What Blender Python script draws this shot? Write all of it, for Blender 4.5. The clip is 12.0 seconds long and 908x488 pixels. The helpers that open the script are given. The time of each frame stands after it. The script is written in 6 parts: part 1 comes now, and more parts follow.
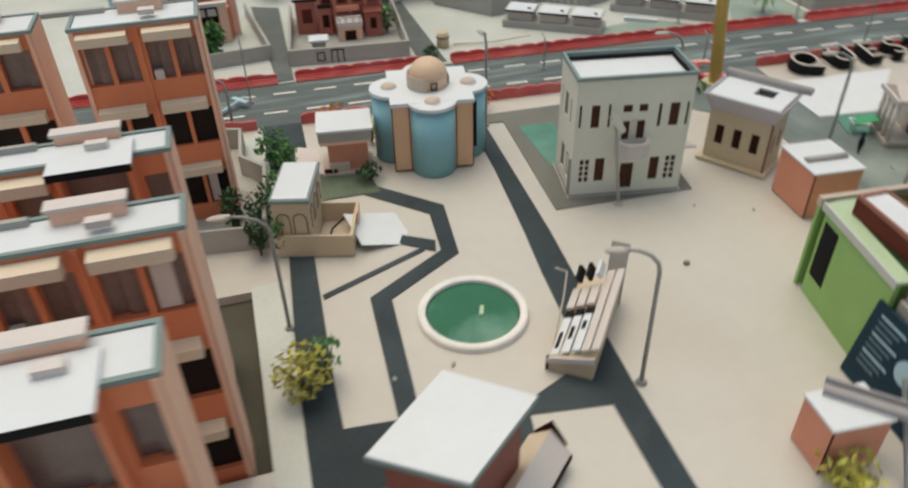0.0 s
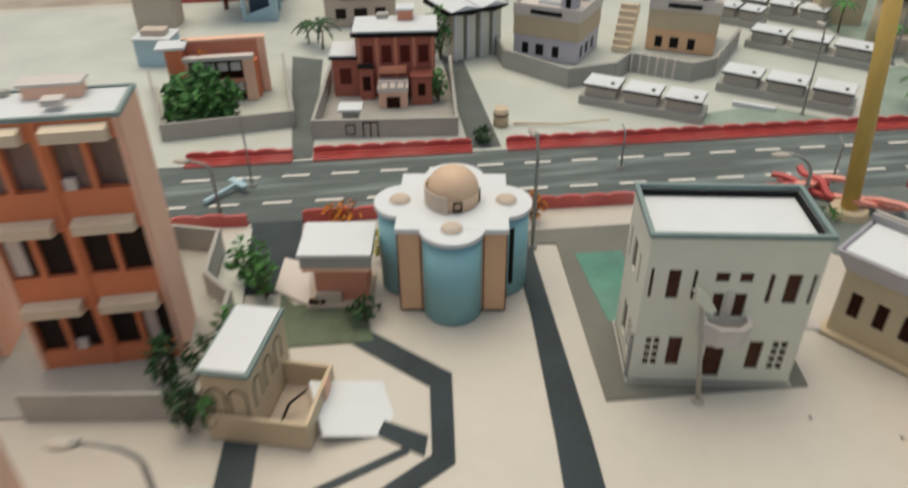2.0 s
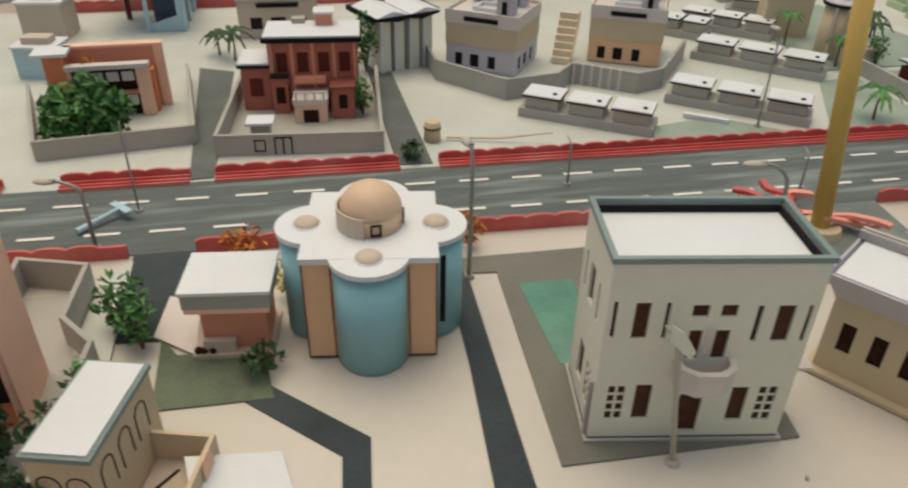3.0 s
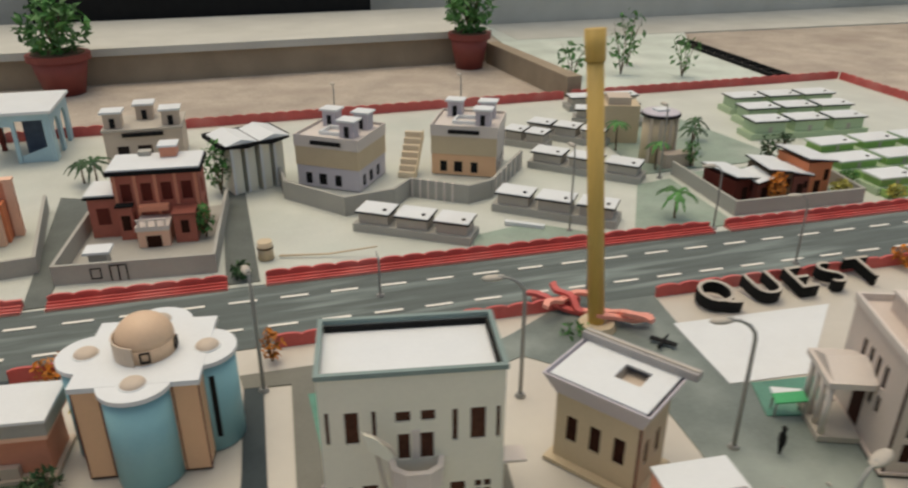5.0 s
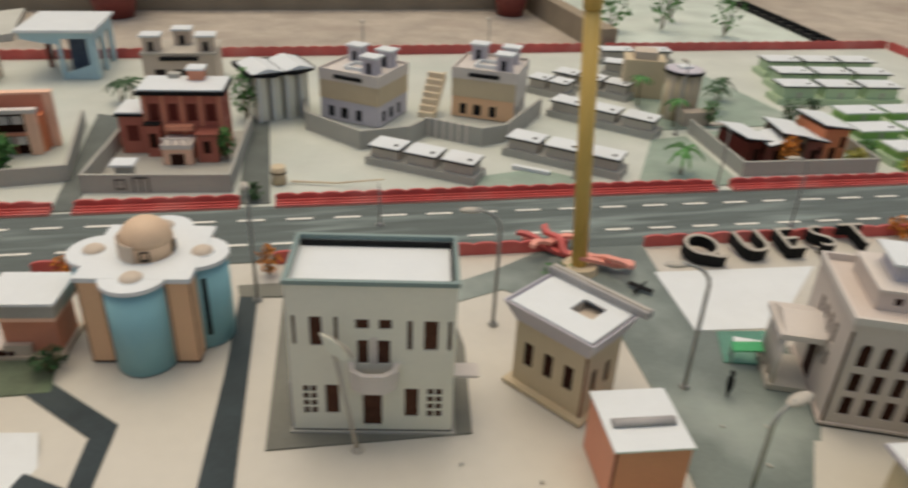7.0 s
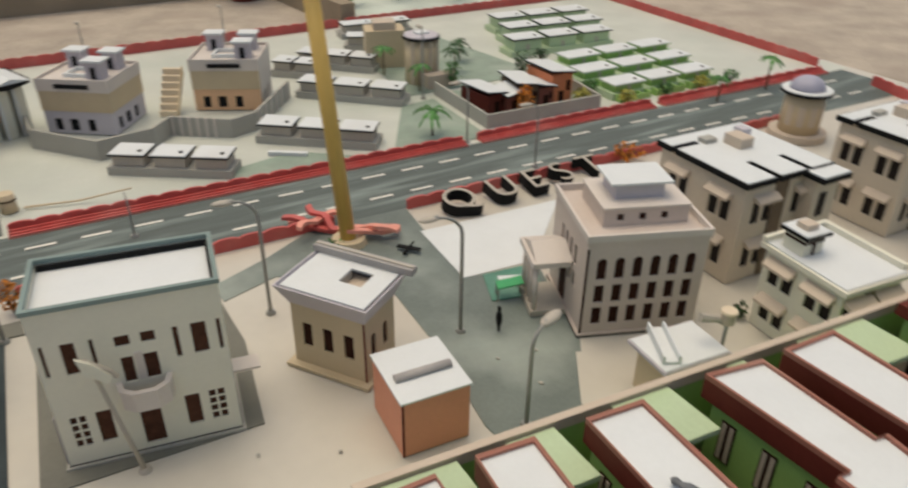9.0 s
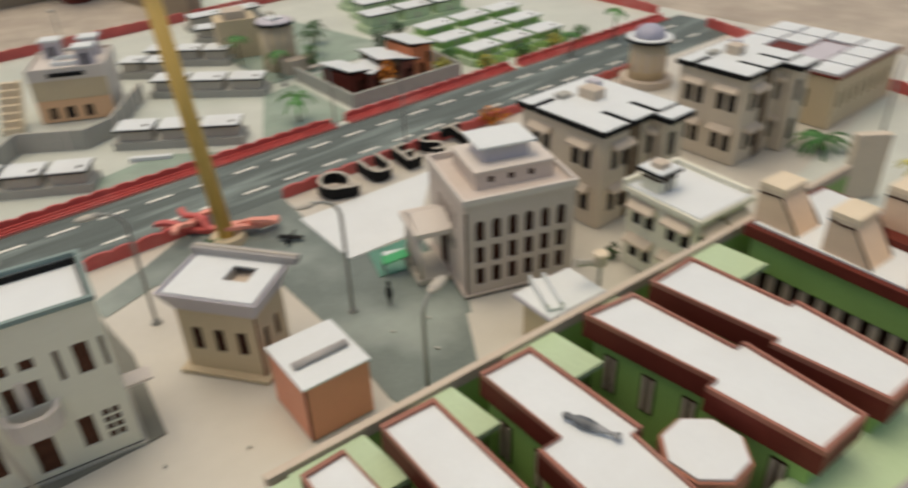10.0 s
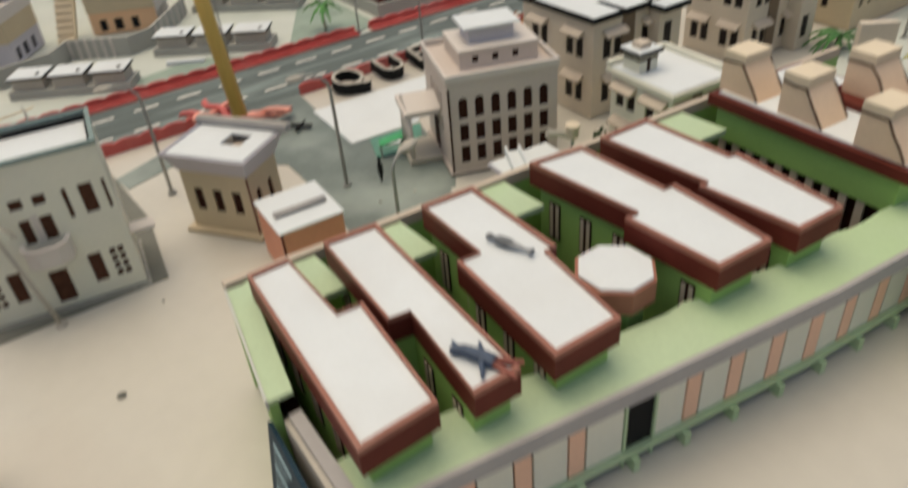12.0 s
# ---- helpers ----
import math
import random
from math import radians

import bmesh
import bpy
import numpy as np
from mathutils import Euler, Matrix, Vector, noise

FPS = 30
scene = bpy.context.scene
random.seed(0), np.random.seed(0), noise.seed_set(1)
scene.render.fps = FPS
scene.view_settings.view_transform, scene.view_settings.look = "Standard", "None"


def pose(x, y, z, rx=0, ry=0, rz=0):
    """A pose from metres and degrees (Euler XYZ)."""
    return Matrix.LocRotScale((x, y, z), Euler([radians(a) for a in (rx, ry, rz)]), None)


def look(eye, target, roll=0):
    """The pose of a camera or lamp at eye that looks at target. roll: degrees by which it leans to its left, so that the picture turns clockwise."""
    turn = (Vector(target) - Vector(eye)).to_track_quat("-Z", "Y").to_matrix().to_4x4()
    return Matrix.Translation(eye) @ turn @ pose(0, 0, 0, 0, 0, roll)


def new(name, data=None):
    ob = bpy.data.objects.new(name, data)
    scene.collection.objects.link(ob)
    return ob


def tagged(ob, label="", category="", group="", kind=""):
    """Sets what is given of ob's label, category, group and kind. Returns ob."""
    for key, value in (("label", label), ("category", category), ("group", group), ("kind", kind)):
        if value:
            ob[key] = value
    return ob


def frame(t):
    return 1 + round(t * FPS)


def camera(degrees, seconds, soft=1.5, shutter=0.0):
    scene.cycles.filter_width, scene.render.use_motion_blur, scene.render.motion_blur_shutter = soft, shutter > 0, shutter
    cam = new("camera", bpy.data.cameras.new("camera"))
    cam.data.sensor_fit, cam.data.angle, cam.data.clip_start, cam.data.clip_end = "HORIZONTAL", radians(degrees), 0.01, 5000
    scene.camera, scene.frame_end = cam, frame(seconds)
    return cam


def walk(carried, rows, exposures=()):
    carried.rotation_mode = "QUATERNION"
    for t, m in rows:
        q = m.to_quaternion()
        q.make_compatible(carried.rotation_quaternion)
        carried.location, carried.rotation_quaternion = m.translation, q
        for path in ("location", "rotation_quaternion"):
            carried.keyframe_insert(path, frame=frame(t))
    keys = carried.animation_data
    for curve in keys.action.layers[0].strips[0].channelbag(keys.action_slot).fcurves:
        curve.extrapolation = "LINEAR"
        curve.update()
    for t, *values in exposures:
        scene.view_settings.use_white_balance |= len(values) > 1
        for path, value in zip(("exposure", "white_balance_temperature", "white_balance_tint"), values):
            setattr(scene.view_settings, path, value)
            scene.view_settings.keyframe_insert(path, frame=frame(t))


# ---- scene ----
cam = camera(62.8, 12.0, soft=2.2, shutter=0.9)
PATH = [
    (0, (0.293, -0.261, 0.974), (0.735, 1.292, -0.206), -1.3),
    (0.5, (0.457, -0.236, 0.971), (0.728, 1.364, -0.197), -1.4),
    (1, (0.505, -0.133, 0.972), (0.669, 1.317, -0.397), -2.4),
    (1.5, (0.528, 0.076, 0.994), (0.714, 1.541, -0.355), -1.4),
    (2, (0.558, 0.242, 0.921), (0.78, 1.877, -0.208), -0.6),
    (2.5, (0.6, 0.402, 0.82), (0.917, 2.046, -0.274), 0.2),
    (2.7, (0.609, 0.438, 0.788), (0.956, 2.096, -0.275), 0.5),
    (4.3, (0.769, 0.358, 0.814), (1.267, 1.941, -0.302), 1.8),
    (4.5, (0.816, 0.329, 0.842), (1.321, 1.941, -0.228), 0.8),
    (5, (0.907, 0.248, 0.907), (1.441, 1.977, 0.056), 0.1),
    (5.5, (0.931, 0.208, 0.916), (1.489, 1.923, 0.052), 0.8),
    (6, (0.949, 0.17, 0.901), (1.292, 1.893, -0.055), 2.3),
    (6.5, (0.968, 0.141, 0.903), (1.242, 1.863, -0.076), 1.5),
    (7, (1.006, 0.125, 0.913), (1.407, 1.827, -0.057), 2.7),
    (7.5, (1.041, 0.099, 0.924), (1.58, 1.761, -0.049), 3.3),
    (7.7, (1.053, 0.089, 0.928), (1.632, 1.737, -0.048), 3.2),
    (9.3, (1.05, 0.07, 0.918), (1.998, 1.506, -0.102), -0.3),
    (9.5, (1.049, 0.064, 0.921), (2.011, 1.478, -0.115), -1.4),
    (10, (1.047, 0.042, 0.932), (2.167, 1.315, -0.129), -2.1),
    (10.5, (1.056, 0.024, 0.929), (2.316, 1.163, -0.127), -2.8),
    (11, (1.054, -0.024, 0.915), (2.25, 1.17, -0.153), -3.6),
    (11.5, (1.056, -0.126, 0.894), (2.12, 1.177, -0.188), -4.1),
    (12, (1.079, -0.209, 0.836), (1.997, 1.143, -0.317), -5.1),
]
walk(cam, [(t, look(eye, target, roll)) for t, eye, target, roll in PATH], exposures=[(0, -0.1, 7150, 4), (1.6, -0.12, 7150, 4), (2.6, -0.15, 7900, 6), (4.4, -0.2, 7800, 6), (9.3, -0.2, 7800, 6), (12, -0.15, 7800, 5)])

# ---- light ----
SUN_ELEV, SUN_ROT = radians(76), radians(344)
world = bpy.data.worlds.new("sky")
scene.world = world
world.use_nodes = True
wn = world.node_tree
sky = wn.nodes.new("ShaderNodeTexSky")
sky.sky_type, sky.sun_disc, sky.sun_elevation, sky.sun_rotation = "NISHITA", False, SUN_ELEV, SUN_ROT
sky.air_density, sky.dust_density, sky.ozone_density = 1.0, 4.0, 0.6
wn.nodes["Background"].inputs["Strength"].default_value = 0.165
wn.links.new(sky.outputs[0], wn.nodes["Background"].inputs["Color"])
sun_lamp = bpy.data.lights.new("sun", "SUN")
sun_lamp.energy, sun_lamp.angle, sun_lamp.color = 1.0, radians(60), (1.0, 0.96, 0.89)
sun = new("sun", sun_lamp)
sun.matrix_world = look((1.0, 2.6, 6.0), (1.4, 1.2, 0))

# ---- materials ----


def mat(name, col, rough=0.65, var=0.10, scale=9.0, bump=0.15, metal=0.0, stain_sheen=None, amount=0.0, fine=140.0, stretch=(1, 1, 1), island=0.0, gloss=0.5):
    m = bpy.data.materials.new(name)
    m.use_nodes = True
    nt, nd, ln = m.node_tree, m.node_tree.nodes, m.node_tree.links
    bs = nd["Principled BSDF"]
    tc, mp = nd.new("ShaderNodeTexCoord"), nd.new("ShaderNodeMapping")
    mp.inputs["Scale"].default_value = stretch
    ln.new(tc.outputs["Object"], mp.inputs["Vector"])
    n1, n2 = nd.new("ShaderNodeTexNoise"), nd.new("ShaderNodeTexNoise")
    for n, s, d in ((n1, scale, 5), (n2, fine, 3)):
        n.inputs["Scale"].default_value, n.inputs["Detail"].default_value = s, d
        ln.new(mp.outputs[0], n.inputs["Vector"])
    add = nd.new("ShaderNodeMath")
    add.operation = "MULTIPLY_ADD"
    ln.new(n2.outputs["Fac"], add.inputs[0])
    add.inputs[1].default_value = 0.5
    ln.new(n1.outputs["Fac"], add.inputs[2])
    rng = nd.new("ShaderNodeMapRange")
    rng.inputs["From Min"].default_value, rng.inputs["From Max"].default_value = 0.45, 1.05
    rng.inputs["To Min"].default_value, rng.inputs["To Max"].default_value = 1 - var, 1 + var
    ln.new(add.outputs[0], rng.inputs["Value"])
    last = rng.outputs[0]
    if island:
        info = nd.new("ShaderNodeNewGeometry")
        r2 = nd.new("ShaderNodeMapRange")
        r2.inputs["To Min"].default_value, r2.inputs["To Max"].default_value = 1 - island, 1 + island
        ln.new(info.outputs["Random Per Island"], r2.inputs["Value"])
        mul = nd.new("ShaderNodeMath")
        mul.operation = "MULTIPLY"
        ln.new(last, mul.inputs[0]), ln.new(r2.outputs[0], mul.inputs[1])
        last = mul.outputs[0]
    mix = nd.new("ShaderNodeVectorMath")
    mix.operation = "SCALE"
    mix.inputs[0].default_value = col
    ln.new(last, mix.inputs["Scale"])
    out = mix.outputs[0]
    if stain_sheen:
        n3, rp, mx = nd.new("ShaderNodeTexNoise"), nd.new("ShaderNodeMapRange"), nd.new("ShaderNodeMix")
        n3.inputs["Scale"].default_value, n3.inputs["Detail"].default_value = scale * 0.45, 7
        ln.new(mp.outputs[0], n3.inputs["Vector"])
        rp.inputs["From Min"].default_value, rp.inputs["From Max"].default_value, rp.inputs["To Max"].default_value = 0.5, 0.72, amount
        ln.new(n3.outputs["Fac"], rp.inputs["Value"])
        mx.data_type = "RGBA"
        mx.inputs["B"].default_value = (*stain_sheen, 1)
        ln.new(rp.outputs[0], mx.inputs["Factor"]), ln.new(out, mx.inputs["A"])
        out = mx.outputs["Result"]
    ln.new(out, bs.inputs["Base Color"])
    bs.inputs["Specular IOR Level"].default_value = gloss
    bs.inputs["Roughness"].default_value, bs.inputs["Metallic"].default_value = rough, metal
    if bump:
        bp = nd.new("ShaderNodeBump")
        bp.inputs["Strength"].default_value, bp.inputs["Distance"].default_value = bump, 0.002
        ln.new(add.outputs[0], bp.inputs["Height"]), ln.new(bp.outputs[0], bs.inputs["Normal"])
    return m


CREAM = mat("board_cream", (0.535, 0.505, 0.44), 0.4, 0.06, 2.6, 0.08, stain_sheen=(0.46, 0.395, 0.325), amount=0.7, fine=30)
PALE = mat("board_pale", (0.525, 0.545, 0.485), 0.5, 0.12, 5, 0.12, stain_sheen=(0.44, 0.49, 0.43), amount=0.7)
CREAMCARD = mat("cream_card", (0.60, 0.515, 0.41), 0.6, 0.08, 9, 0.1, stain_sheen=(0.49, 0.40, 0.30), amount=0.5)
PINKISH = mat("board_pinkish", (0.62, 0.56, 0.51), 0.5, 0.05, 4, 0.1)
SLATE = mat("slate_paint", (0.032, 0.045, 0.05), 0.75, 0.28, 7, 0.2, stain_sheen=(0.075, 0.095, 0.095), amount=0.7, gloss=0.3)
ROAD = mat("road_paint", (0.085, 0.106, 0.10), 0.7, 0.25, 5, 0.2, stain_sheen=(0.27, 0.335, 0.315), amount=0.8, stretch=(0.9, 9.0, 1))
GREYROAD = mat("worn_road_paint", (0.135, 0.165, 0.15), 0.55, 0.22, 6, 0.15, stain_sheen=(0.38, 0.43, 0.385), amount=0.8)
MAUVE = mat("mauve_beige_card", (0.56, 0.48, 0.425), 0.6, 0.08, 9, 0.1, stain_sheen=(0.42, 0.345, 0.295), amount=0.5)
MATGREY = mat("mat_grey", (0.15, 0.15, 0.125), 0.7, 0.15, 8, 0.15)
TEALPAINT = mat("teal_paint", (0.07, 0.22, 0.16), 0.55, 0.25, 12, 0.15, stain_sheen=(0.20, 0.30, 0.24), amount=0.5)
LAWN = mat("lawn_paint", (0.105, 0.135, 0.085), 0.8, 0.3, 14, 0.4, stain_sheen=(0.06, 0.16, 0.05), amount=0.6)
DULLGREEN = mat("dull_green_paint", (0.24, 0.31, 0.25), 0.6, 0.2, 9, 0.15, stain_sheen=(0.38, 0.42, 0.36), amount=0.6)
WHITE = mat("white_card", (0.665, 0.695, 0.70), 0.5, 0.04, 12, 0.08, stain_sheen=(0.58, 0.585, 0.57), amount=0.5)
LINE = mat("line_paint", (0.75, 0.73, 0.66), 0.6, 0.1, 30, 0.1)
RED = mat("red_card", (0.54, 0.095, 0.085), 0.5, 0.18, 14, 0.12, stain_sheen=(0.62, 0.24, 0.21), amount=0.55)
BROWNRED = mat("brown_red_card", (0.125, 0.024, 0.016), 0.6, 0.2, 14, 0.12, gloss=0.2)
GREYGREEN = mat("grey_green_card", (0.72, 0.70, 0.59), 0.6, 0.05, 8, 0.1, stain_sheen=(0.55, 0.55, 0.45), amount=0.5)
TEALGREY = mat("teal_grey_card", (0.19, 0.26, 0.245), 0.6, 0.1, 12, 0.1)
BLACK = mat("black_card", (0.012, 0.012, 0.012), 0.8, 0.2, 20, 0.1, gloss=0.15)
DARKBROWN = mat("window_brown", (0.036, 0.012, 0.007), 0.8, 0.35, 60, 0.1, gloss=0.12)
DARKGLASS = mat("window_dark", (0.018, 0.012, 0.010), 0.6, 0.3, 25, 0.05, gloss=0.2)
SMOKY = mat("window_smoky", (0.17, 0.125, 0.11), 0.25, 0.3, 12, 0.05, stain_sheen=(0.34, 0.28, 0.26), amount=0.6)
PEACH = mat("peach_card", (0.72, 0.44, 0.26), 0.6, 0.05, 10, 0.1)
SALMON = mat("salmon_card", (0.66, 0.27, 0.17), 0.6, 0.07, 9, 0.1, stain_sheen=(0.52, 0.20, 0.12), amount=0.4)
PALEPEACH = mat("pale_peach_card", (0.84, 0.51, 0.36), 0.6, 0.06, 9, 0.1)
ORANGE = mat("orange_card", (0.69, 0.22, 0.10), 0.6, 0.1, 9, 0.1, stain_sheen=(0.53, 0.155, 0.07), amount=0.4)
BLUE = mat("blue_card", (0.225, 0.46, 0.51), 0.5, 0.05, 10, 0.08)
TAN = mat("tan_card", (0.56, 0.455, 0.305), 0.6, 0.06, 9, 0.1, stain_sheen=(0.42, 0.31, 0.18), amount=0.3)
BEIGE = mat("beige_card", (0.54, 0.45, 0.36), 0.6, 0.07, 9, 0.1, stain_sheen=(0.42, 0.33, 0.24), amount=0.4)
GREYBEIGE = mat("grey_beige_card", (0.44, 0.40, 0.34), 0.65, 0.08, 9, 0.1)
LILAC = mat("lilac_card", (0.50, 0.47, 0.51), 0.6, 0.06, 10, 0.08)
DOMELILAC = mat("dome_blue_lilac", (0.36, 0.36, 0.45), 0.5, 0.08, 14, 0.08)
GREYCARD = mat("grey_card", (0.37, 0.36, 0.32), 0.7, 0.08, 10, 0.12)
WINDOWBROWN = mat("window_warm_brown", (0.085, 0.036, 0.022), 0.8, 0.3, 60, 0.1, gloss=0.12)
RIMBROWN = mat("brown_rim_card", (0.30, 0.115, 0.08), 0.6, 0.15, 14, 0.12, stain_sheen=(0.36, 0.21, 0.16), amount=0.6)
DUSTYBROWN = mat("dusty_brown_card", (0.33, 0.13, 0.085), 0.6, 0.15, 14, 0.12)
DARKRED = mat("dark_red_card", (0.24, 0.066, 0.046), 0.6, 0.15, 12, 0.12, stain_sheen=(0.16, 0.04, 0.03), amount=0.5)
LEAFGREEN = mat("green_card", (0.30, 0.50, 0.15), 0.6, 0.1, 8, 0.12, stain_sheen=(0.16, 0.30, 0.07), amount=0.4)
MINT = mat("mint_card", (0.44, 0.56, 0.36), 0.55, 0.1, 5, 0.12, stain_sheen=(0.36, 0.52, 0.24), amount=0.6)
STONEGREY = mat("trim_grey_card", (0.36, 0.34, 0.33), 0.6, 0.08, 12, 0.1)
PALEBLUE = mat("pale_blue_card", (0.38, 0.55, 0.60), 0.55, 0.08, 10, 0.1)
NAVY = mat("navy_poster", (0.012, 0.036, 0.055), 0.6, 0.25, 8, 0.05, gloss=0.2)
SLATEBLUE = mat("faded_print_blue", (0.10, 0.17, 0.20), 0.35, 0.2, 20, 0.05)
DOMETAN = mat("dome_peach_tan", (0.66, 0.47, 0.32), 0.55, 0.08, 10, 0.1, stain_sheen=(0.52, 0.34, 0.2), amount=0.4)
BAMBOO = mat("bamboo_yellow", (0.58, 0.38, 0.10), 0.5, 0.12, 14, 0.15, stretch=(1, 1, 0.15))
METAL = mat("lamp_grey_metal", (0.30, 0.30, 0.28), 0.4, 0.15, 25, 0.05, metal=0.3)
PINK = mat("pink_card", (0.78, 0.32, 0.25), 0.6, 0.12, 30, 0.15)
# pale blotches mixed into the green stand for whitish reflections
WATER = mat("pool_green_sheen", (0.018, 0.135, 0.06), 0.12, 0.15, 10, 0.04, stain_sheen=(0.30, 0.46, 0.38), amount=0.55)
SOIL = mat("sandy_soil", (0.40, 0.345, 0.285), 0.95, 0.25, 5, 0.8, stain_sheen=(0.30, 0.245, 0.20), amount=0.7, fine=70)
CONCRETE = mat("concrete", (0.52, 0.52, 0.47), 0.8, 0.1, 4, 0.3, stain_sheen=(0.38, 0.38, 0.33), amount=0.5)
CONCRETEDARK = mat("concrete_brown", (0.30, 0.24, 0.17), 0.9, 0.18, 6, 0.4)
BEDGREEN = mat("bed_green", (0.50, 0.56, 0.50), 0.8, 0.2, 5, 0.3, stain_sheen=(0.60, 0.62, 0.57), amount=0.6)
TERRACOTTA = mat("dark_red_pot", (0.22, 0.045, 0.035), 0.55, 0.15, 12, 0.15)
LEAF = mat("leaf_green", (0.06, 0.19, 0.045), 0.6, 0.25, 40, 0.1, island=0.5)
LEAFDARK = mat("leaf_dark", (0.025, 0.075, 0.022), 0.6, 0.25, 40, 0.1, island=0.5)
LEAFYELLOW = mat("leaf_yellow", (0.42, 0.39, 0.08), 0.6, 0.25, 40, 0.1, island=0.45)
LEAFORANGE = mat("leaf_orange", (0.55, 0.19, 0.02), 0.6, 0.25, 40, 0.1, island=0.4)
INDIGO = mat("dark_blue_paper", (0.05, 0.075, 0.12), 0.6, 0.3, 40, 0.2)
AWNGREEN = mat("bright_green_cloth", (0.04, 0.33, 0.13), 0.7, 0.15, 20, 0.1)
AWNING = mat("cream_awning_card", (0.68, 0.57, 0.42), 0.6, 0.06, 10, 0.1)
BRICKRED = mat("brick_red_card", (0.42, 0.125, 0.085), 0.6, 0.15, 12, 0.12, stain_sheen=(0.25, 0.06, 0.04), amount=0.5)
GABLE = mat("gable_peach_card", (0.74, 0.56, 0.405), 0.6, 0.08, 10, 0.1, stain_sheen=(0.62, 0.42, 0.27), amount=0.5)
BARK = mat("twig_brown", (0.11, 0.075, 0.04), 0.9, 0.2, 50, 0.3)
LANEGREY = mat("lane_grey_paint", (0.095, 0.11, 0.10), 0.75, 0.25, 9, 0.2, stain_sheen=(0.17, 0.185, 0.165), amount=0.6)
BARKCARD = mat("brown_card", (0.17, 0.12, 0.08), 0.7, 0.15, 14, 0.12, gloss=0.25)
TOYGREY = mat("mottled_grey", (0.10, 0.11, 0.12), 0.5, 0.3, 60, 0.1, stain_sheen=(0.42, 0.42, 0.42), amount=0.9)
PITFLOOR = mat("pit_olive_shade", (0.065, 0.062, 0.04), 0.85, 0.2, 10, 0.3)

# ---- builders ----


def box(bm, x0, x1, y0, y1, z0, z1, m=None):
    vs = [bm.verts.new(m @ Vector(c) if m else c) for c in
          ((x0, y0, z0), (x1, y0, z0), (x1, y1, z0), (x0, y1, z0), (x0, y0, z1), (x1, y0, z1), (x1, y1, z1), (x0, y1, z1))]
    for f in ((3, 2, 1, 0), (4, 5, 6, 7), (0, 1, 5, 4), (1, 2, 6, 5), (2, 3, 7, 6), (3, 0, 4, 7)):
        bm.faces.new([vs[i] for i in f])
    return bm


def prism(bm, pts, z0, z1, m=None, taper=None):
    a = sum(p[0] * q[1] - q[0] * p[1] for p, q in zip(pts, pts[1:] + pts[:1]))
    pts = pts if a > 0 else pts[::-1]
    top = taper or pts
    f = lambda p, z: m @ Vector((p[0], p[1], z)) if m else (p[0], p[1], z)
    lo, hi = [bm.verts.new(f(p, z0)) for p in pts], [bm.verts.new(f(p, z1)) for p in top]
    bm.faces.new(lo[::-1]), bm.faces.new(hi)
    for i in range(len(pts)):
        j = (i + 1) % len(pts)
        bm.faces.new((lo[i], lo[j], hi[j], hi[i]))
    return bm


def ngon(n, r, cx=0, cy=0, turn=0.0):
    return [(cx + r * math.cos(turn + 2 * math.pi * i / n), cy + r * math.sin(turn + 2 * math.pi * i / n)) for i in range(n)]


def cyl(bm, cx, cy, r0, r1, z0, z1, n=20, m=None):
    return prism(bm, ngon(n, r0, cx, cy), z0, z1, m, ngon(n, r1, cx, cy))


def dome(bm, cx, cy, z, r, n=24, rings=8, squash=1.0):
    rows = [[bm.verts.new((cx + r * math.cos(a) * math.cos(b), cy + r * math.cos(a) * math.sin(b), z + squash * r * math.sin(a)))
             for b in (2 * math.pi * k / n for k in range(n))] for a in (math.pi / 2 * i / rings for i in range(rings))]
    tip = bm.verts.new((cx, cy, z + squash * r))
    bm.faces.new(rows[0][::-1])
    for i in range(rings):
        for k in range(n):
            j = (k + 1) % n
            bm.faces.new((rows[i][k], rows[i][j], rows[i + 1][j], rows[i + 1][k]) if i + 1 < rings else (rows[i][k], rows[i][j], tip))
    return bm


def tube(bm, pts, r0, r1=None, n=7):
    pts = [Vector(p) for p in pts]
    r1 = r0 if r1 is None else r1
    rings = []
    for i, p in enumerate(pts):
        d = (pts[min(i + 1, len(pts) - 1)] - pts[max(i - 1, 0)]).normalized()
        a = d.cross(Vector((0.31, 0.95, 0.05))).normalized()
        b = d.cross(a)
        r = r0 + (r1 - r0) * i / (len(pts) - 1)
        rings.append([bm.verts.new(p + r * (math.cos(2 * math.pi * k / n) * a + math.sin(2 * math.pi * k / n) * b)) for k in range(n)])
    for u, v in zip(rings, rings[1:]):
        for k in range(n):
            bm.faces.new((u[k], u[(k + 1) % n], v[(k + 1) % n], v[k]))
    bm.faces.new(rings[0][::-1]), bm.faces.new(rings[-1])
    return bm


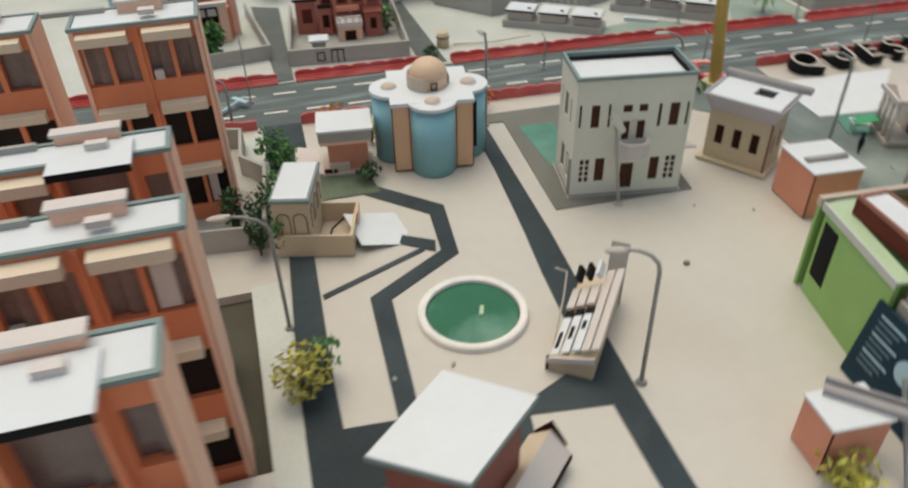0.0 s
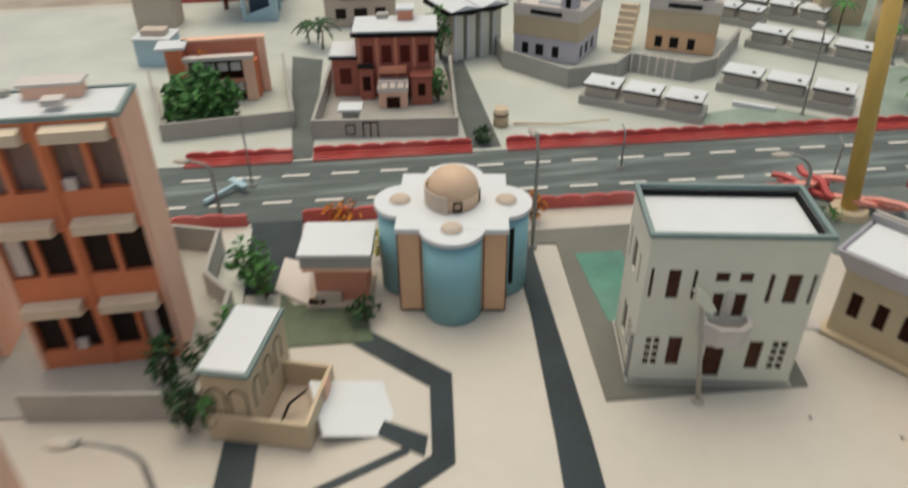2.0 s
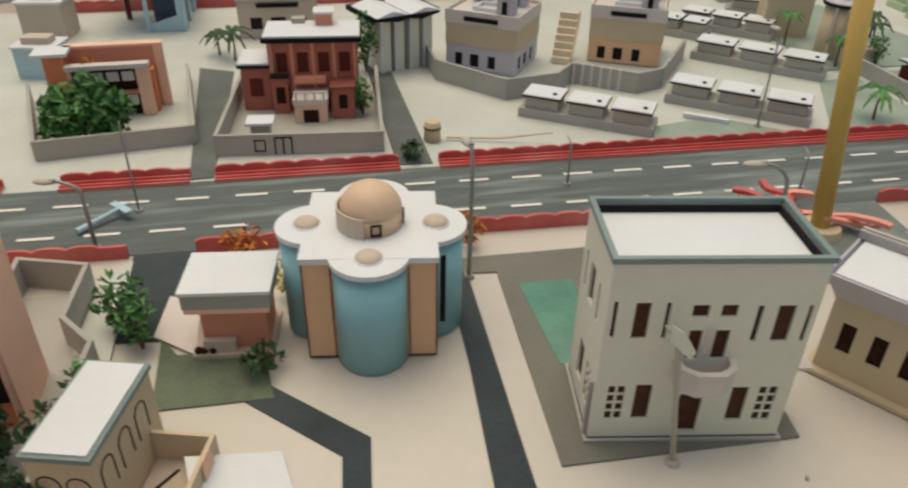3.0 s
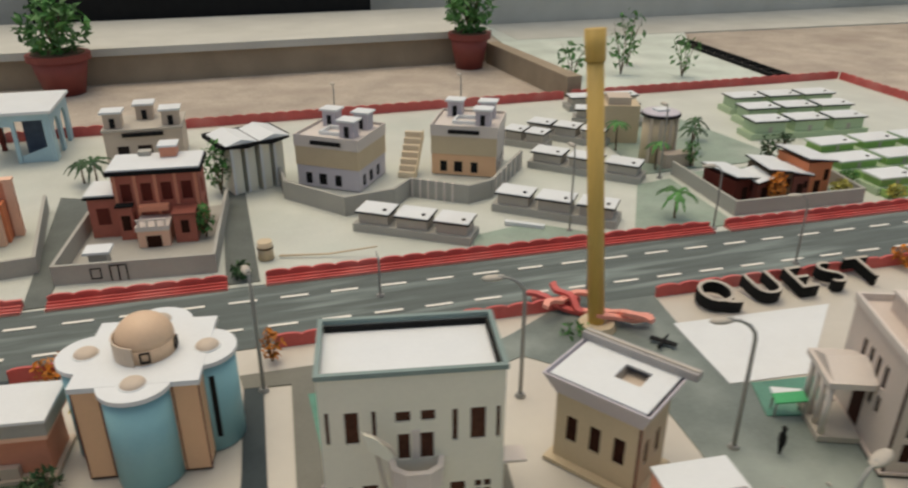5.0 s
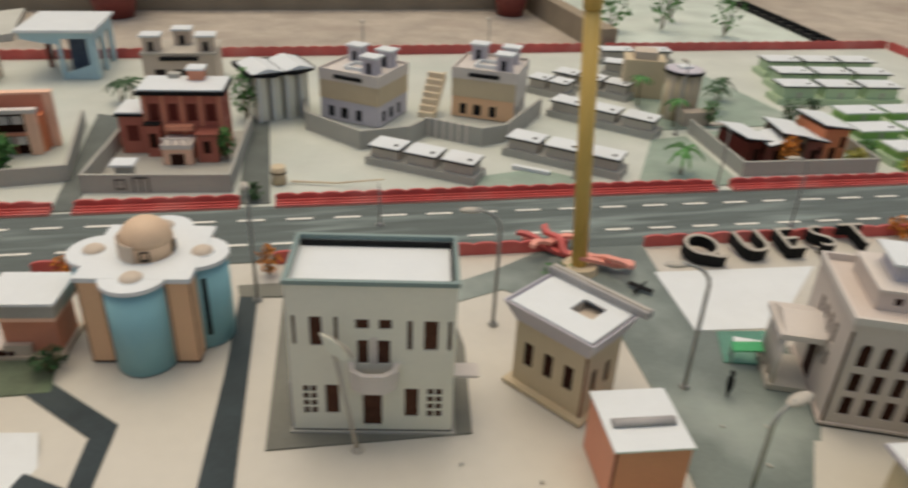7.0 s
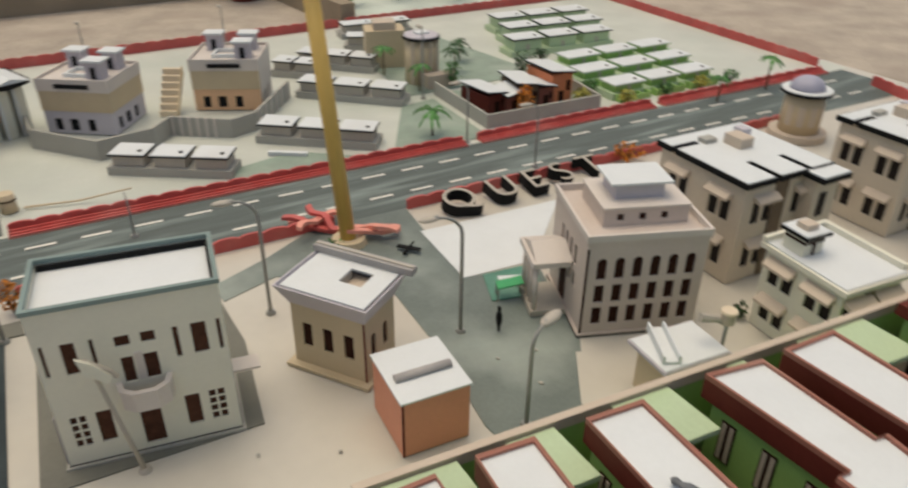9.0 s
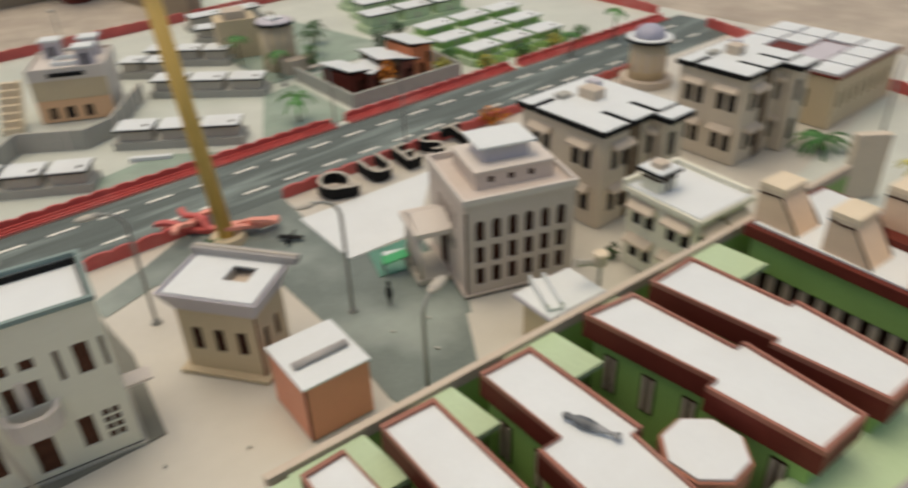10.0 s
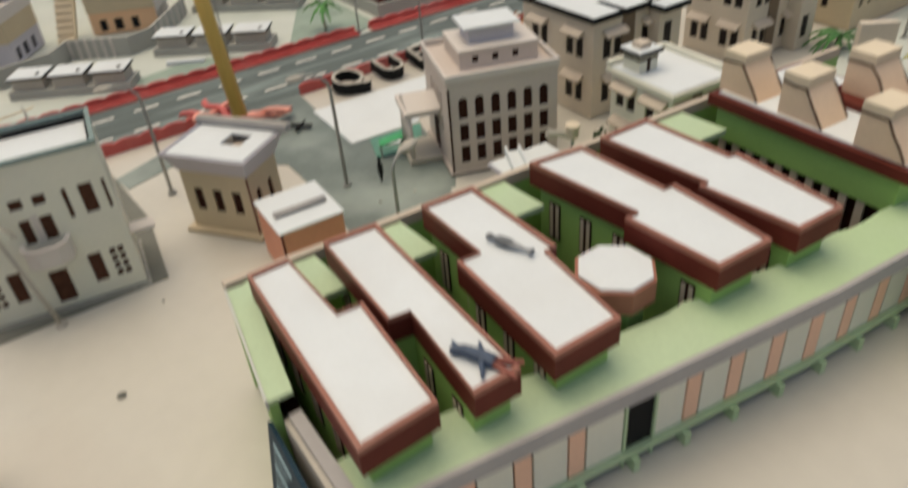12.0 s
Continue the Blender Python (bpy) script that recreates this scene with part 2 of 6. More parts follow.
def panel(bm, m, w, h, t, holes):
    """A wall sheet with openings cut through; u runs along it, the second axis inward."""
    us = sorted({0, w, *(v for o in holes for v in o[:2])})
    zs = sorted({0, h, *(v for o in holes for v in o[2:4])})
    cut = lambda u, z: u < 0 or u > w or z < 0 or z > h or any(o[0] < u < o[1] and o[2] < z < o[3] for o in holes)
    quad = lambda *c: bm.faces.new([bm.verts.new(m @ Vector(p)) for p in c])
    for a, b in zip(us, us[1:]):
        for c, d in zip(zs, zs[1:]):
            mu, mz = (a + b) / 2, (c + d) / 2
            if cut(mu, mz):
                continue
            quad((a, 0, c), (b, 0, c), (b, 0, d), (a, 0, d))
            quad((b, t, c), (a, t, c), (a, t, d), (b, t, d))
            e = 1e-6
            if cut(a - e, mz):
                quad((a, t, c), (a, 0, c), (a, 0, d), (a, t, d))
            if cut(b + e, mz):
                quad((b, 0, c), (b, t, c), (b, t, d), (b, 0, d))
            if cut(mu, c - e):
                quad((a, t, c), (b, t, c), (b, 0, c), (a, 0, c))
            if cut(mu, d + e):
                quad((a, 0, d), (b, 0, d), (b, t, d), (a, t, d))
    for o in holes:
        if len(o) > 4 and o[4] == "arch":
            r, cx, cz = (o[1] - o[0]) / 2, (o[0] + o[1]) / 2, o[3] - (o[1] - o[0]) / 2
            for s in (-1, 1):
                arc = [(cx + s * r * math.cos(k * math.pi / 10), cz + r * math.sin(k * math.pi / 10)) for k in range(6)]
                fr = [bm.verts.new(m @ Vector((u, 0, z))) for u, z in arc + [(cx + s * r, cz + r)]]
                bk = [bm.verts.new(m @ Vector((u, t, z))) for u, z in arc + [(cx + s * r, cz + r)]]
                bm.faces.new(fr), bm.faces.new(bk[::-1])
                for k in range(5):
                    bm.faces.new((fr[k], fr[k + 1], bk[k + 1], bk[k]))
    return bm


def part(name, bm, material, parent, label="", smooth=False, fix=True):
    if fix:
        bmesh.ops.recalc_face_normals(bm, faces=bm.faces)
    me = bpy.data.meshes.new(name)
    bm.to_mesh(me)
    bm.free()
    me.materials.append(material)
    if smooth:
        me.polygons.foreach_set("use_smooth", [len(p.vertices) < 5 for p in me.polygons])
    ob = new(name, me)
    ob.parent = parent
    if label:
        ob["label"] = label
    return ob


def thing(name, x, y, z, rz, label, category, group=""):
    ob = new(name)
    ob.empty_display_size = 0.02
    ob.matrix_world = pose(x, y, z, 0, 0, rz)
    return tagged(ob, label, category, group)


def solid(name, bm, material, label="", category="", group="", kind="", smooth=False):
    ob = part(name, bm, material, None, "", smooth)
    return tagged(ob, label, category, group, kind)


def B():
    return bmesh.new()


SIDES = {"front": (-1, -1, 0), "right": (1, -1, 90), "back": (1, 1, 180), "left": (-1, 1, -90)}


def side_matrix(w, d, side, z=0.0):
    sx, sy, a = SIDES[side]
    return pose(sx * w / 2, sy * d / 2, z, 0, 0, a)


def shell(parent, w, d, h, wall, holes=None, z=0.0, t=0.004, pane=DARKBROWN, sides=("front", "right", "back", "left"), walls=None, cx=0.0, cy=0.0, bars=None):
    """Four card walls with cut openings and a pane behind each one."""
    holes, walls = holes or {}, walls or {}
    for s in sides:
        length = w if s in ("front", "back") else d
        trim = 0.0 if s in ("front", "back") else t
        m = Matrix.Translation((cx, cy, 0)) @ side_matrix(w, d, s, z)
        hs = [(o[0] - trim, o[1] - trim, *o[2:]) for o in holes.get(s, [])]
        m = m @ pose(trim, 0, 0)
        part("wall", panel(B(), m, length - 2 * trim, h, t, hs), walls.get(s, wall), parent)
        for o in hs:
            kind = o[4] if len(o) > 4 else "window"
            p = part("door" if kind == "door" else "window", box(B(), o[0] - 0.002, o[1] + 0.002, t + 0.0006, t + 0.0022, o[2] - 0.0015, o[3] + 0.002, m), pane, parent)
            if kind == "grid":
                g = B()
                box(g, (o[0] + o[1]) / 2 - 0.0018, (o[0] + o[1]) / 2 + 0.0018, 0.0008, t - 0.0005, o[2], o[3], m)
                for k in (1, 2, 3):
                    zz = o[2] + (o[3] - o[2]) * k / 4
                    box(g, o[0], o[1], 0.0011, t - 0.0008, zz - 0.0016, zz + 0.0016, m)
                part("glazing_bars", g, bars or wall, p)


def parapet(bm, w, d, z0, z1, t, cx=0.0, cy=0.0):
    ring = lambda a, b, z: [bm.verts.new((cx + sx * a, cy + sy * b, z)) for sx, sy in ((-1, -1), (1, -1), (1, 1), (-1, 1))]
    loops = [ring(w / 2, d / 2, z0), ring(w / 2, d / 2, z1), ring(w / 2 - t, d / 2 - t, z1), ring(w / 2 - t, d / 2 - t, z0)]
    for u, v in zip(loops, loops[1:] + loops[:1]):
        for k in range(4):
            bm.faces.new((u[k], u[(k + 1) % 4], v[(k + 1) % 4], v[k]))
    return bm


def slab(w, d, z0, z1, cx=0.0, cy=0.0):
    return box(B(), cx - w / 2, cx + w / 2, cy - d / 2, cy + d / 2, z0, z1)


def strip_wall(pts, t, z0, z1, closed=False):
    """A low wall of even thickness along a bent line."""
    bm = B()
    run = list(zip(pts, pts[1:] + pts[:1])) if closed else list(zip(pts, pts[1:]))
    for k, ((ax, ay), (bx, by)) in enumerate(run):
        n = math.hypot(bx - ax, by - ay)
        box(bm, -t / 2, n + t / 2 - 0.0006, -t / 2, t / 2, z0, z1 - 0.0007 * (k % 2), pose(ax, ay, 0, 0, 0, math.degrees(math.atan2(by - ay, bx - ax))))
    return bm

# ---- ground and painted zones ----
gb = B()
box(gb, -60, 60, -60, 60, -0.09, -0.022)
solid("ground", gb, SOIL, "dry sandy soil round the model", "ground", kind="structure")

board = B()
PITS = ((0.02, 0.214, 0.24, 0.497), (0.02, 0.214, 0.527, 0.99))
xs = (-1.3, 0.02, 0.214, 4.12)
ys = (-1.2, *PITS[0][2:], *PITS[1][2:], 3.56)
for i in range(3):
    for j in range(5):
        if (i, j) not in ((1, 1), (1, 3)):
            box(board, xs[i], xs[i + 1], ys[j], ys[j + 1], -0.036, 0.0)
bmesh.ops.remove_doubles(board, verts=board.verts, dist=1e-5)
solid("floor", board, CREAM, "cream painted base board of the model", "base board", kind="structure")
for x0, x1, y0, y1 in PITS:
    pf = box(B(), x0 - 0.01, x1 + 0.01, y0 - 0.01, y1 + 0.01, -0.0215, -0.0208)
    # shade inside the court is put into the floor's dark colour
    solid("floor_court", pf, PITFLOOR, "floor of the sunken court, painted dark olive for shade", "floor", kind="structure")

LEVEL = [0.0]


def zone(name, pts, material, label, z=None, kind="structure", cat="pavement"):
    LEVEL[0] += 0.00007
    return solid(name, prism(B(), [tuple(p) for p in pts], -0.001 if (z or 0) >= 0 else -0.03, (z or 0.002) + LEVEL[0]), material, label, cat, kind=kind)


def near_y(x):
    return 1.742 - 0.047 * x


def far_y(x):
    return 2.034 - 0.041 * x


zone("pavement", [(-1.3, 2.06), (4.1, 1.87), (4.1, 3.5), (-1.3, 3.5)], PALE, "pale painted ground beyond the main road", 0.001)
zone("pavement", [(1.84, 0.62), (4.0, 0.45), (4.05, 1.67), (1.84, 1.68)], CREAM, "cream painted ground of the housing quarter", 0.001)
zone("pavement", [(2.70, 0.50), (4.0, 0.44), (4.0, 0.86), (3.2, 0.79), (2.75, 0.74)], PALE, "pale grey-green painted ground before the long block", 0.0014)
zone("road", [(-1.2, near_y(-1.2)), (4.05, near_y(4.05)), (4.05, far_y(4.05)), (-1.2, far_y(-1.2))], ROAD, "worn grey-green painted main road", 0.002, cat="road")
zone("road", [(0.296, 1.46), (0.40, 1.45), (0.41, 1.735), (0.292, 1.735)], SLATE, "dark slate side road", 0.0015, cat="road")
zone("road", [(1.66, 1.70), (1.87, 1.70), (1.815, 1.28), (2.0, 1.25), (1.90, 0.97), (1.775, 0.80), (1.74, 0.64), (1.62, 0.64), (1.60, 0.86), (1.64, 1.12), (1.65, 1.30), (1.45, 1.50), (1.32, 1.46), (1.31, 1.53), (1.46, 1.59)], GREYROAD, "worn grey-green painted side road", 0.0015, cat="road")
zone("pavement", [(1.835, 1.52), (1.816, 1.28), (2.0, 1.262), (2.25, 1.49)], WHITE, "off-white paved lot", 0.003)
zone("pavement", [(1.78, 0.82), (1.865, 0.94), (2.2, 0.80), (2.2, 0.62), (1.76, 0.62)], CREAM, "cream pavement by the office block", 0.003)
zone("path", [(0.302, 1.09), (0.355, 1.08), (0.336, 0.68), (0.33, 0.3), (0.262, 0.3), (0.278, 0.75)], SLATE, "dark slate painted path", cat="path")
zone("path", [(0.52, 1.335), (0.679, 1.178), (0.658, 0.985), (0.484, 0.877), (0.468, 0.63), (0.46, 0.55), (0.425, 0.55), (0.430, 0.64), (0.443, 0.894), (0.624, 1.006), (0.637, 1.152), (0.50, 1.29)], SLATE, "dark slate bent garden path", cat="path")
zone("path", [(0.538, 1.098), (0.622, 1.045), (0.612, 1.005), (0.532, 1.066)], SLATE, "short dark slate path", cat="path")
zone("path", [(0.352, 0.932), (0.585, 1.028), (0.59, 1.016), (0.354, 0.918)], SLATE, "thin dark slate line", cat="path")
zone("path", [(0.27, 0.583), (0.43, 0.568), (0.66, 0.548), (0.78, 0.60), (0.84, 0.60), (0.836, 0.50), (0.783, 0.492), (0.64, 0.513), (0.60, 0.30), (0.27, 0.30)], SLATE, "dark slate painted crossing path", 0.0018, cat="path")
zone("path", [(0.866, 1.55), (0.905, 1.55), (0.878, 1.0), (0.864, 0.827), (0.846, 0.635), (0.838, 0.516), (0.824, 0.2), (0.775, 0.2), (0.783, 0.493), (0.776, 0.545), (0.804, 0.867), (0.822, 1.013), (0.85, 1.30)], SLATE, "long dark slate painted path", cat="path")
zone("pavement", [(0.925, 1.075), (1.274, 1.058), (1.315, 1.30), (1.31, 1.585), (0.86, 1.60), (0.866, 1.552), (0.960, 1.54)], MATGREY, "grey-green ground sheet under the villa", 0.0024)
zone("lawn", [(0.99, 1.27), (1.06, 1.26), (1.09, 1.49), (0.988, 1.495)], TEALPAINT, "teal green painted lawn", 0.0034, cat="lawn")
zone("lawn", [(0.374, 1.29), (0.548, 1.283), (0.535, 1.40), (0.40, 1.41), (0.372, 1.46)], LAWN, "dark green painted lawn", cat="lawn")
zone("pavement", [(0.36, 1.46), (0.43, 1.40), (0.43, 1.54), (0.375, 1.57)], PINKISH, "pale sheet beside the kiosk", 0.006)
zone("lawn", [(0.275, 0.30), (0.40, 0.30), (0.40, 0.44), (0.30, 0.45)], TEALPAINT, "teal green painted lawn", 0.003, cat="lawn")
zone("path", [(0.845, 2.02), (0.93, 2.015), (0.925, 2.75), (0.855, 2.75)], LANEGREY, "grey painted lane", 0.0026, cat="road")
zone("path", [(0.372, 2.03), (0.425, 2.03), (0.45, 2.75), (0.345, 2.80)], LANEGREY, "grey painted lane", 0.0026, cat="road")
zone("lawn", [(1.52, 2.02), (1.95, 1.99), (1.74, 2.16), (1.53, 2.12)], DULLGREEN, "dull green painted ground", 0.0026, cat="lawn")
zone("lawn", [(2.0, 1.99), (2.34, 1.97), (2.36, 2.38), (2.22, 2.36)], DULLGREEN, "dull green painted ground", 0.0026, cat="lawn")
zone("lawn", [(2.3, 2.45), (2.9, 2.45), (2.8, 3.2), (2.35, 3.0)], DULLGREEN, "dull green painted ground", 0.0026, cat="lawn")
zone("lawn", [(1.86, 1.27), (2.0, 1.25), (1.93, 1.14), (1.82, 1.17)], TEALPAINT, "teal green painted patch", 0.0028, cat="lawn")
zone("road", [(2.75, 0.40), (3.64, 0.36), (3.64, 0.52), (3.0, 0.53)], GREYROAD, "worn grey-green road", 0.0026, cat="road")

dash = B()
box(dash, -0.034, 0.034, -0.0045, 0.0045, 0, 0.0016)
dashes = part("lane_dash", dash, LINE, None)
tagged(dashes, "white painted lane dash on the road", "road marking", "lane dashes", "structure")
first = True
for f in (0.28, 0.72):
    for k in range(33):
        x = -0.15 + 0.124 * k + (0.04 if f > 0.5 else 0)
        y = near_y(x) * (1 - f) + far_y(x) * f
        m = pose(x, y, 0.0028, 0, 0, -2.5)
        if first:
            dashes.matrix_world = m
            first = False
        else:
            o = dashes.copy()
            scene.collection.objects.link(o)
            o.matrix_world = m


def kerb(ax, ay, bx, by, double=False, material=RED, h=0.022, label="red scalloped card kerb along the road"):
    n = math.hypot(bx - ax, by - ay)
    t = thing("kerb", ax, ay, 0.002, math.degrees(math.atan2(by - ay, bx - ax)), label, "kerb", "red kerbs")
    part("kerb_base", box(B(), 0, n, -0.004, 0.004, -0.002, h), material, t)
    sc, k = B(), 0
    while k * 0.06 + 0.056 < n:
        arc = [(k * 0.06 + 0.03 + 0.028 * math.cos(a), h + 0.006 * math.sin(a) - 0.0006) for a in (math.pi * i / 6 for i in range(7))]
        f0, f1 = [[sc.verts.new((u, v, z)) for u, z in arc] for v in (-0.0034, 0.0034)]
        sc.faces.new(f0), sc.faces.new(f1[::-1])
        for i in range(7):
            sc.faces.new((f0[i], f0[(i + 1) % 7], f1[(i + 1) % 7], f1[i]))
        k += 1
    part("scalloped_edge", sc, material, t)
    if double:
        for y, z in ((-0.013, 0.013), (-0.0245, 0.010), (-0.036, 0.008)):
            part("kerb_strip", box(B(), 0, n, y - 0.0022, y + 0.0022, -0.002, z), material, t)
        part("kerb_bed", box(B(), 0, n, -0.0385, -0.0042, -0.002, 0.004), PINK, t)


for a, b in ((-1.2, -0.02), (0.10, 0.375), (0.43, 0.85), (0.945, 2.235), (2.29, 3.02), (3.06, 3.95)):
    kerb(a, far_y(a) + 0.026, b, far_y(b) + 0.026, True)
for a, b in ((-1.2, 0.285), (0.41, 0.60), (0.94, 1.66), (1.865, 3.3)):
    kerb(a, near_y(a) - 0.006, b, near_y(b) - 0.006, h=0.026)
for p, q in (((-0.2, 3.535), (0.5, 3.535)), ((0.55, 3.535), (2.48, 3.53)), ((2.52, 3.53), (4.10, 3.51)), ((4.10, 3.49), (4.0, 1.95)), ((3.97, 1.68), (3.78, 1.1)), ((3.74, 0.95), (3.63, 0.44))):
    kerb(*p, *q, h=0.035, label="red scalloped card edging of the base board")

# ---- surroundings ----
pw = B()
box(pw, -3.2, 2.46, 4.60, 4.74, -0.09, 0.13)
solid("wall_north", pw, CONCRETEDARK, "stained brown side of the planting bed kerb", "wall", kind="structure")
pl = B()
box(pl, -3.2, 2.48, 4.58, 5.60, 0.13, 0.17)
solid("wall_north_top", pl, CONCRETE, "pale cement ledge behind the bed", "ledge", kind="structure")
pr = B()
box(pr, 0, 1.0, -0.04, 0.04, -0.06, 0.10, pose(2.48, 4.56, 0, 0, 0, -86))
solid("wall_bed", pr, CONCRETEDARK, "brown cement kerb of the bed", "kerb", kind="structure")
bk = B()
box(bk, -3.2, 9, 5.9, 6.05, -0.09, 1.6)
solid("wall_back", bk, CONCRETE, "pale plastered yard wall", "wall", kind="structure")
dk = B()
box(dk, -0.2, 1.95, 5.62, 5.75, 0.10, 0.5)
solid("bench", dk, BLACK, "long black bench before the yard wall", "bench")
zone("floor_bed", [(2.56, 3.62), (3.86, 3.62), (3.98, 4.75), (4.6, 5.85), (2.85, 5.85)], BEDGREEN, "pale green cement floor beside the bed", -0.016)
lad = thing("ladder", 3.87, 3.66, -0.016, 86, "black metal ladder lying along the bed", "ladder")
for y in (-0.045, 0.045):
    part("rail", box(B(), 0.0, 1.1, y - 0.009, y + 0.009, 0.0, 0.022), BLACK, lad)
for k in range(11):
    part("rung", box(B(), 0.05 + 0.1 * k, 0.064 + 0.1 * k, -0.0358, 0.0358, 0.004, 0.018), BLACK, lad)
zone("pavement", [(2.9, 5.2), (9, 4.9), (9, 5.88), (2.9, 5.88)], CONCRETE, "pale cement pavement by the yard wall", -0.014)


# ---- plants ----


def leaf_cloud(bm, cx, cy, cz, rx, ry, rz, count, size, rnd):
    for _ in range(count):
        while True:
            p = Vector([rnd.uniform(-1, 1) for _ in range(3)])
            if 0.15 < p.length < 1 and noise.noise(p * 2.3 + Vector((cx * 9, cy * 9, 0))) > -0.22:
                break
        q = Vector((cx + p.x * rx, cy + p.y * ry, cz + p.z * rz))
        m = Matrix.Translation(q) @ Euler([rnd.uniform(-1.1, 1.1), rnd.uniform(-1.1, 1.1), rnd.uniform(0, 6.3)]).to_matrix().to_4x4()
        s = size * rnd.uniform(0.6, 1.3)
        vs = [bm.verts.new(m @ Vector(c)) for c in ((-s, 0, 0), (0, -0.42 * s, 0.18 * s), (s, 0, 0), (0, 0.42 * s, 0.18 * s))]
        bm.faces.new(vs)


def bush(x, y, r, h, material, seed, label, count=160, size=0.011, cat="plant", name="bush", dz=0.0):
    rnd = random.Random(seed)
    t = thing(name, x, y, 0.002 + dz, 0, label, cat, "model plants")
    st = B()
    for k in range(5):
        a = k * 1.3 + seed
        tube(st, [(0, 0, -0.001), (0.3 * r * math.cos(a), 0.3 * r * math.sin(a), h * 0.45), (0.75 * r * math.cos(a), 0.75 * r * math.sin(a), h * rnd.uniform(0.7, 0.95))], 0.0026, 0.0008, 5)
    part("stem", st, BARK, t)
    lf = B()
    leaf_cloud(lf, 0, 0, h * 0.58, r, r, h * 0.46, count, size, rnd)
    part("foliage", lf, material, t, fix=False)
    return t


def palm(x, y, h, material, seed, fronds=9, reach=0.055, label="green plastic palm tree on the model"):
    rnd = random.Random(seed)
    t = thing("palm_tree", x, y, 0.002, rnd.uniform(0, 360), label, "palm tree", "model palms")
    tr = B()
    tube(tr, [(0, 0, -0.001), (0.003, 0.002, h * 0.5), (0.001, 0.004, h)], 0.0042, 0.0024, 7)
    part("trunk", tr, BARK, t)
    fr = B()
    for k in range(fronds):
        a, lift = 2 * math.pi * k / fronds + rnd.uniform(-0.2, 0.2), rnd.uniform(0.25, 0.8)
        prev = None
        for i in range(7):
            s = i / 6
            c = Vector((math.cos(a) * reach * s, math.sin(a) * reach * s, h + reach * (lift * s - 0.95 * s * s)))
            w = 0.011 * math.sin(math.pi * min(1, 0.12 + 0.9 * s)) * (1 if i % 2 else 0.45)
            d = Vector((-math.sin(a), math.cos(a), -0.35)) * w
            row = [fr.verts.new(c - d), fr.verts.new(c + Vector((0, 0, 0.003))), fr.verts.new(c + Vector((-d.x, -d.y, d.z)) * -1)]
            row[2].co = c + Vector((d.x, d.y, -abs(d.z)))
            row[0].co = c + Vector((-d.x, -d.y, -abs(d.z)))
            if prev:
                fr.faces.new((prev[0], prev[1], row[1], row[0])), fr.faces.new((prev[1], prev[2], row[2], row[1]))
            prev = row
    part("fronds", fr, material, t, fix=False)
    return t


# ---- lamps ----


def street_lamp(x, y, h, face, lean=(0, 0), arm=0.055, head=True, label="grey curved-arm street lamp of the model", r=0.0042, paint=None, big=1.15):
    paint = paint or METAL
    t = thing("street_lamp", x, y, 0.002, face, label, "street lamp", "street lamps")
    part("base", cyl(B(), 0, 0, 0.011, 0.008, -0.001, 0.006, 12), paint, t)
    lx, ly = lean
    pts = [(lx * s, ly * s, h * s) for s in (0.006 / h, 0.4, 0.84)]
    pts += [(lx * 0.92 + arm * (1 - math.cos(a)), ly * 0.92, h * (0.84 + 0.16 * math.sin(a))) for a in (0.35, 0.75, 1.15, 1.5)]
    part("pole", tube(B(), pts, r, r * 0.62, 8), paint, t, smooth=True)
    if head:
        e = pts[-1]
        bm = B()
        bmesh.ops.create_uvsphere(bm, u_segments=14, v_segments=8, radius=1, matrix=Matrix.Translation((e[0] + 0.015, e[1], e[2] - 0.001)) @ Matrix.Diagonal((0.019 * big, 0.0078 * big, 0.0048 * big, 1)))
        part("lamp_head", bm, GREYBEIGE, t, "pale oval lamp head", smooth=True)
        part("lamp_socket", tube(B(), [(e[0] - 0.004, e[1], e[2]), (e[0] + 0.006, e[1], e[2])], r * 1.25, n=8), paint, t)
    return t

lg = B()
prism(lg, [(-0.52, 3.79), (-0.24, 3.94), (-0.33, 4.5), (-0.67, 4.24)], -0.03, 0.012)
solid("ledge", lg, CONCRETE, "pale concrete ledge beyond the model", "ledge", kind="structure")

# ---- plaza: villa ----


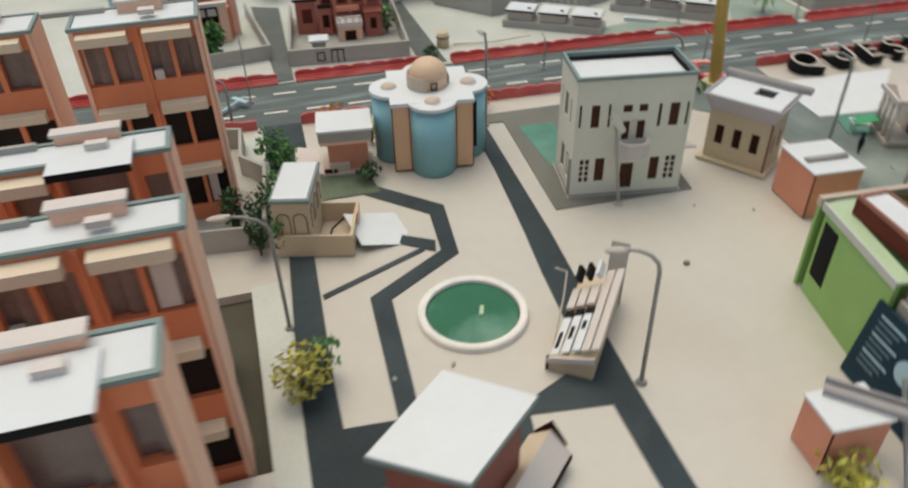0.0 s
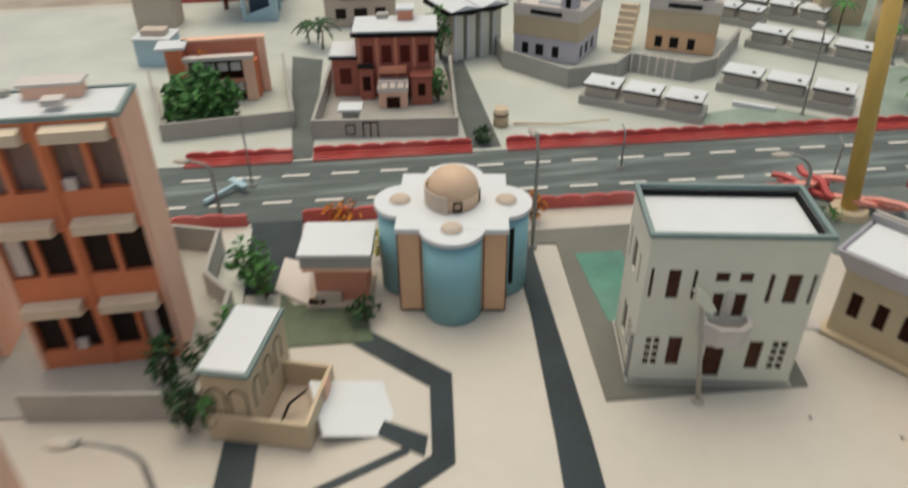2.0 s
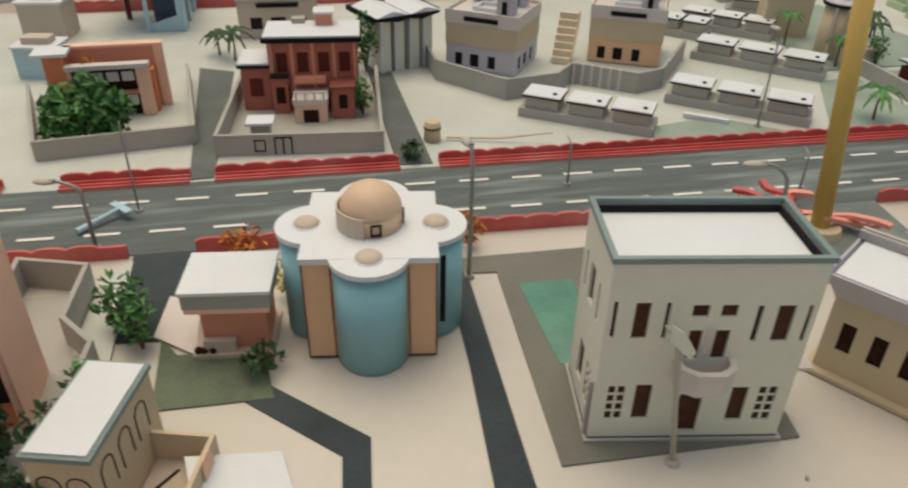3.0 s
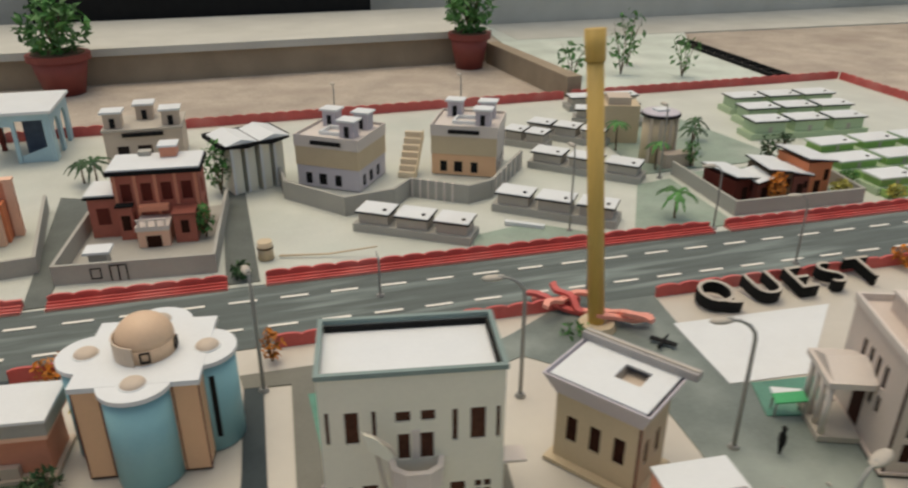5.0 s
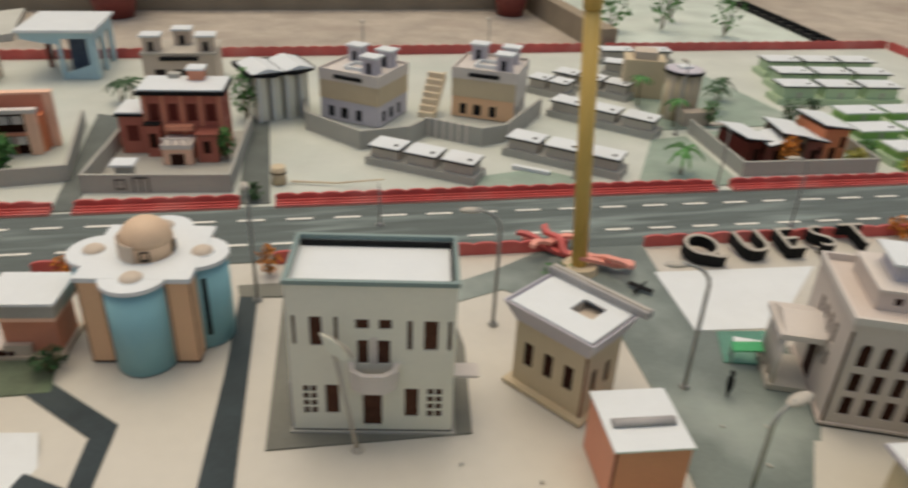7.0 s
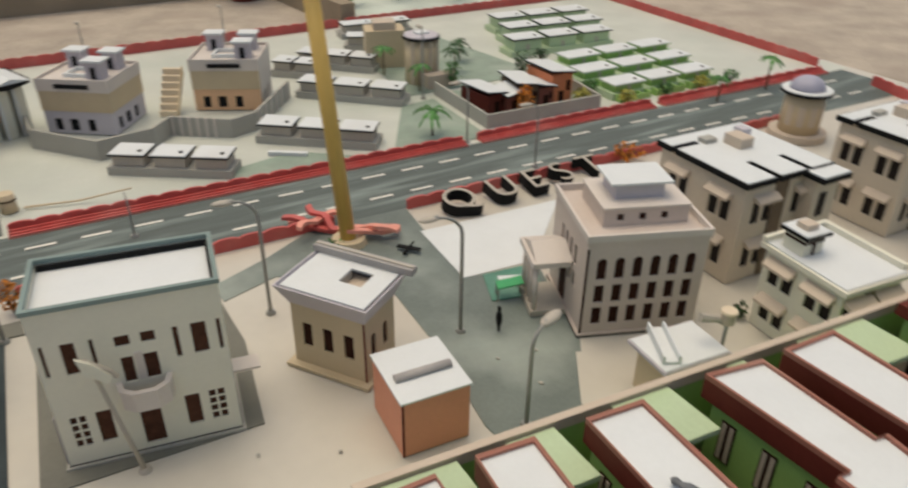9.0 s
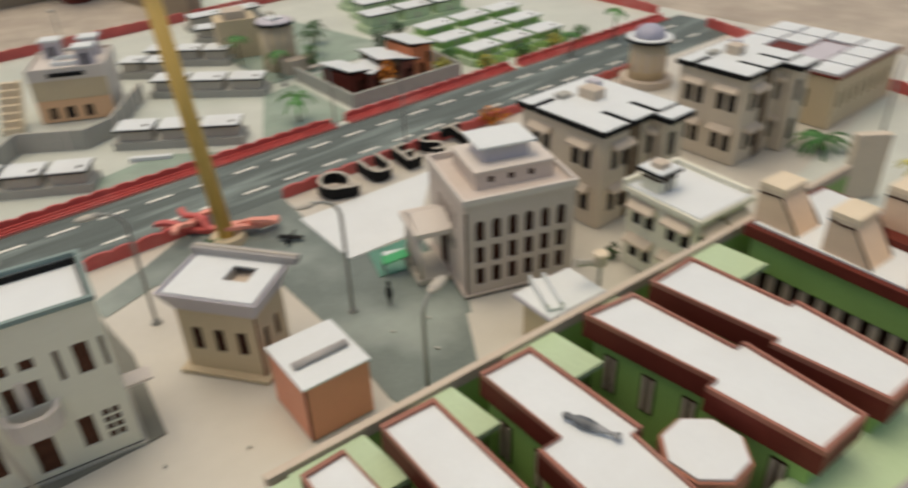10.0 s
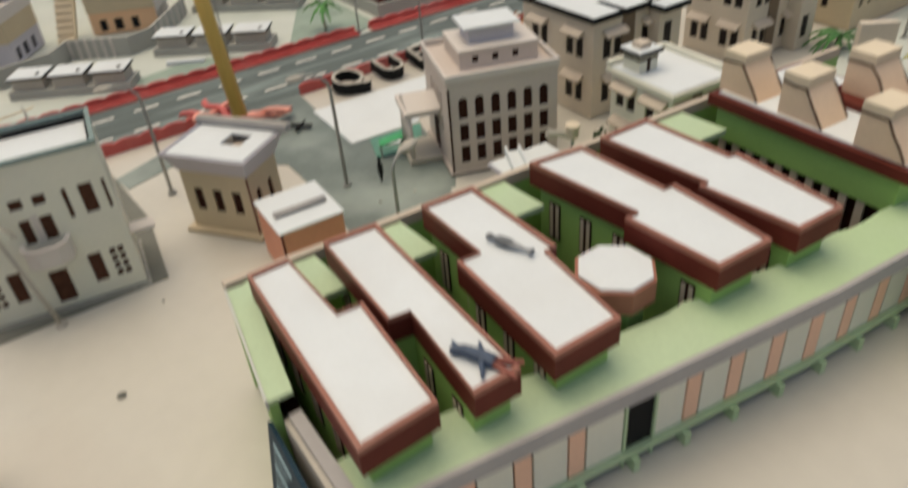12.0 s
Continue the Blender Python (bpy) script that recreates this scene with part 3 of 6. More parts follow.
def villa():
    w, d, h = 0.268, 0.15, 0.302
    t = thing("villa", 1.1195, 1.162, 0.0035, -10.4, "pale grey-green two-storey card villa with brown windows", "building")
    up = [(0.008, 0.0135, 0.183, 0.24), (0.036, 0.056, 0.181, 0.238), (0.0757, 0.0815, 0.181, 0.238), (0.110, 0.132, 0.215, 0.234), (0.1475, 0.1685, 0.215, 0.234),
          (0.1125, 0.130, 0.146, 0.194, "door"), (0.1446, 0.166, 0.146, 0.194, "door"), (0.194, 0.202, 0.175, 0.2325), (0.221, 0.244, 0.175, 0.2325), (0.260, 0.266, 0.175, 0.2325)]
    low = [(0.019, 0.042, 0.0395, 0.1, "grid"), (0.0565, 0.0795, 0.0395, 0.102), (0.1197, 0.152, 0.015, 0.084, "door"), (0.1906, 0.214, 0.0345, 0.096), (0.229, 0.254, 0.0345, 0.096, "grid")]
    up, low = [[(o[0] * 0.982, o[1] * 0.982, *o[2:]) for o in row] for row in (up, low)]
    side = [(0.02, 0.028, 0.175, 0.235), (0.05, 0.075, 0.175, 0.235), (0.1, 0.108, 0.175, 0.235), (0.045, 0.072, 0.035, 0.1), (0.095, 0.12, 0.035, 0.1, "grid")]
    shell(t, w, d, h - 0.005, GREYGREEN, {"front": up + low, "left": side, "right": side}, pane=WINDOWBROWN)
    part("roof", slab(w - 0.009, d - 0.009, h - 0.022, h - 0.016), WHITE, t, "white roof sheet")
    part("parapet", parapet(B(), w + 0.006, d + 0.006, h - 0.0048, h + 0.003, 0.0075), TEALGREY, t, "teal-grey parapet rim")
    part("rim_strip", slab(w - 0.012, 0.004, h - 0.0158, h - 0.006, 0.0, d / 2 - 0.0078), BLACK, t, "thin black strip inside the rim")
    part("rim_strip", slab(0.004, d - 0.024, h - 0.0158, h - 0.006, w / 2 - 0.0078, 0.0), BLACK, t, "thin black strip inside the rim")
    bal = [(-0.04, 0.0), (-0.036, -0.022), (-0.017, -0.036), (0.017, -0.036), (0.036, -0.022), (0.04, 0.0)]
    m = pose(0.003, -d / 2 + 0.0002, 0)
    bl = part("balcony", prism(B(), bal, 0.112, 0.118, m), PINKISH, t)
    inner = [(x * 0.82, y * 0.82) for x, y in bal]
    rail = B()
    for (a, b), (c, e) in zip(list(zip(bal, inner)), list(zip(bal, inner))[1:]):
        prism(rail, [a, c, e, b], 0.1181, 0.146, m)
    part("balustrade", rail, PINKISH, bl)
    cap = B()
    wide = [(x * 1.05, y * 1.05) for x, y in bal]
    for a, b, c, e in zip(wide, wide[1:], inner, inner[1:]):
        prism(cap, [a, b, e, c], 0.1462, 0.1495, m)
    part("handrail", cap, PINKISH, bl, "pale pink handrail")
    part("bracket", prism(B(), [(-0.02, 0), (-0.012, -0.016), (0.012, -0.016), (0.02, 0)], 0.104, 0.1118, m), PINKISH, bl)
    part("wall_line", box(B(), 0.003 - 0.006, 0.003 + 0.006, -d / 2 - 0.003, -d / 2 - 0.0001, 0.1502, 0.2), PINKISH, t)
    part("plinth", slab(w + 0.012, d + 0.012, -0.001, 0.004), GREYCARD, t)
    # thin black strip painted in for contact shade at the villa's foot
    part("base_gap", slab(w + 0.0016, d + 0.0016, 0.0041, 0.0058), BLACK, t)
    part("side_canopy", box(B(), w / 2 + 0.0003, w / 2 + 0.045, -0.04, -0.005, 0.092, 0.097), PINKISH, t)
    part("drain_pipe", tube(B(), [(-w / 2 - 0.003, -d / 2 + 0.01, 0.0), (-w / 2 - 0.003, -d / 2 + 0.01, 0.1)], 0.003), STONEGREY, t)


villa()


def church():
    t = thing("church", 0.7205, 1.445, 0.0035, -9.3, "card church with blue lobes, peach corners and a tan dome", "church")
    h, s, c, r = 0.178, 0.099, 0.09, 0.0555
    part("corner_wall", slab(2 * s, 2 * s, 0, h), PEACH, t, "peach square core")
    # contact shade along the base, drawn as a dark brown strip
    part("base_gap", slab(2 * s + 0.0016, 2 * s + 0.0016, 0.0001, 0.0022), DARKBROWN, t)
    for k in range(4):
        a = k * math.pi / 2
        x, y = c * math.cos(a), c * math.sin(a)
        part("lobe", cyl(B(), x, y, r, r, -0.0005, h - 0.0006, 36), BLUE, t, "blue round lobe", smooth=True)
        part("lobe_roof", cyl(B(), x, y, r + 0.005, r + 0.005, h + 0.0003 + 0.0002 * k, h + 0.0085 + 0.0003 * k, 36), WHITE, t, smooth=False)
        sm = part("small_dome", dome(B(), x * 1.12, y * 1.12, h + 0.009, 0.021, 20, 6, 0.55), BEIGE, t, "flat little beige dome", smooth=True)
        part("dome_ring", cyl(B(), x * 1.12, y * 1.12, 0.0235, 0.0225, h + 0.0085, h + 0.0112, 20), WHITE, sm)
    part("black_slot", slab(0.009, 0.003, 0.03, h - 0.02, s + 0.012, -r + 0.004), BLACK, t, "tall black slot")
    part("roof", slab(2 * s + 0.008, 2 * s + 0.008, h + 0.0002, h + 0.0099), WHITE, t, "white cross-shaped roof")
    part("dome_drum", cyl(B(), 0.0, 0.0, 0.049, 0.049, h + 0.0095, h + 0.036, 32), DOMETAN, t, smooth=True)
    part("dome", dome(B(), 0.0, 0.0, h + 0.036, 0.049, 32, 10, 0.92), DOMETAN, t, "tan dome", smooth=True)
    turns = [math.pi * (0.55 + 0.9 * k / 10) for k in range(11)]
    bm = prism(B(), [(0.0515 * math.cos(a), 0.0515 * math.sin(a)) for a in turns] + [(0.0545 * math.cos(a), 0.0545 * math.sin(a)) for a in turns[::-1]], h + 0.009, h + 0.045)
    part("dome_screen", bm, BEIGE, t, "curved beige card strip")
    for k in range(3):
        a = -1.38 + (k - 1) * 1.35
        m = Matrix.Rotation(a, 4, "Z") @ pose(0.0488, 0, h + 0.012)
        fr = B()
        parapet(fr, 0.017, 0.02, 0, 0.0025, 0.0026)
        fr.transform(m @ pose(0.0005, 0, 0.012, 90, 0, 90))
        part("dome_window", fr, BLACK, t)
    for x in (-0.058, -0.1, 0.058, 0.1):
        part("gutter_pipe", tube(B(), [(x, -s - 0.0005, 0.001), (x, -s - 0.0005, h)], 0.0012, n=5), BROWNRED, t)


church()


def kiosk():
    t = thing("kiosk", 0.496, 1.442, 0.0035, -8, "small orange kiosk with a thick white roof block", "kiosk")
    part("base_plate", slab(0.125, 0.115, -0.001, 0.007), BEIGE, t)
    part("body", slab(0.1, 0.085, 0.0072, 0.085, 0.004, 0.004), SALMON, t)
    part("ledge", slab(0.128, 0.108, 0.085, 0.0935), PALEPEACH, t)
    part("roof", slab(0.132, 0.108, 0.0938, 0.12), GREYCARD, t)
    part("roof_top", slab(0.138, 0.114, 0.1203, 0.1262), WHITE, t, "white roof sheet")
    part("counter", slab(0.05, 0.012, 0.0072, 0.03, -0.02, -0.046), BEIGE, t)
    bag = B()
    for i, x in enumerate((-0.055, -0.045, -0.032)):
        bmesh.ops.create_icosphere(bag, subdivisions=1, radius=0.007, matrix=pose(x, -0.05, 0.012))
    part("goods", bag, DARKBROWN, t)


kiosk()


def gate_hut():
    t = thing("gate_hut", 0.374, 1.115, 0.0035, -16.5, "cream card hut with drawn arches and an open yard", "hut")
    arches = [(0.006 + k * 0.036, 0.034 + k * 0.036, 0.055, 0.105, "arch") for k in range(2)]
    east = [(0.012 + k * 0.044, 0.04 + k * 0.044, 0.062, 0.112, "arch") for k in range(3)]
    shell(t, 0.078, 0.155, 0.132, TAN, {}, cx=-0.042, cy=0.035)
    for o, s, length in [(o, "front", 0.078) for o in arches] + [(o, "right", 0.155) for o in east]:
        m = Matrix.Translation((-0.042, 0.035, 0)) @ side_matrix(0.078, 0.155, s)
        r, cx, zc = (o[1] - o[0]) / 2, (o[0] + o[1]) / 2, o[3] - (o[1] - o[0]) / 2
        pts = [(o[0], -0.0004, o[2])] + [(cx - r * math.cos(a), -0.0004, zc + r * math.sin(a)) for a in (math.pi * k / 8 for k in range(9))] + [(o[1], -0.0004, o[2])]
        part("drawn_arch", tube(B(), [m @ Vector(p) for p in pts], 0.0011, n=5), BLACK, t, "thin black arch outline")
    part("roof", slab(0.084, 0.162, 0.1322, 0.1395, -0.042, 0.035), TEALGREY, t, "teal roof edge")
    part("roof_sheet", slab(0.074, 0.152, 0.1397, 0.1425, -0.042, 0.035), WHITE, t, "white roof sheet")
    yard = B()
    box(yard, -0.081, 0.083, -0.052, -0.046, 0, 0.054)
    box(yard, 0.077, 0.083, -0.046, 0.085, 0, 0.0535)
    box(yard, -0.002, 0.077, 0.079, 0.085, 0, 0.0532)
    part("yard_wall", yard, TAN, t)
    part("yard_floor", slab(0.08, 0.13, 0.0, 0.004, 0.038, 0.018), BEIGE, t)
    tr = tube(B(), [(0.02, -0.02, 0.004), (0.03, 0.01, 0.03), (0.055, 0.03, 0.045)], 0.003, 0.002, 6)
    part("yard_pipe", tr, BLACK, t)
    part("arched_gate", prism(B(), [(0.0, 0.0), (0.03, 0.0), (0.03, 0.045), (0.025, 0.058), (0.015, 0.062), (0.005, 0.058), (0.0, 0.045)], 0, 0.0025, pose(0.084, 0.03, 0.0, 90, 0, 90)), PALEPEACH, t)


gate_hut()
sheet = prism(B(), [(0, 0), (0.125, -0.01), (0.115, 0.105), (-0.01, 0.11)], 0, 0.0018, pose(0.458, 1.05, 0.021, 8, 13, 8))
solid("paper_sheet", sheet, WHITE, "loose white paper sheet lying against the hut", "paper")

# ---- plaza: pond and stand ----


def pond():
    t = thing("pond", 0.626, 0.785, 0.0, 0, "round pond with green water and a white rim", "pond")
    rim = B()
    n, rows = 56, []
    for r, z in ((0.109, -0.001), (0.109, 0.009), (0.107, 0.0125), (0.0945, 0.0125), (0.0925, 0.0105), (0.0925, 0.001)):
        rows.append([rim.verts.new((r * math.cos(2 * math.pi * k / n), r * math.sin(2 * math.pi * k / n), z)) for k in range(n)])
    for u, v in zip(rows, rows[1:]):
        for k in range(n):
            rim.faces.new((u[k], u[(k + 1) % n], v[(k + 1) % n], v[k]))
    part("rim", rim, LINE, t, "white round rim", smooth=True)
    part("waterline", cyl(B(), 0, 0, 0.0924, 0.0924, 0.0, 0.0036, 56), SLATE, t, "dark line under the rim")
    part("water", cyl(B(), 0, 0, 0.0895, 0.0895, 0.0037, 0.0045, 56), WATER, t, "glossy green water with painted reflection swirls")
    part("float", box(B(), -0.004, 0.004, -0.013, 0.013, 0.0046, 0.0075, pose(0.018, 0.0, 0, 0, 0, -20)), MINT, t)


pond()


def stand():
    t = thing("grandstand_model", 0.812, 0.668, 0.0035, 52, "white and grey stepped louvre stand on a tan box", "model stand")
    L, w = 0.235, 0.082
    prof = [(-w / 2, 0.0), (w / 2, 0.0), (w / 2, 0.052), (-w / 2, 0.03)]
    part("body", prism(B(), prof, -L / 2, L / 2, pose(0, 0, 0, 90, 0, 90)), TAN, t, "tan box body")
    part("lip", box(B(), -L / 2 - 0.004, -L / 2 - 0.0002, -w / 2 - 0.003, w / 2 + 0.003, 0.0, 0.012, pose(0, 0, 0.03, 16, 0, 0)), PINKISH, t)
    part("side_edge", box(B(), -L / 2 - 0.003, -L / 2 - 0.0002, -w / 2 - 0.004, -w / 2 + 0.001, 0.0, 0.034), DARKBROWN, t)
    for k in range(3):
        y, z = -w / 2 + 0.01 + k * 0.0185, 0.037 + k * 0.011
        m = pose(0, y, z, 24, -3, 0)
        part("louvre", box(B(), -L / 2 + 0.006, -0.016, -0.0075, 0.0075, 0, 0.004, m), WHITE, t, "pale slanted louvre")
        part("louvre", box(B(), 0.006, 0.062, -0.0075, 0.0075, 0.006, 0.010, m), PINKISH, t, "pale slanted louvre")
        part("black_gap", box(B(), -0.014, 0.004, -0.0075, 0.0075, -0.002, 0.004, m), BLACK, t, "black gap strip")
        part("black_fin", box(B(), 0.064, 0.094, -0.0035, 0.0035, -0.006, 0.013, pose(0, y, z + 0.008, 24, -22, 0)), BLACK if k < 2 else WHITE, t)
        part("grille", box(B(), -L / 2 + 0.02 + 0.02 * k, -L / 2 + 0.06 + 0.01 * k, -0.003, 0.003, 0.0042, 0.0065, m), DARKGLASS, t)
    for k in range(2):
        part("plank", box(B(), -L / 2 + 0.004, L / 2 - 0.014, -0.0075, 0.0075, 0, 0.0045, pose(0, w / 2 - 0.018 + 0.017 * k, 0.068 + 0.008 * k, 30, -4, 0)), PINKISH, t, "long pinkish plank")
    part("back_plate", box(B(), -0.0025, 0.0025, w * 0.12, w / 2 + 0.004, 0.0, 0.128, pose(L / 2 - 0.012, 0, 0.0, 0, 14, 0)), GREYBEIGE, t)
    part("wire", tube(B(), [(-L / 2 + 0.03, -w / 2 - 0.002, 0.0), (0.03, -w / 2 - 0.012, 0.05), (0.08, -w / 2 - 0.02, 0.07), (0.085, -w / 2 - 0.045, 0.07)], 0.002, n=6), GREYBEIGE, t)
    for ob in t.children:
        ob.data.transform(Matrix.Diagonal((1, -1, 1, 1)))
        ob.data.flip_normals()


stand()
street_lamp(0.852, 0.523, 0.285, 165, (0.0, -0.01), 0.06)
street_lamp(0.277, 0.851, 0.27, 175, (0.0, 0.0), 0.07)
bent = street_lamp(1.075, 1.052, 0.235, 178, (0.035, 0.0), 0.006, head=False, label="pale leaning street lamp with a crumpled head by the villa", paint=GREYBEIGE)
part("crumpled_head", prism(B(), [(0.034, 0.236), (0.052, 0.252), (0.046, 0.222), (0.018, 0.192), (0.010, 0.20), (0.024, 0.222)], -0.004, 0.004, pose(0, 0, 0, 90, 0, 14)), GREYGREEN, bent, "crumpled pale card head")
part("crumpled_flap", prism(B(), [(0.046, 0.224), (0.020, 0.194), (0.004, 0.186), (0.012, 0.20)], 0.0045, 0.012, pose(0, 0, 0, 90, 0, -18)), GREYBEIGE, bent)
street_lamp(1.392, 1.369, 0.27, 170, arm=0.05)
street_lamp(0.905, 1.535, 0.262, 100, arm=0.012, label="thin straight grey street lamp")
street_lamp(1.704, 1.113, 0.272, 170, arm=0.055)
street_lamp(1.662, 0.826, 0.20, 20, arm=0.04, big=1.5)


def white_roof_hut():
    pts = [(0.343, 0.362), (0.482, 0.480), (0.596, 0.390), (0.462, 0.280)]
    cx, cy = 0.471, 0.378
    t = thing("plaza_hut", cx, cy, 0.0035, 0, "brick-red hut with a broad white flat roof edged in teal", "hut")
    loc = [(x - cx, y - cy) for x, y in pts]
    part("roof", prism(B(), loc, 0.177, 0.185), TEALGREY, t, "dark teal roof edge")
    part("roof_sheet", prism(B(), [(x * 0.985, y * 0.985) for x, y in loc], 0.1852, 0.188), WHITE, t, "white roof sheet")
    part("wall", prism(B(), [(x * 0.8, y * 0.8) for x, y in loc], -0.001, 0.1768), DARKRED, t, "brick-red wall")
    part("door", box(B(), -0.018, 0.018, -0.0014, 0.0, 0.0, 0.09, pose(-0.045, -0.052, 0, 0, 0, 140)), DARKBROWN, t)


white_roof_hut()


def lean_house():
    t = thing("gabled_hut", 0.59, 0.382, 0.0035, 43, "small beige card hut with a pitched roof and dark gable edge", "hut")
    L, hw, e, r = 0.064, 0.036, 0.03, 0.062
    end = [(-hw + 0.005, 0.0), (hw - 0.005, 0.0), (hw - 0.005, e), (0, r - 0.006), (-hw + 0.005, e)]
    part("wall", prism(B(), end, -L, L - 0.006, pose(0, 0, 0, 90, 0, 90)), BEIGE, t)
    for s, m in ((-1, PINKISH), (1, AWNING)):
        part("roof_slope", prism(B(), [(0, r), (0, r - 0.004), (s * hw, e - 0.006), (s * hw, e - 0.002)], -L - 0.006, L, pose(0, 0, 0, 90, 0, 90)), m, t, "pale card roof slope")
        part("gable_edge", prism(B(), [(0, r + 0.017), (0, r - 0.006), (s * hw * 0.75, e - 0.009), (s * hw * 0.75, e + 0.012)], L + 0.0003, L + 0.0035, pose(0, 0, 0, 90, 0, 90)), DARKBROWN, t, "dark torn gable edge")
    part("eave_strip", prism(B(), [(-hw, e - 0.0065), (-hw - 0.003, e - 0.0065), (-hw - 0.003, e - 0.016), (-hw, e - 0.016)], -L, L, pose(0, 0, 0, 90, 0, 90)), DARKBROWN, t)


lean_house()


def small_box(x, y, rz, w, d, h, label, top=WHITE, wall=SALMON, bar=True):
    t = thing("box_house", x, y, 0.0035, rz, label, "box house", "salmon boxes")
    shell(t, w, d, h - 0.004, wall)
    part("roof", slab(w + 0.006, d + 0.006, h - 0.0038, h), top, t, "white lid")
    part("corner_seam", box(B(), -w / 2 - 0.0008, -w / 2 + 0.0035, -d / 2 - 0.0008, -d / 2 - 0.0001, 0.0, h - 0.006), BROWNRED, t)
    if bar:
        bm = B()
        tube(bm, [(-w * 0.42, -0.012, h + 0.0062), (w * 0.42, -0.012, h + 0.0062)], 0.0085, n=12)
        bmesh.ops.scale(bm, vec=(1, 1, 0.7), verts=bm.verts, space=Matrix.Translation((0, 0, -h)))
        part("roof_bar", bm, STONEGREY, t, "grey rounded bar", smooth=True)
    return t


small_box(1.5085, 0.9255, -5.2, 0.12, 0.132, 0.117, "salmon card box house with a white lid and grey bar")
small_box(1.068, 0.302, -5, 0.098, 0.072, 0.10, "salmon card box house with a white lid", bar=False)
rd = B()
prism(rd, [(-0.015, 0.0), (0.015, 0.0), (0.015, 0.014), (0.011, 0.014), (0.011, 0.004), (-0.011, 0.004), (-0.011, 0.014), (-0.015, 0.014)], -0.062, 0.062, pose(0, 0, 0, 90, 0, 90))
solid("channel_strip", rd, STONEGREY, "grey folded card channel lying on the box house lid", "card strip").matrix_world = pose(1.098, 0.300, 0.1037, 0, 0, -45)
rd = B()
tube(rd, [(1.125, 0.205, 0.003), (1.16, 0.305, 0.13)], 0.004)
solid("rod", rd, METAL, "grey metal rod leaning at the box house", "rod")


def tan_house():
    t = thing("tan_house", 1.4685, 1.151, 0.0035, -56.4, "tan card house with a flared lilac eave and holed white roof", "house")
    w, d, h = 0.158, 0.104, 0.142
    win = [(0.022 + k * 0.045, 0.043 + k * 0.045, 0.048, 0.1) for k in range(3)]
    shell(t, w, d, h, TAN, {"front": win, "right": [(0.02, 0.036, 0.05, 0.1, "arch"), (0.062, 0.078, 0.05, 0.1, "arch")], "left": [(0.03, 0.045, 0.05, 0.1)]})
    # flared band: four leaning boards, wider at the top
    lo = [(sx * (w / 2 + 0.001), sy * (d / 2 + 0.001)) for sx, sy in ((-1, -1), (1, -1), (1, 1), (-1, 1))]
    hi = [(sx * 0.098, sy * 0.074) for sx, sy in ((-1, -1), (1, -1), (1, 1), (-1, 1))]
    for i in range(4):
        j, bm = (i + 1) % 4, B()
        ring = [(*lo[i], 0.138), (*lo[j], 0.138), (*hi[j], 0.182), (*hi[i], 0.182)]
        out = [bm.verts.new(p) for p in ring]
        inn = [bm.verts.new((p[0] * 0.965, p[1] * 0.955, p[2])) for p in ring]
        bm.faces.new(out), bm.faces.new(inn[::-1])
        for a in range(4):
            b = (a + 1) % 4
            bm.faces.new((out[b], out[a], inn[a], inn[b]))
        part("eave_board", bm, LILAC, t, "lilac eave board")
    roof = panel(B(), pose(-0.088, -0.064, 0.181, 90, 0, 0) @ Matrix.Diagonal((1, -1, -1, 1)), 0.176, 0.128, 0.004, [(0.088, 0.136, 0.056, 0.103)])
    part("roof", roof, WHITE, t, "white roof sheet with a square hole")
    part("hole_floor", slab(0.15, 0.108, 0.158, 0.161), BEIGE, t)
    for x in (-0.0005, 0.0515):
        part("hole_side", box(B(), x - 0.0015, x + 0.0015, -0.006, 0.037, 0.1612, 0.1768), GREYBEIGE, t)
    part("roof_rail", box(B(), -0.10, 0.115, 0.060, 0.080, 0.1822, 0.196), STONEGREY, t, "grey roof rail")
    part("rail_groove", box(B(), -0.098, 0.113, 0.067, 0.073, 0.1961, 0.1985), GREYBEIGE, t)
    part("plinth", slab(w + 0.022, d + 0.024, -0.001, 0.006, 0, -0.004), TAN, t)
    part("corner_seam", box(B(), w / 2 - 0.003, w / 2 + 0.001, -d / 2 - 0.0012, -d / 2 - 0.0002, 0.006, 0.137), BROWNRED, t)


tan_house()


def pole():
    t = thing("flag_pole", 1.655, 1.558, 0.004, 0, "tall yellow bamboo pole standing on the model", "pole")
    part("shaft", cyl(B(), 0, 0, 0.019, 0.018, -0.002, 0.60, 14, pose(0, 0, 0, -6.2, -2.2, 0)), BAMBOO, t, smooth=True)
    part("collar", cyl(B(), 0, 0, 0.0205, 0.0225, 0.60, 0.665, 14, pose(0, 0, 0, -6.2, -2.2, 0)), BAMBOO, t, "thicker yellow top piece", smooth=True)
    part("foot", cyl(B(), 0, 0, 0.045, 0.04, -0.002, 0.014, 18), TAN, t)


pole()


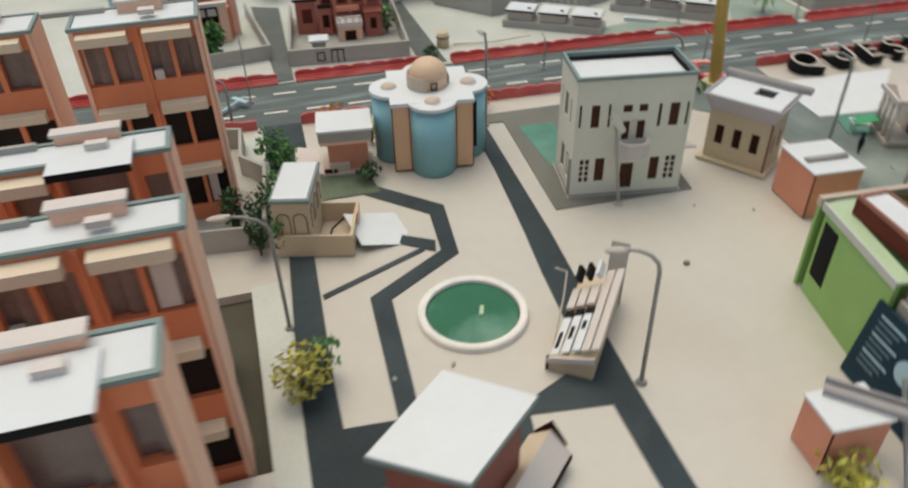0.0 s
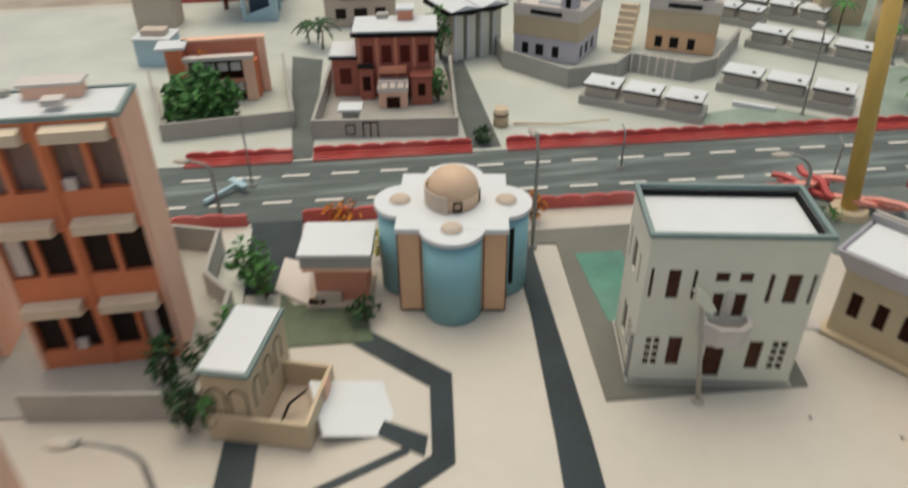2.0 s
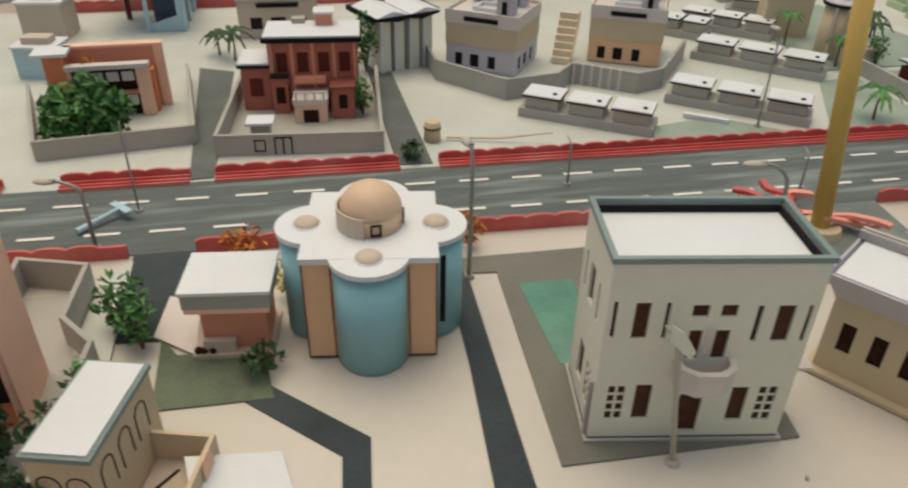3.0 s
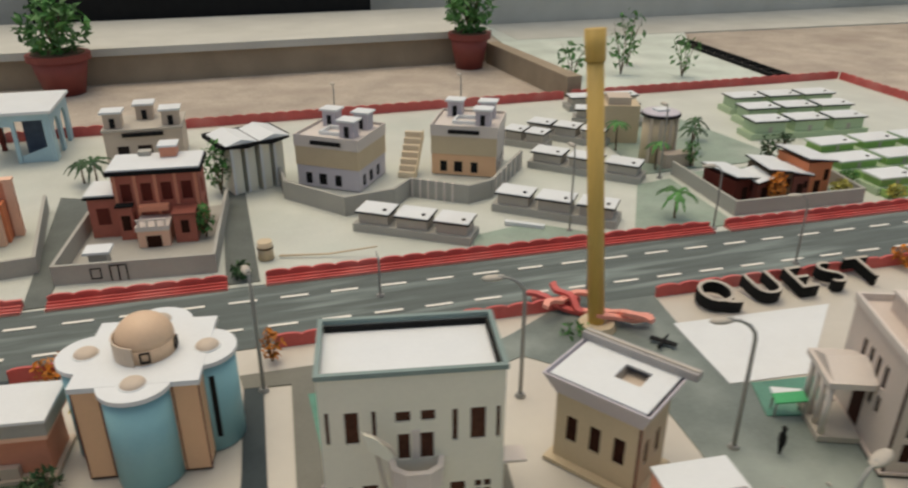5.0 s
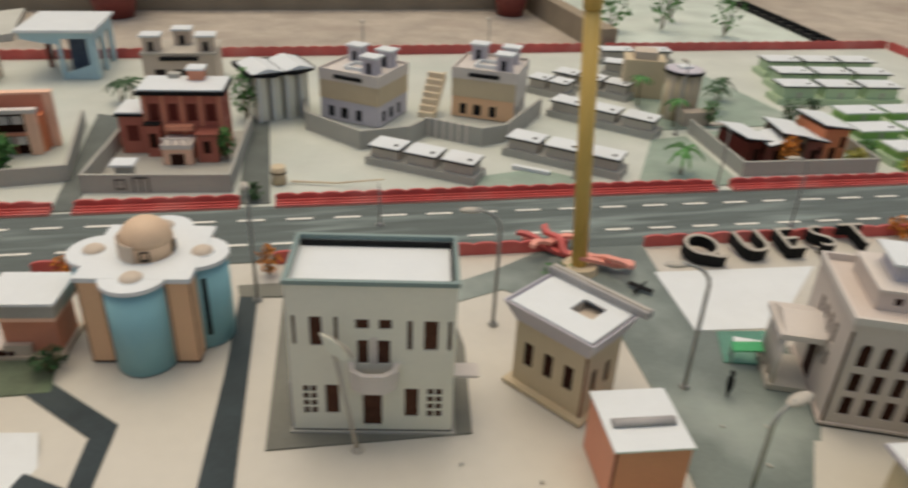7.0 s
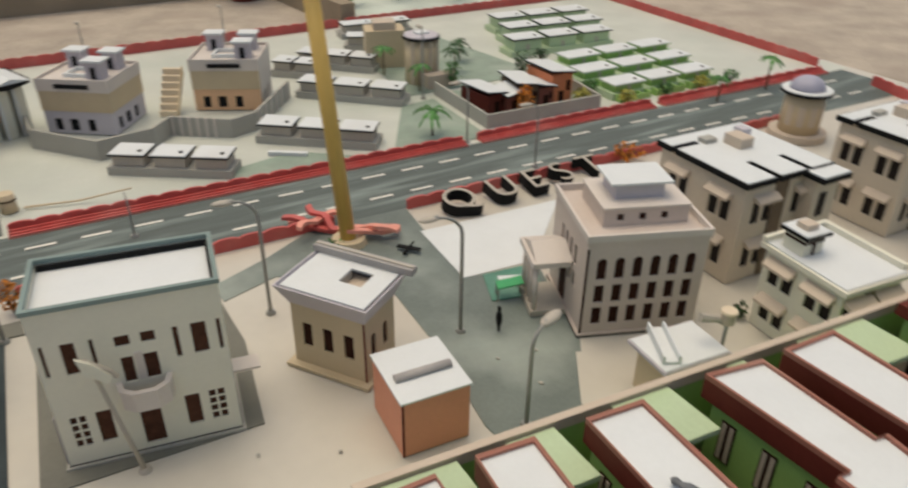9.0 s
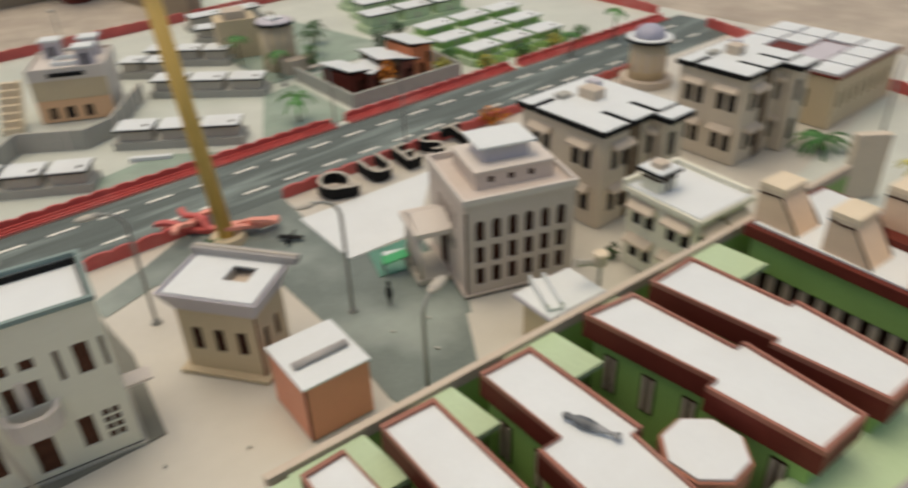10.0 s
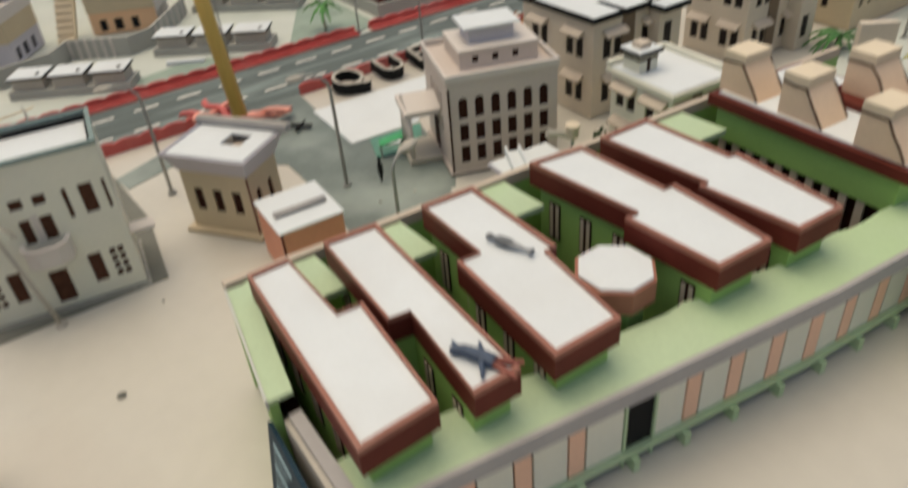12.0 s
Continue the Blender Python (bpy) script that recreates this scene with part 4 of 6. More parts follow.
def star_sculpture():
    t = thing("sculpture", 1.66, 1.592, 0.002, 0, "pink and red card ribbons heaped in crossed zigzags round the pole", "sculpture")
    # each ribbon: turn, centre, half length, lift, tilt
    for k, (a, x, y, r, z, tip, paint) in enumerate((
            (-46, -0.045, 0.055, 0.10, 0.006, 6, RED), (-18, -0.035, 0.085, 0.075, 0.014, -9, PINK), (-72, -0.03, 0.075, 0.06, 0.02, 12, RED),
            (-40, 0.05, -0.02, 0.085, 0.008, -5, PINK), (-8, 0.055, -0.045, 0.07, 0.016, 9, PINK), (-62, 0.065, -0.05, 0.065, 0.024, -12, PINK), (28, -0.065, 0.05, 0.05, 0.026, 8, PINK))):
        bm, n = B(), 8
        top = [(-r + 2 * r * i / n, 0.006 * math.sin(i * 1.3 + k), 0.005 * math.sin(i * 0.9 + 2 * k)) for i in range(n + 1)]
        rows = [[bm.verts.new((u, v + dy, w + dz)) for dy, dz in ((-0.0085, 0), (0.0085, 0), (0.0085, 0.009), (-0.0085, 0.009))] for u, v, w in top]
        for p, q in zip(rows, rows[1:]):
            for c in range(4):
                bm.faces.new((p[c], p[(c + 1) % 4], q[(c + 1) % 4], q[c]))
        bm.faces.new(rows[0][::-1]), bm.faces.new(rows[-1])
        bm.transform(pose(x, y, z + 0.004, 0, tip, a))
        part("ribbon", bm, paint, t)
    lf = B()
    leaf_cloud(lf, -0.06, -0.05, 0.012, 0.05, 0.03, 0.012, 60, 0.008, random.Random(4))
    part("greenery", lf, LEAF, t, fix=False)


star_sculpture()
pln = B()
tube(pln, [(-0.03, 0, 0.012), (0.03, 0, 0.012)], 0.005, 0.002)
box(pln, -0.008, 0.006, -0.03, 0.03, 0.010, 0.013)
solid("toy_plane", pln, BLACK, "small dark toy aeroplane on the side road", "toy").matrix_world = pose(1.765, 1.45, 0.0, 0, 0, 40)

# ---- word sign ----
for ch, x, rz in (("Q", 1.985, 8), ("U", 2.12, 2), ("E", 2.222, -2), ("S", 2.322, 4), ("T", 2.425, -3)):
    cu = bpy.data.curves.new("letter", "FONT")
    cu.body, cu.size, cu.extrude, cu.offset, cu.align_x, cu.resolution_u = ch, 0.128, 0.016, -0.0014, "CENTER", 4
    tmp = new("tmp", cu)
    me = bpy.data.meshes.new_from_object(tmp.evaluated_get(bpy.context.evaluated_depsgraph_get()))
    bpy.data.objects.remove(tmp)
    t = thing("sign_letter", x, 1.53, 0.002, rz, "black block letter with a pale face, lying by the road", "letter", "word sign")
    me.materials.clear()
    me.materials.append(BLACK)
    ob = new("body", me)
    ob.parent = t
    ob.matrix_basis = pose(0, 0, 0.0165, 9, 0, 0)
    face = me.copy()
    face.materials.clear()
    face.materials.append(GREYBEIGE)
    fb = new("face", face)
    fb.parent = t
    fb.matrix_basis = pose(0, 0, 0.0165, 9, 0, 0) @ pose(0, 0, 0.0166) @ Matrix.Diagonal((1, 1, 0.04, 1))
    fb["label"] = "pale letter face"

sp = B()
bmesh.ops.create_icosphere(sp, subdivisions=2, radius=0.008, matrix=pose(1.106, 0.799, 0.003) @ Matrix.Diagonal((1, 0.8, 0.5, 1)))
solid("pebble", sp, MATGREY, "small grey pebble on the cream plaza", "pebble")

rnd = random.Random(33)
for x, y in ((0.44, 0.66), (0.55, 0.665), (1.36, 0.93), (1.75, 0.90), (1.80, 0.985), (1.72, 1.0), (1.24, 0.99), (1.70, 0.76)):
    db = B()
    bmesh.ops.create_icosphere(db, subdivisions=1, radius=0.0042, matrix=pose(x, y, 0.0042, 0, 0, rnd.uniform(0, 180)) @ Matrix.Diagonal((rnd.uniform(0.8, 2.2), rnd.uniform(0.5, 1.0), 0.5, 1)))
    solid("paper_scrap", db, GREYCARD, "tiny grey scrap lying on the painted board", "scrap", "scraps")

# ---- orange apartment blocks ----


def apartment(y, depth, h, bays, floors=3, z=0.002):
    """bays: (x0, x1, porch) from west to east; a porch bay carries a projecting roof over tall glazing."""
    x0, x1 = bays[0][0], bays[-1][1]
    w, cx = x1 - x0, (x0 + x1) / 2
    t = thing("apartment_block", cx, y + depth / 2, z, 0, "orange card apartment block with cream awnings and teal parapet", "apartment block", "orange apartment blocks")
    fh, holes = h / floors, []
    for a, b, porch in bays:
        u, bw = a - x0, b - a
        for f in range(floors):
            zb = f * fh
            if porch:
                holes.append((u + bw * 0.06, u + bw * 0.94, zb + fh * 0.10, zb + fh * 0.92))
            elif bw > 0.09:
                holes.append((u + bw * 0.09, u + bw * 0.46, zb + fh * 0.26, zb + fh * 0.80))
                holes.append((u + bw * 0.53, u + bw * 0.92, zb + fh * 0.26, zb + fh * 0.80))
            else:
                holes.append((u + bw * 0.16, u + bw * 0.84, zb + fh * 0.26, zb + fh * 0.80))
    shell(t, w, depth, h, ORANGE, {"front": holes}, t=0.016, pane=SMOKY, walls={"right": PALEPEACH, "left": PALEPEACH, "back": PALEPEACH})
    m = side_matrix(w, depth, "front")
    for k, o in enumerate(holes):
        mid = o[0] + (o[1] - o[0]) * (0.36 + 0.14 * (k % 3))
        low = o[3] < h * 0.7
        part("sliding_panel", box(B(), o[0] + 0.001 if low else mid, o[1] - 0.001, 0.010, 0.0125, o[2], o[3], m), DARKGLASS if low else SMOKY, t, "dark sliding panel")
        if k % 3 == 0 and not low:
            part("mullion", box(B(), mid - 0.003, mid - 0.0002, 0.006, 0.0145, o[2], o[3], m), PALEPEACH, t)
        if k % 5 == 2:
            part("window_sheet", box(B(), o[0] + 0.004, mid, 0.0065, 0.0095, o[2] + 0.003, o[3] - 0.004, m), PINKISH, t, "pale paper sheet in the window")
        if k % 9 == 1:
            part("air_unit", box(B(), o[0] + 0.004, o[0] + 0.022, 0.0005, 0.009, o[2], o[2] + 0.02, m), PINKISH, t, "pale air unit")
    for k, xx in enumerate([bays[0][0] + 0.005] + [b for a, b, p in bays[:-1]] + [x1 - 0.005]):
        part("pilaster", box(B(), xx - cx - 0.004, xx - cx + 0.004, -depth / 2 - 0.004, -depth / 2 - 0.0003, 0, h), PALEPEACH if k in (0, len(bays)) else ORANGE, t)
    for a, b, porch in bays:
        u, bw = a - cx, b - a
        if porch:
            part("porch_roof", box(B(), u - 0.004, u + bw + 0.004, -depth / 2 - 0.042, -depth / 2 + depth * 0.6, h + 0.0072, h + 0.012), WHITE, t, "projecting white roof sheet")
            part("porch_edge", box(B(), u - 0.004, u + bw + 0.004, -depth / 2 - 0.0435, -depth / 2 - 0.0422, h + 0.001, h + 0.0122), BLACK, t, "black roof edge")
            for e in (u + 0.004, u + bw - 0.004):
                part("porch_fin", box(B(), e - 0.004, e + 0.004, -depth / 2 - 0.022, -depth / 2 - 0.0045, 0.0, h + 0.0068), ORANGE, t)
            continue
        for f in range(floors):
            if bw < 0.07 and f == floors - 1:
                continue
            part("awning", prism(B(), [(0, 0), (-0.023, -0.003), (-0.023, -0.021), (0, -0.026)], u + bw * 0.10, u + bw * 0.86, pose(0, -depth / 2 - 0.0005, f * fh + fh * 0.965, 90, 0, 90)), AWNING, t, "cream box awning")
    part("roof", slab(w - 0.012, depth - 0.012, h + 0.0002, h + 0.0042), WHITE, t, "white roof sheet")
    part("end_wall", box(B(), w / 2 + 0.0003, w / 2 + 0.002, -depth / 2 - 0.0042, depth / 2, 0, h), PALEPEACH, t, "plain peach end wall")
    part("parapet", parapet(B(), w + 0.004, depth + 0.004, h + 0.0002, h + 0.007, 0.007), TEALGREY, t, "teal parapet")
    part("stair_head", slab(0.085, depth * 0.30, h + 0.0044, h + 0.024, w / 2 - 0.11, depth * 0.30), PALEPEACH, t, "pale peach stair head")
    part("stair_head_lid", slab(0.095, depth * 0.34, h + 0.0242, h + 0.029, w / 2 - 0.11, depth * 0.30), PINKISH, t)
    part("water_tank", slab(0.03, depth * 0.2, h + 0.0122, h + 0.022, w / 2 - 0.095, -depth * 0.2), PINKISH, t)
    part("roof_beam", slab(0.12, depth * 0.12, h + 0.0044, h + 0.014, w / 2 - 0.24, depth * 0.36), GREYCARD, t)
    return t


apartment(0.292, 0.077, 0.487, [(-0.27, -0.08, False), (-0.08, 0.0, False), (0.0, 0.104, True), (0.104, 0.160, False)], z=-0.0207)
apartment(0.537, 0.072, 0.487, [(-0.27, -0.06, False), (-0.06, 0.058, False), (0.058, 0.184, False)], z=-0.0207)
apartment(0.749, 0.067, 0.485, [(-0.27, -0.07, False), (-0.07, 0.01, False), (0.01, 0.112, True), (0.112, 0.164, False)], z=-0.0207)
apartment(1.292, 0.11, 0.468, [(-0.03, 0.092, False), (0.092, 0.213, False)])
apartment(1.34, 0.11, 0.46, [(-0.42, -0.26, False), (-0.26, -0.105, False)])
zone("pavement", [(-0.3, 1.20), (0.256, 1.155), (0.28, 1.40), (0.228, 1.48), (0.236, 1.61), (-0.3, 1.63)], GREYCARD, "grey floor of the apartment court", 0.003)

solid("court_wall", strip_wall([(-0.02, 1.175), (0.262, 1.137), (0.285, 1.40), (0.232, 1.47), (0.24, 1.62), (0.12, 1.66), (0.12, 1.56)], 0.008, -0.001, 0.06), GREYCARD, "grey card wall round the apartment court", "wall", kind="structure")
zone("pavement", [(0.2145, 0.2405), (0.262, 0.2405), (0.276, 0.75), (0.29, 1.0), (0.2145, 1.0)], PALE, "pale painted strip beside the sunken court", 0.0012)
rp = B()
prism(rp, [(0.24, 1.44), (0.30, 1.40), (0.296, 1.70), (0.25, 1.66)], 0.0, 0.006)
solid("pavement_ramp", rp, PALE, "pale paved ramp by the side road", "pavement", kind="structure")
bush(0.285, 0.665, 0.052, 0.11, LEAFYELLOW, 3, "yellow artificial flowers beside the path", 420, 0.0075)
bush(0.325, 0.70, 0.03, 0.10, LEAF, 5, "green artificial leaves with red blossoms beside the path", 90, 0.009)
bush(0.245, 1.11, 0.026, 0.11, LEAFDARK, 7, "dark green artificial vine at the court wall", 110, 0.011)
bush(0.265, 1.22, 0.035, 0.10, LEAFDARK, 8, "dark green artificial vine at the court wall", 110, 0.011)
bush(0.315, 1.50, 0.045, 0.10, LEAF, 9, "green artificial climbing plant by the side road", 130, 0.010)
bush(0.33, 1.475, 0.04, 0.08, LEAF, 17, "green artificial climbing plant by the side road", 90, 0.011)
bush(0.345, 1.44, 0.03, 0.09, LEAF, 10, "green artificial climbing plant by the side road", 80, 0.010)
bush(0.535, 1.345, 0.032, 0.045, LEAFDARK, 11, "small dark green bush on the lawn", 90, 0.009)
bush(0.58, 1.54, 0.026, 0.075, LEAFYELLOW, 12, "small yellow plant behind the kiosk", 70, 0.009)
bush(0.93, 1.64, 0.03, 0.07, LEAFORANGE, 13, "small orange plant by the kerb", 80, 0.009)
bush(0.50, 1.70, 0.045, 0.05, LEAFORANGE, 14, "orange flowers by the kerb", 90, 0.009)
bush(1.045, 0.245, 0.05, 0.06, LEAFYELLOW, 15, "yellow artificial flowers before the box house", 160, 0.010)
bush(0.290, 1.10, 0.02, 0.10, LEAF, 18, "thin green artificial vine between the court wall and the gate hut", 70, 0.010)
bush(0.318, 1.20, 0.022, 0.12, LEAF, 19, "thin green artificial vine between the court wall and the gate hut", 70, 0.010)
bush(0.30, 1.29, 0.03, 0.10, LEAF, 20, "green artificial vine at the court wall", 90, 0.010)
bush(0.20, 1.215, 0.035, 0.11, LEAFDARK, 16, "dark green artificial vine at the apartment block", 140, 0.011)
gl = B()
tube(gl, [(0.175, 1.825, 0.010), (0.265, 1.905, 0.022)], 0.007, 0.004)
box(gl, -0.008, 0.008, -0.03, 0.03, 0, 0.003, pose(0.25, 1.89, 0.02, 0, 0, 40))
solid("toy_glider", gl, PALEBLUE, "pale blue toy aeroplane on the main road", "toy")

# ---- green complex ----


BEND = 1.92


def front_y(x):
    return 0.205 - 0.175 * (x - 1.57) + 0.06 * max(0.0, x - BEND)


def back_y(x):
    return 0.64 - 0.098 * (x - 1.6)


GABLES = ((2.248, 0.505), (2.232, 0.375), (2.212, 0.228), (2.358, 0.335), (2.342, 0.205))


def green_complex():
    t = thing("school_complex", 1.75, 0.38, 0.0, 0, "green card complex with white roofs edged in brown-red", "building")
    ox, oy = 1.75, 0.38
    L = lambda pts: [(x - ox, y - oy) for x, y in pts]
    x0, x1 = 1.235, 2.62
    def along(a, b, near, far):
        xs = [a] + ([BEND] if a < BEND < b else []) + [b]
        return L([(x, front_y(x) + near) for x in xs] + [(x, front_y(x) + far) for x in reversed(xs)])

    rnd = random.Random(31)
    # the inner edge of the terrace is cut by hand and steps in and out
    inner = [(x0 + 0.035 * k, 0.076 + rnd.uniform(-0.007, 0.004)) for k in range(40) if x0 + 0.035 * k < x1] + [(x1, 0.076)]
    terrace = [(x, front_y(x) - 0.010) for x in (x0, BEND, x1)] + [(x, front_y(x) + e) for x, e in reversed(inner)]
    part("terrace", prism(B(), L(terrace), 0.154, 0.168), MINT, t, "pale green terrace")
    part("terrace_edge", prism(B(), along(x0, x1, -0.018, -0.0102), 0.145, 0.1725), STONEGREY, t, "grey terrace edge")
    for a, b in ((1.305, 1.415), (1.485, 1.56), (1.655, 1.755), (1.865, 1.90), (2.01, 2.16)):
        part("rear_terrace", prism(B(), L([(a, back_y(a) - 0.1), (b, back_y(b) - 0.1), (b, back_y(b) - 0.002), (a, back_y(a) - 0.002)]), 0.19, 0.2), MINT, t, "pale green terrace")
    part("rear_rail", prism(B(), L([(1.28, back_y(1.28)), (x1, back_y(x1)), (x1, back_y(x1) + 0.012), (1.28, back_y(1.28) + 0.012)]), 0.188, 0.207), BEIGE, t, "beige rail strip")
    part("rear_wall", prism(B(), L([(1.28, back_y(1.28) + 0.001), (x1, back_y(x1) + 0.001), (x1, back_y(x1) + 0.008), (1.28, back_y(1.28) + 0.008)]), 0.0, 0.188), LEAFGREEN, t)
    part("west_wall", prism(B(), L([(1.280, 0.655), (1.292, 0.655), (1.243, 0.43), (1.231, 0.43)]), 0.0, 0.197), LEAFGREEN, t, "bright green end wall")
    part("west_coping", prism(B(), L([(1.279, 0.662), (1.312, 0.659), (1.262, 0.425), (1.231, 0.428)]), 0.1972, 0.203), MINT, t)
    part("coping_edge", prism(B(), L([(1.2755, 0.663), (1.2788, 0.663), (1.2308, 0.428), (1.2275, 0.428)]), 0.190, 0.206), PALE, t)
    part("window", box(B(), -0.0014, -0.0002, -0.024, 0.024, 0.05, 0.172, pose(1.273 - ox, 0.622 - oy, 0, 0, 0, -12.3)), BLACK, t)
    part("side_panel", prism(B(), L([(1.240, 0.42), (1.252, 0.42), (1.243, 0.24), (1.229, 0.24)]), 0.0, 0.17), GREYBEIGE, t)
    part("side_panel_edge", prism(B(), L([(1.246, 0.415), (1.262, 0.415), (1.253, 0.25), (1.237, 0.25)]), 0.1702, 0.18), STONEGREY, t)
    # dark brown floor carries the shade of the gaps between the wings
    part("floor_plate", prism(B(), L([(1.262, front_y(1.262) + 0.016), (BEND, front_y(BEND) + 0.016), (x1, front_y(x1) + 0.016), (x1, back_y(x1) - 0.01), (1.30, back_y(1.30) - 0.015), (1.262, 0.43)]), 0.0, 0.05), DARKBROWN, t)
    # street front of card panels
    centres = [1.297, 1.373, 1.449, 1.526] + [1.709 + 0.0735 * k for k in range(12)]
    edges = [(c - 0.013, c + 0.013, PALEPEACH) for c in centres]
    edges += [(a + 0.013, b - 0.013, GREYGREEN) for a, b in zip(centres, centres[1:]) if b - a < 0.1]
    edges += [(1.539, 1.597, GREYGREEN), (1.648, 1.696, GREYGREEN)]
    for a, b, paint in edges:
        m = pose(a - ox, front_y(a) - oy + 0.006, 0, 0, 0, -9.93 if a < BEND else -6.6)
        part("front_panel", box(B(), 0.0016, (b - a) * 1.015 - 0.0016, -0.002, 0.003, 0.032, 0.1445, m), paint, t)
    m = pose(1.601 - ox, front_y(1.601) - oy + 0.006, 0, 0, 0, -9.93)
    part("doorway", box(B(), 0, 0.044, 0.0, 0.003, 0.012, 0.140, m), BLACK, t)
    for u in (-0.004, 0.0442):
        part("door_post", box(B(), u, u + 0.0038, -0.004, 0.003, 0.0, 0.1445, m), MINT, t)
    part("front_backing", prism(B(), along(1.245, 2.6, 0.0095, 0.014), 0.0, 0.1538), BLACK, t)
    part("front_sill", prism(B(), along(1.24, 2.6, -0.004, 0.009), 0.022, 0.0315), MINT, t, "green sill strip")
    for i in range(16):
        xx = 1.27 + i * 0.085
        part("foot", box(B(), -0.005, 0.005, -0.012, 0.006, 0, 0.0218, pose(xx - ox, front_y(xx) - oy, 0, 0, 0, -9.93)), MINT, t)
    # wings with stepped roofs
    wings = [
        [(1.300, 0.618), (1.360, 0.616), (1.354, 0.467), (1.389, 0.463), (1.362, 0.264), (1.262, 0.264)],
        [(1.416, 0.616), (1.498, 0.606), (1.461, 0.244), (1.398, 0.248), (1.424, 0.408), (1.394, 0.414)],
        [(1.574, 0.598), (1.664, 0.588), (1.650, 0.386), (1.634, 0.388), (1.604, 0.228), (1.502, 0.233), (1.528, 0.450), (1.563, 0.446)],
        [(1.776, 0.582), (1.873, 0.564), (1.870, 0.385), (1.888, 0.382), (1.866, 0.204), (1.768, 0.212), (1.766, 0.370), (1.788, 0.367)],
        [(1.918, 0.563), (2.024, 0.557), (2.018, 0.380), (2.032, 0.377), (2.002, 0.184), (1.912, 0.192), (1.908, 0.355), (1.924, 0.352)],
    ]
    for pts in wings:
        cx, cy = sum(p[0] for p in pts) / len(pts), sum(p[1] for p in pts) / len(pts)
        shrink = lambda s: L([(cx + (x - cx) * s, cy + (y - cy) * (1 - (1 - s) * 0.4)) for x, y in pts])
        wg = part("wing_wall", prism(B(), shrink(0.8), 0.05, 0.204), LEAFGREEN, t, "leaf-green wing wall")
        # fascia much darker than its rim: side shade is in the colour
        part("wing_fascia", prism(B(), L(pts), 0.2042, 0.2375), BROWNRED, t, "brown-red fascia with side shade painted in")
        rim, inner = B(), shrink(0.905)
        outer = L(pts)
        for i in range(len(pts)):
            j = (i + 1) % len(pts)
            prism(rim, [outer[i], outer[j], inner[j], inner[i]], 0.2374, 0.2455)
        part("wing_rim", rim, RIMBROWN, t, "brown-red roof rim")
        part("wing_roof", prism(B(), shrink(0.91), 0.2376, 0.2405), WHITE, t, "white roof sheet")
        wall_line = shrink(0.8)
        area = sum(p[0] * q[1] - q[0] * p[1] for p, q in zip(wall_line, wall_line[1:] + wall_line[:1]))
        for p, q in zip(wall_line, wall_line[1:] + wall_line[:1]):
            p, q = (p, q) if area > 0 else (q, p)
            n = math.hypot(q[0] - p[0], q[1] - p[1])
            if n < 0.09 or (q[1] - p[1]) / n > -0.5:
                continue
            m = pose(p[0], p[1], 0, 0, 0, math.degrees(math.atan2(q[1] - p[1], q[0] - p[0])))
            for k in range(int(n / 0.06)):
                u = (k + 0.5) * n / int(n / 0.06)
                wf = part("wing_window", box(B(), u - 0.012, u + 0.012, -0.0016, -0.0002, 0.115, 0.185, m), DARKBROWN, wg)
                for du in (-0.008, 0.0045):
                    part("shutter", box(B(), u + du - 0.0015, u + du + 0.005, -0.003, -0.0017, 0.118, 0.182, m), BEIGE, wg, "pale shutter strip")
    oc = ngon(8, 0.058, 1.70 - ox, 0.325 - oy, math.pi / 8)
    part("octagon_wall", prism(B(), ngon(8, 0.044, 1.70 - ox, 0.325 - oy, math.pi / 8), 0.05, 0.178), LEAFGREEN, t)
    part("octagon_fascia", prism(B(), oc, 0.178, 0.213), DUSTYBROWN, t, "dusty brown band")
    part("octagon_roof", prism(B(), ngon(8, 0.053, 1.70 - ox, 0.325 - oy, math.pi / 8), 0.2132, 0.217), WHITE, t, "white octagonal roof")
    # hall with card gables
    hall = [(2.196, 0.556), (2.432, 0.522), (2.385, 0.135), (2.164, 0.170)]
    part("hall_wall", prism(B(), L([(2.206, 0.540), (2.41, 0.505), (2.365, 0.155), (2.176, 0.186)]), 0.152, 0.215), LEAFGREEN, t, "leaf-green hall wall")
    # shade behind the posts is put into the dark brown colour
    part("hall_recess", prism(B(), L([(2.222, 0.530), (2.40, 0.500), (2.355, 0.165), (2.192, 0.192)]), 0.05, 0.1518), DARKBROWN, t, "recess under the hall wall, its shade painted dark brown")
    part("hall_pier", prism(B(), L([(2.178, 0.206), (2.24, 0.196), (2.238, 0.176), (2.176, 0.186)]), 0.05, 0.1518), LEAFGREEN, t)
    # hall fascia uses the same brown-red, darkened for the shaded sides
    part("hall_fascia", prism(B(), L(hall), 0.2152, 0.236), BROWNRED, t, "brown-red fascia with side shade painted in")
    part("hall_roof", prism(B(), L([(2.208, 0.543), (2.42, 0.512), (2.374, 0.148), (2.177, 0.181)]), 0.2362, 0.2395), WHITE, t, "white roof sheet")
    for i in range(10):
        part("hall_post", box(B(), 0.0, 0.006, 0.0, 0.014, 0.05, 0.1518, pose(2.2065 - 0.00264 * i - ox, 0.515 - 0.0315 * i - oy, 0, 0, 0, -4.9)), BEIGE, t)
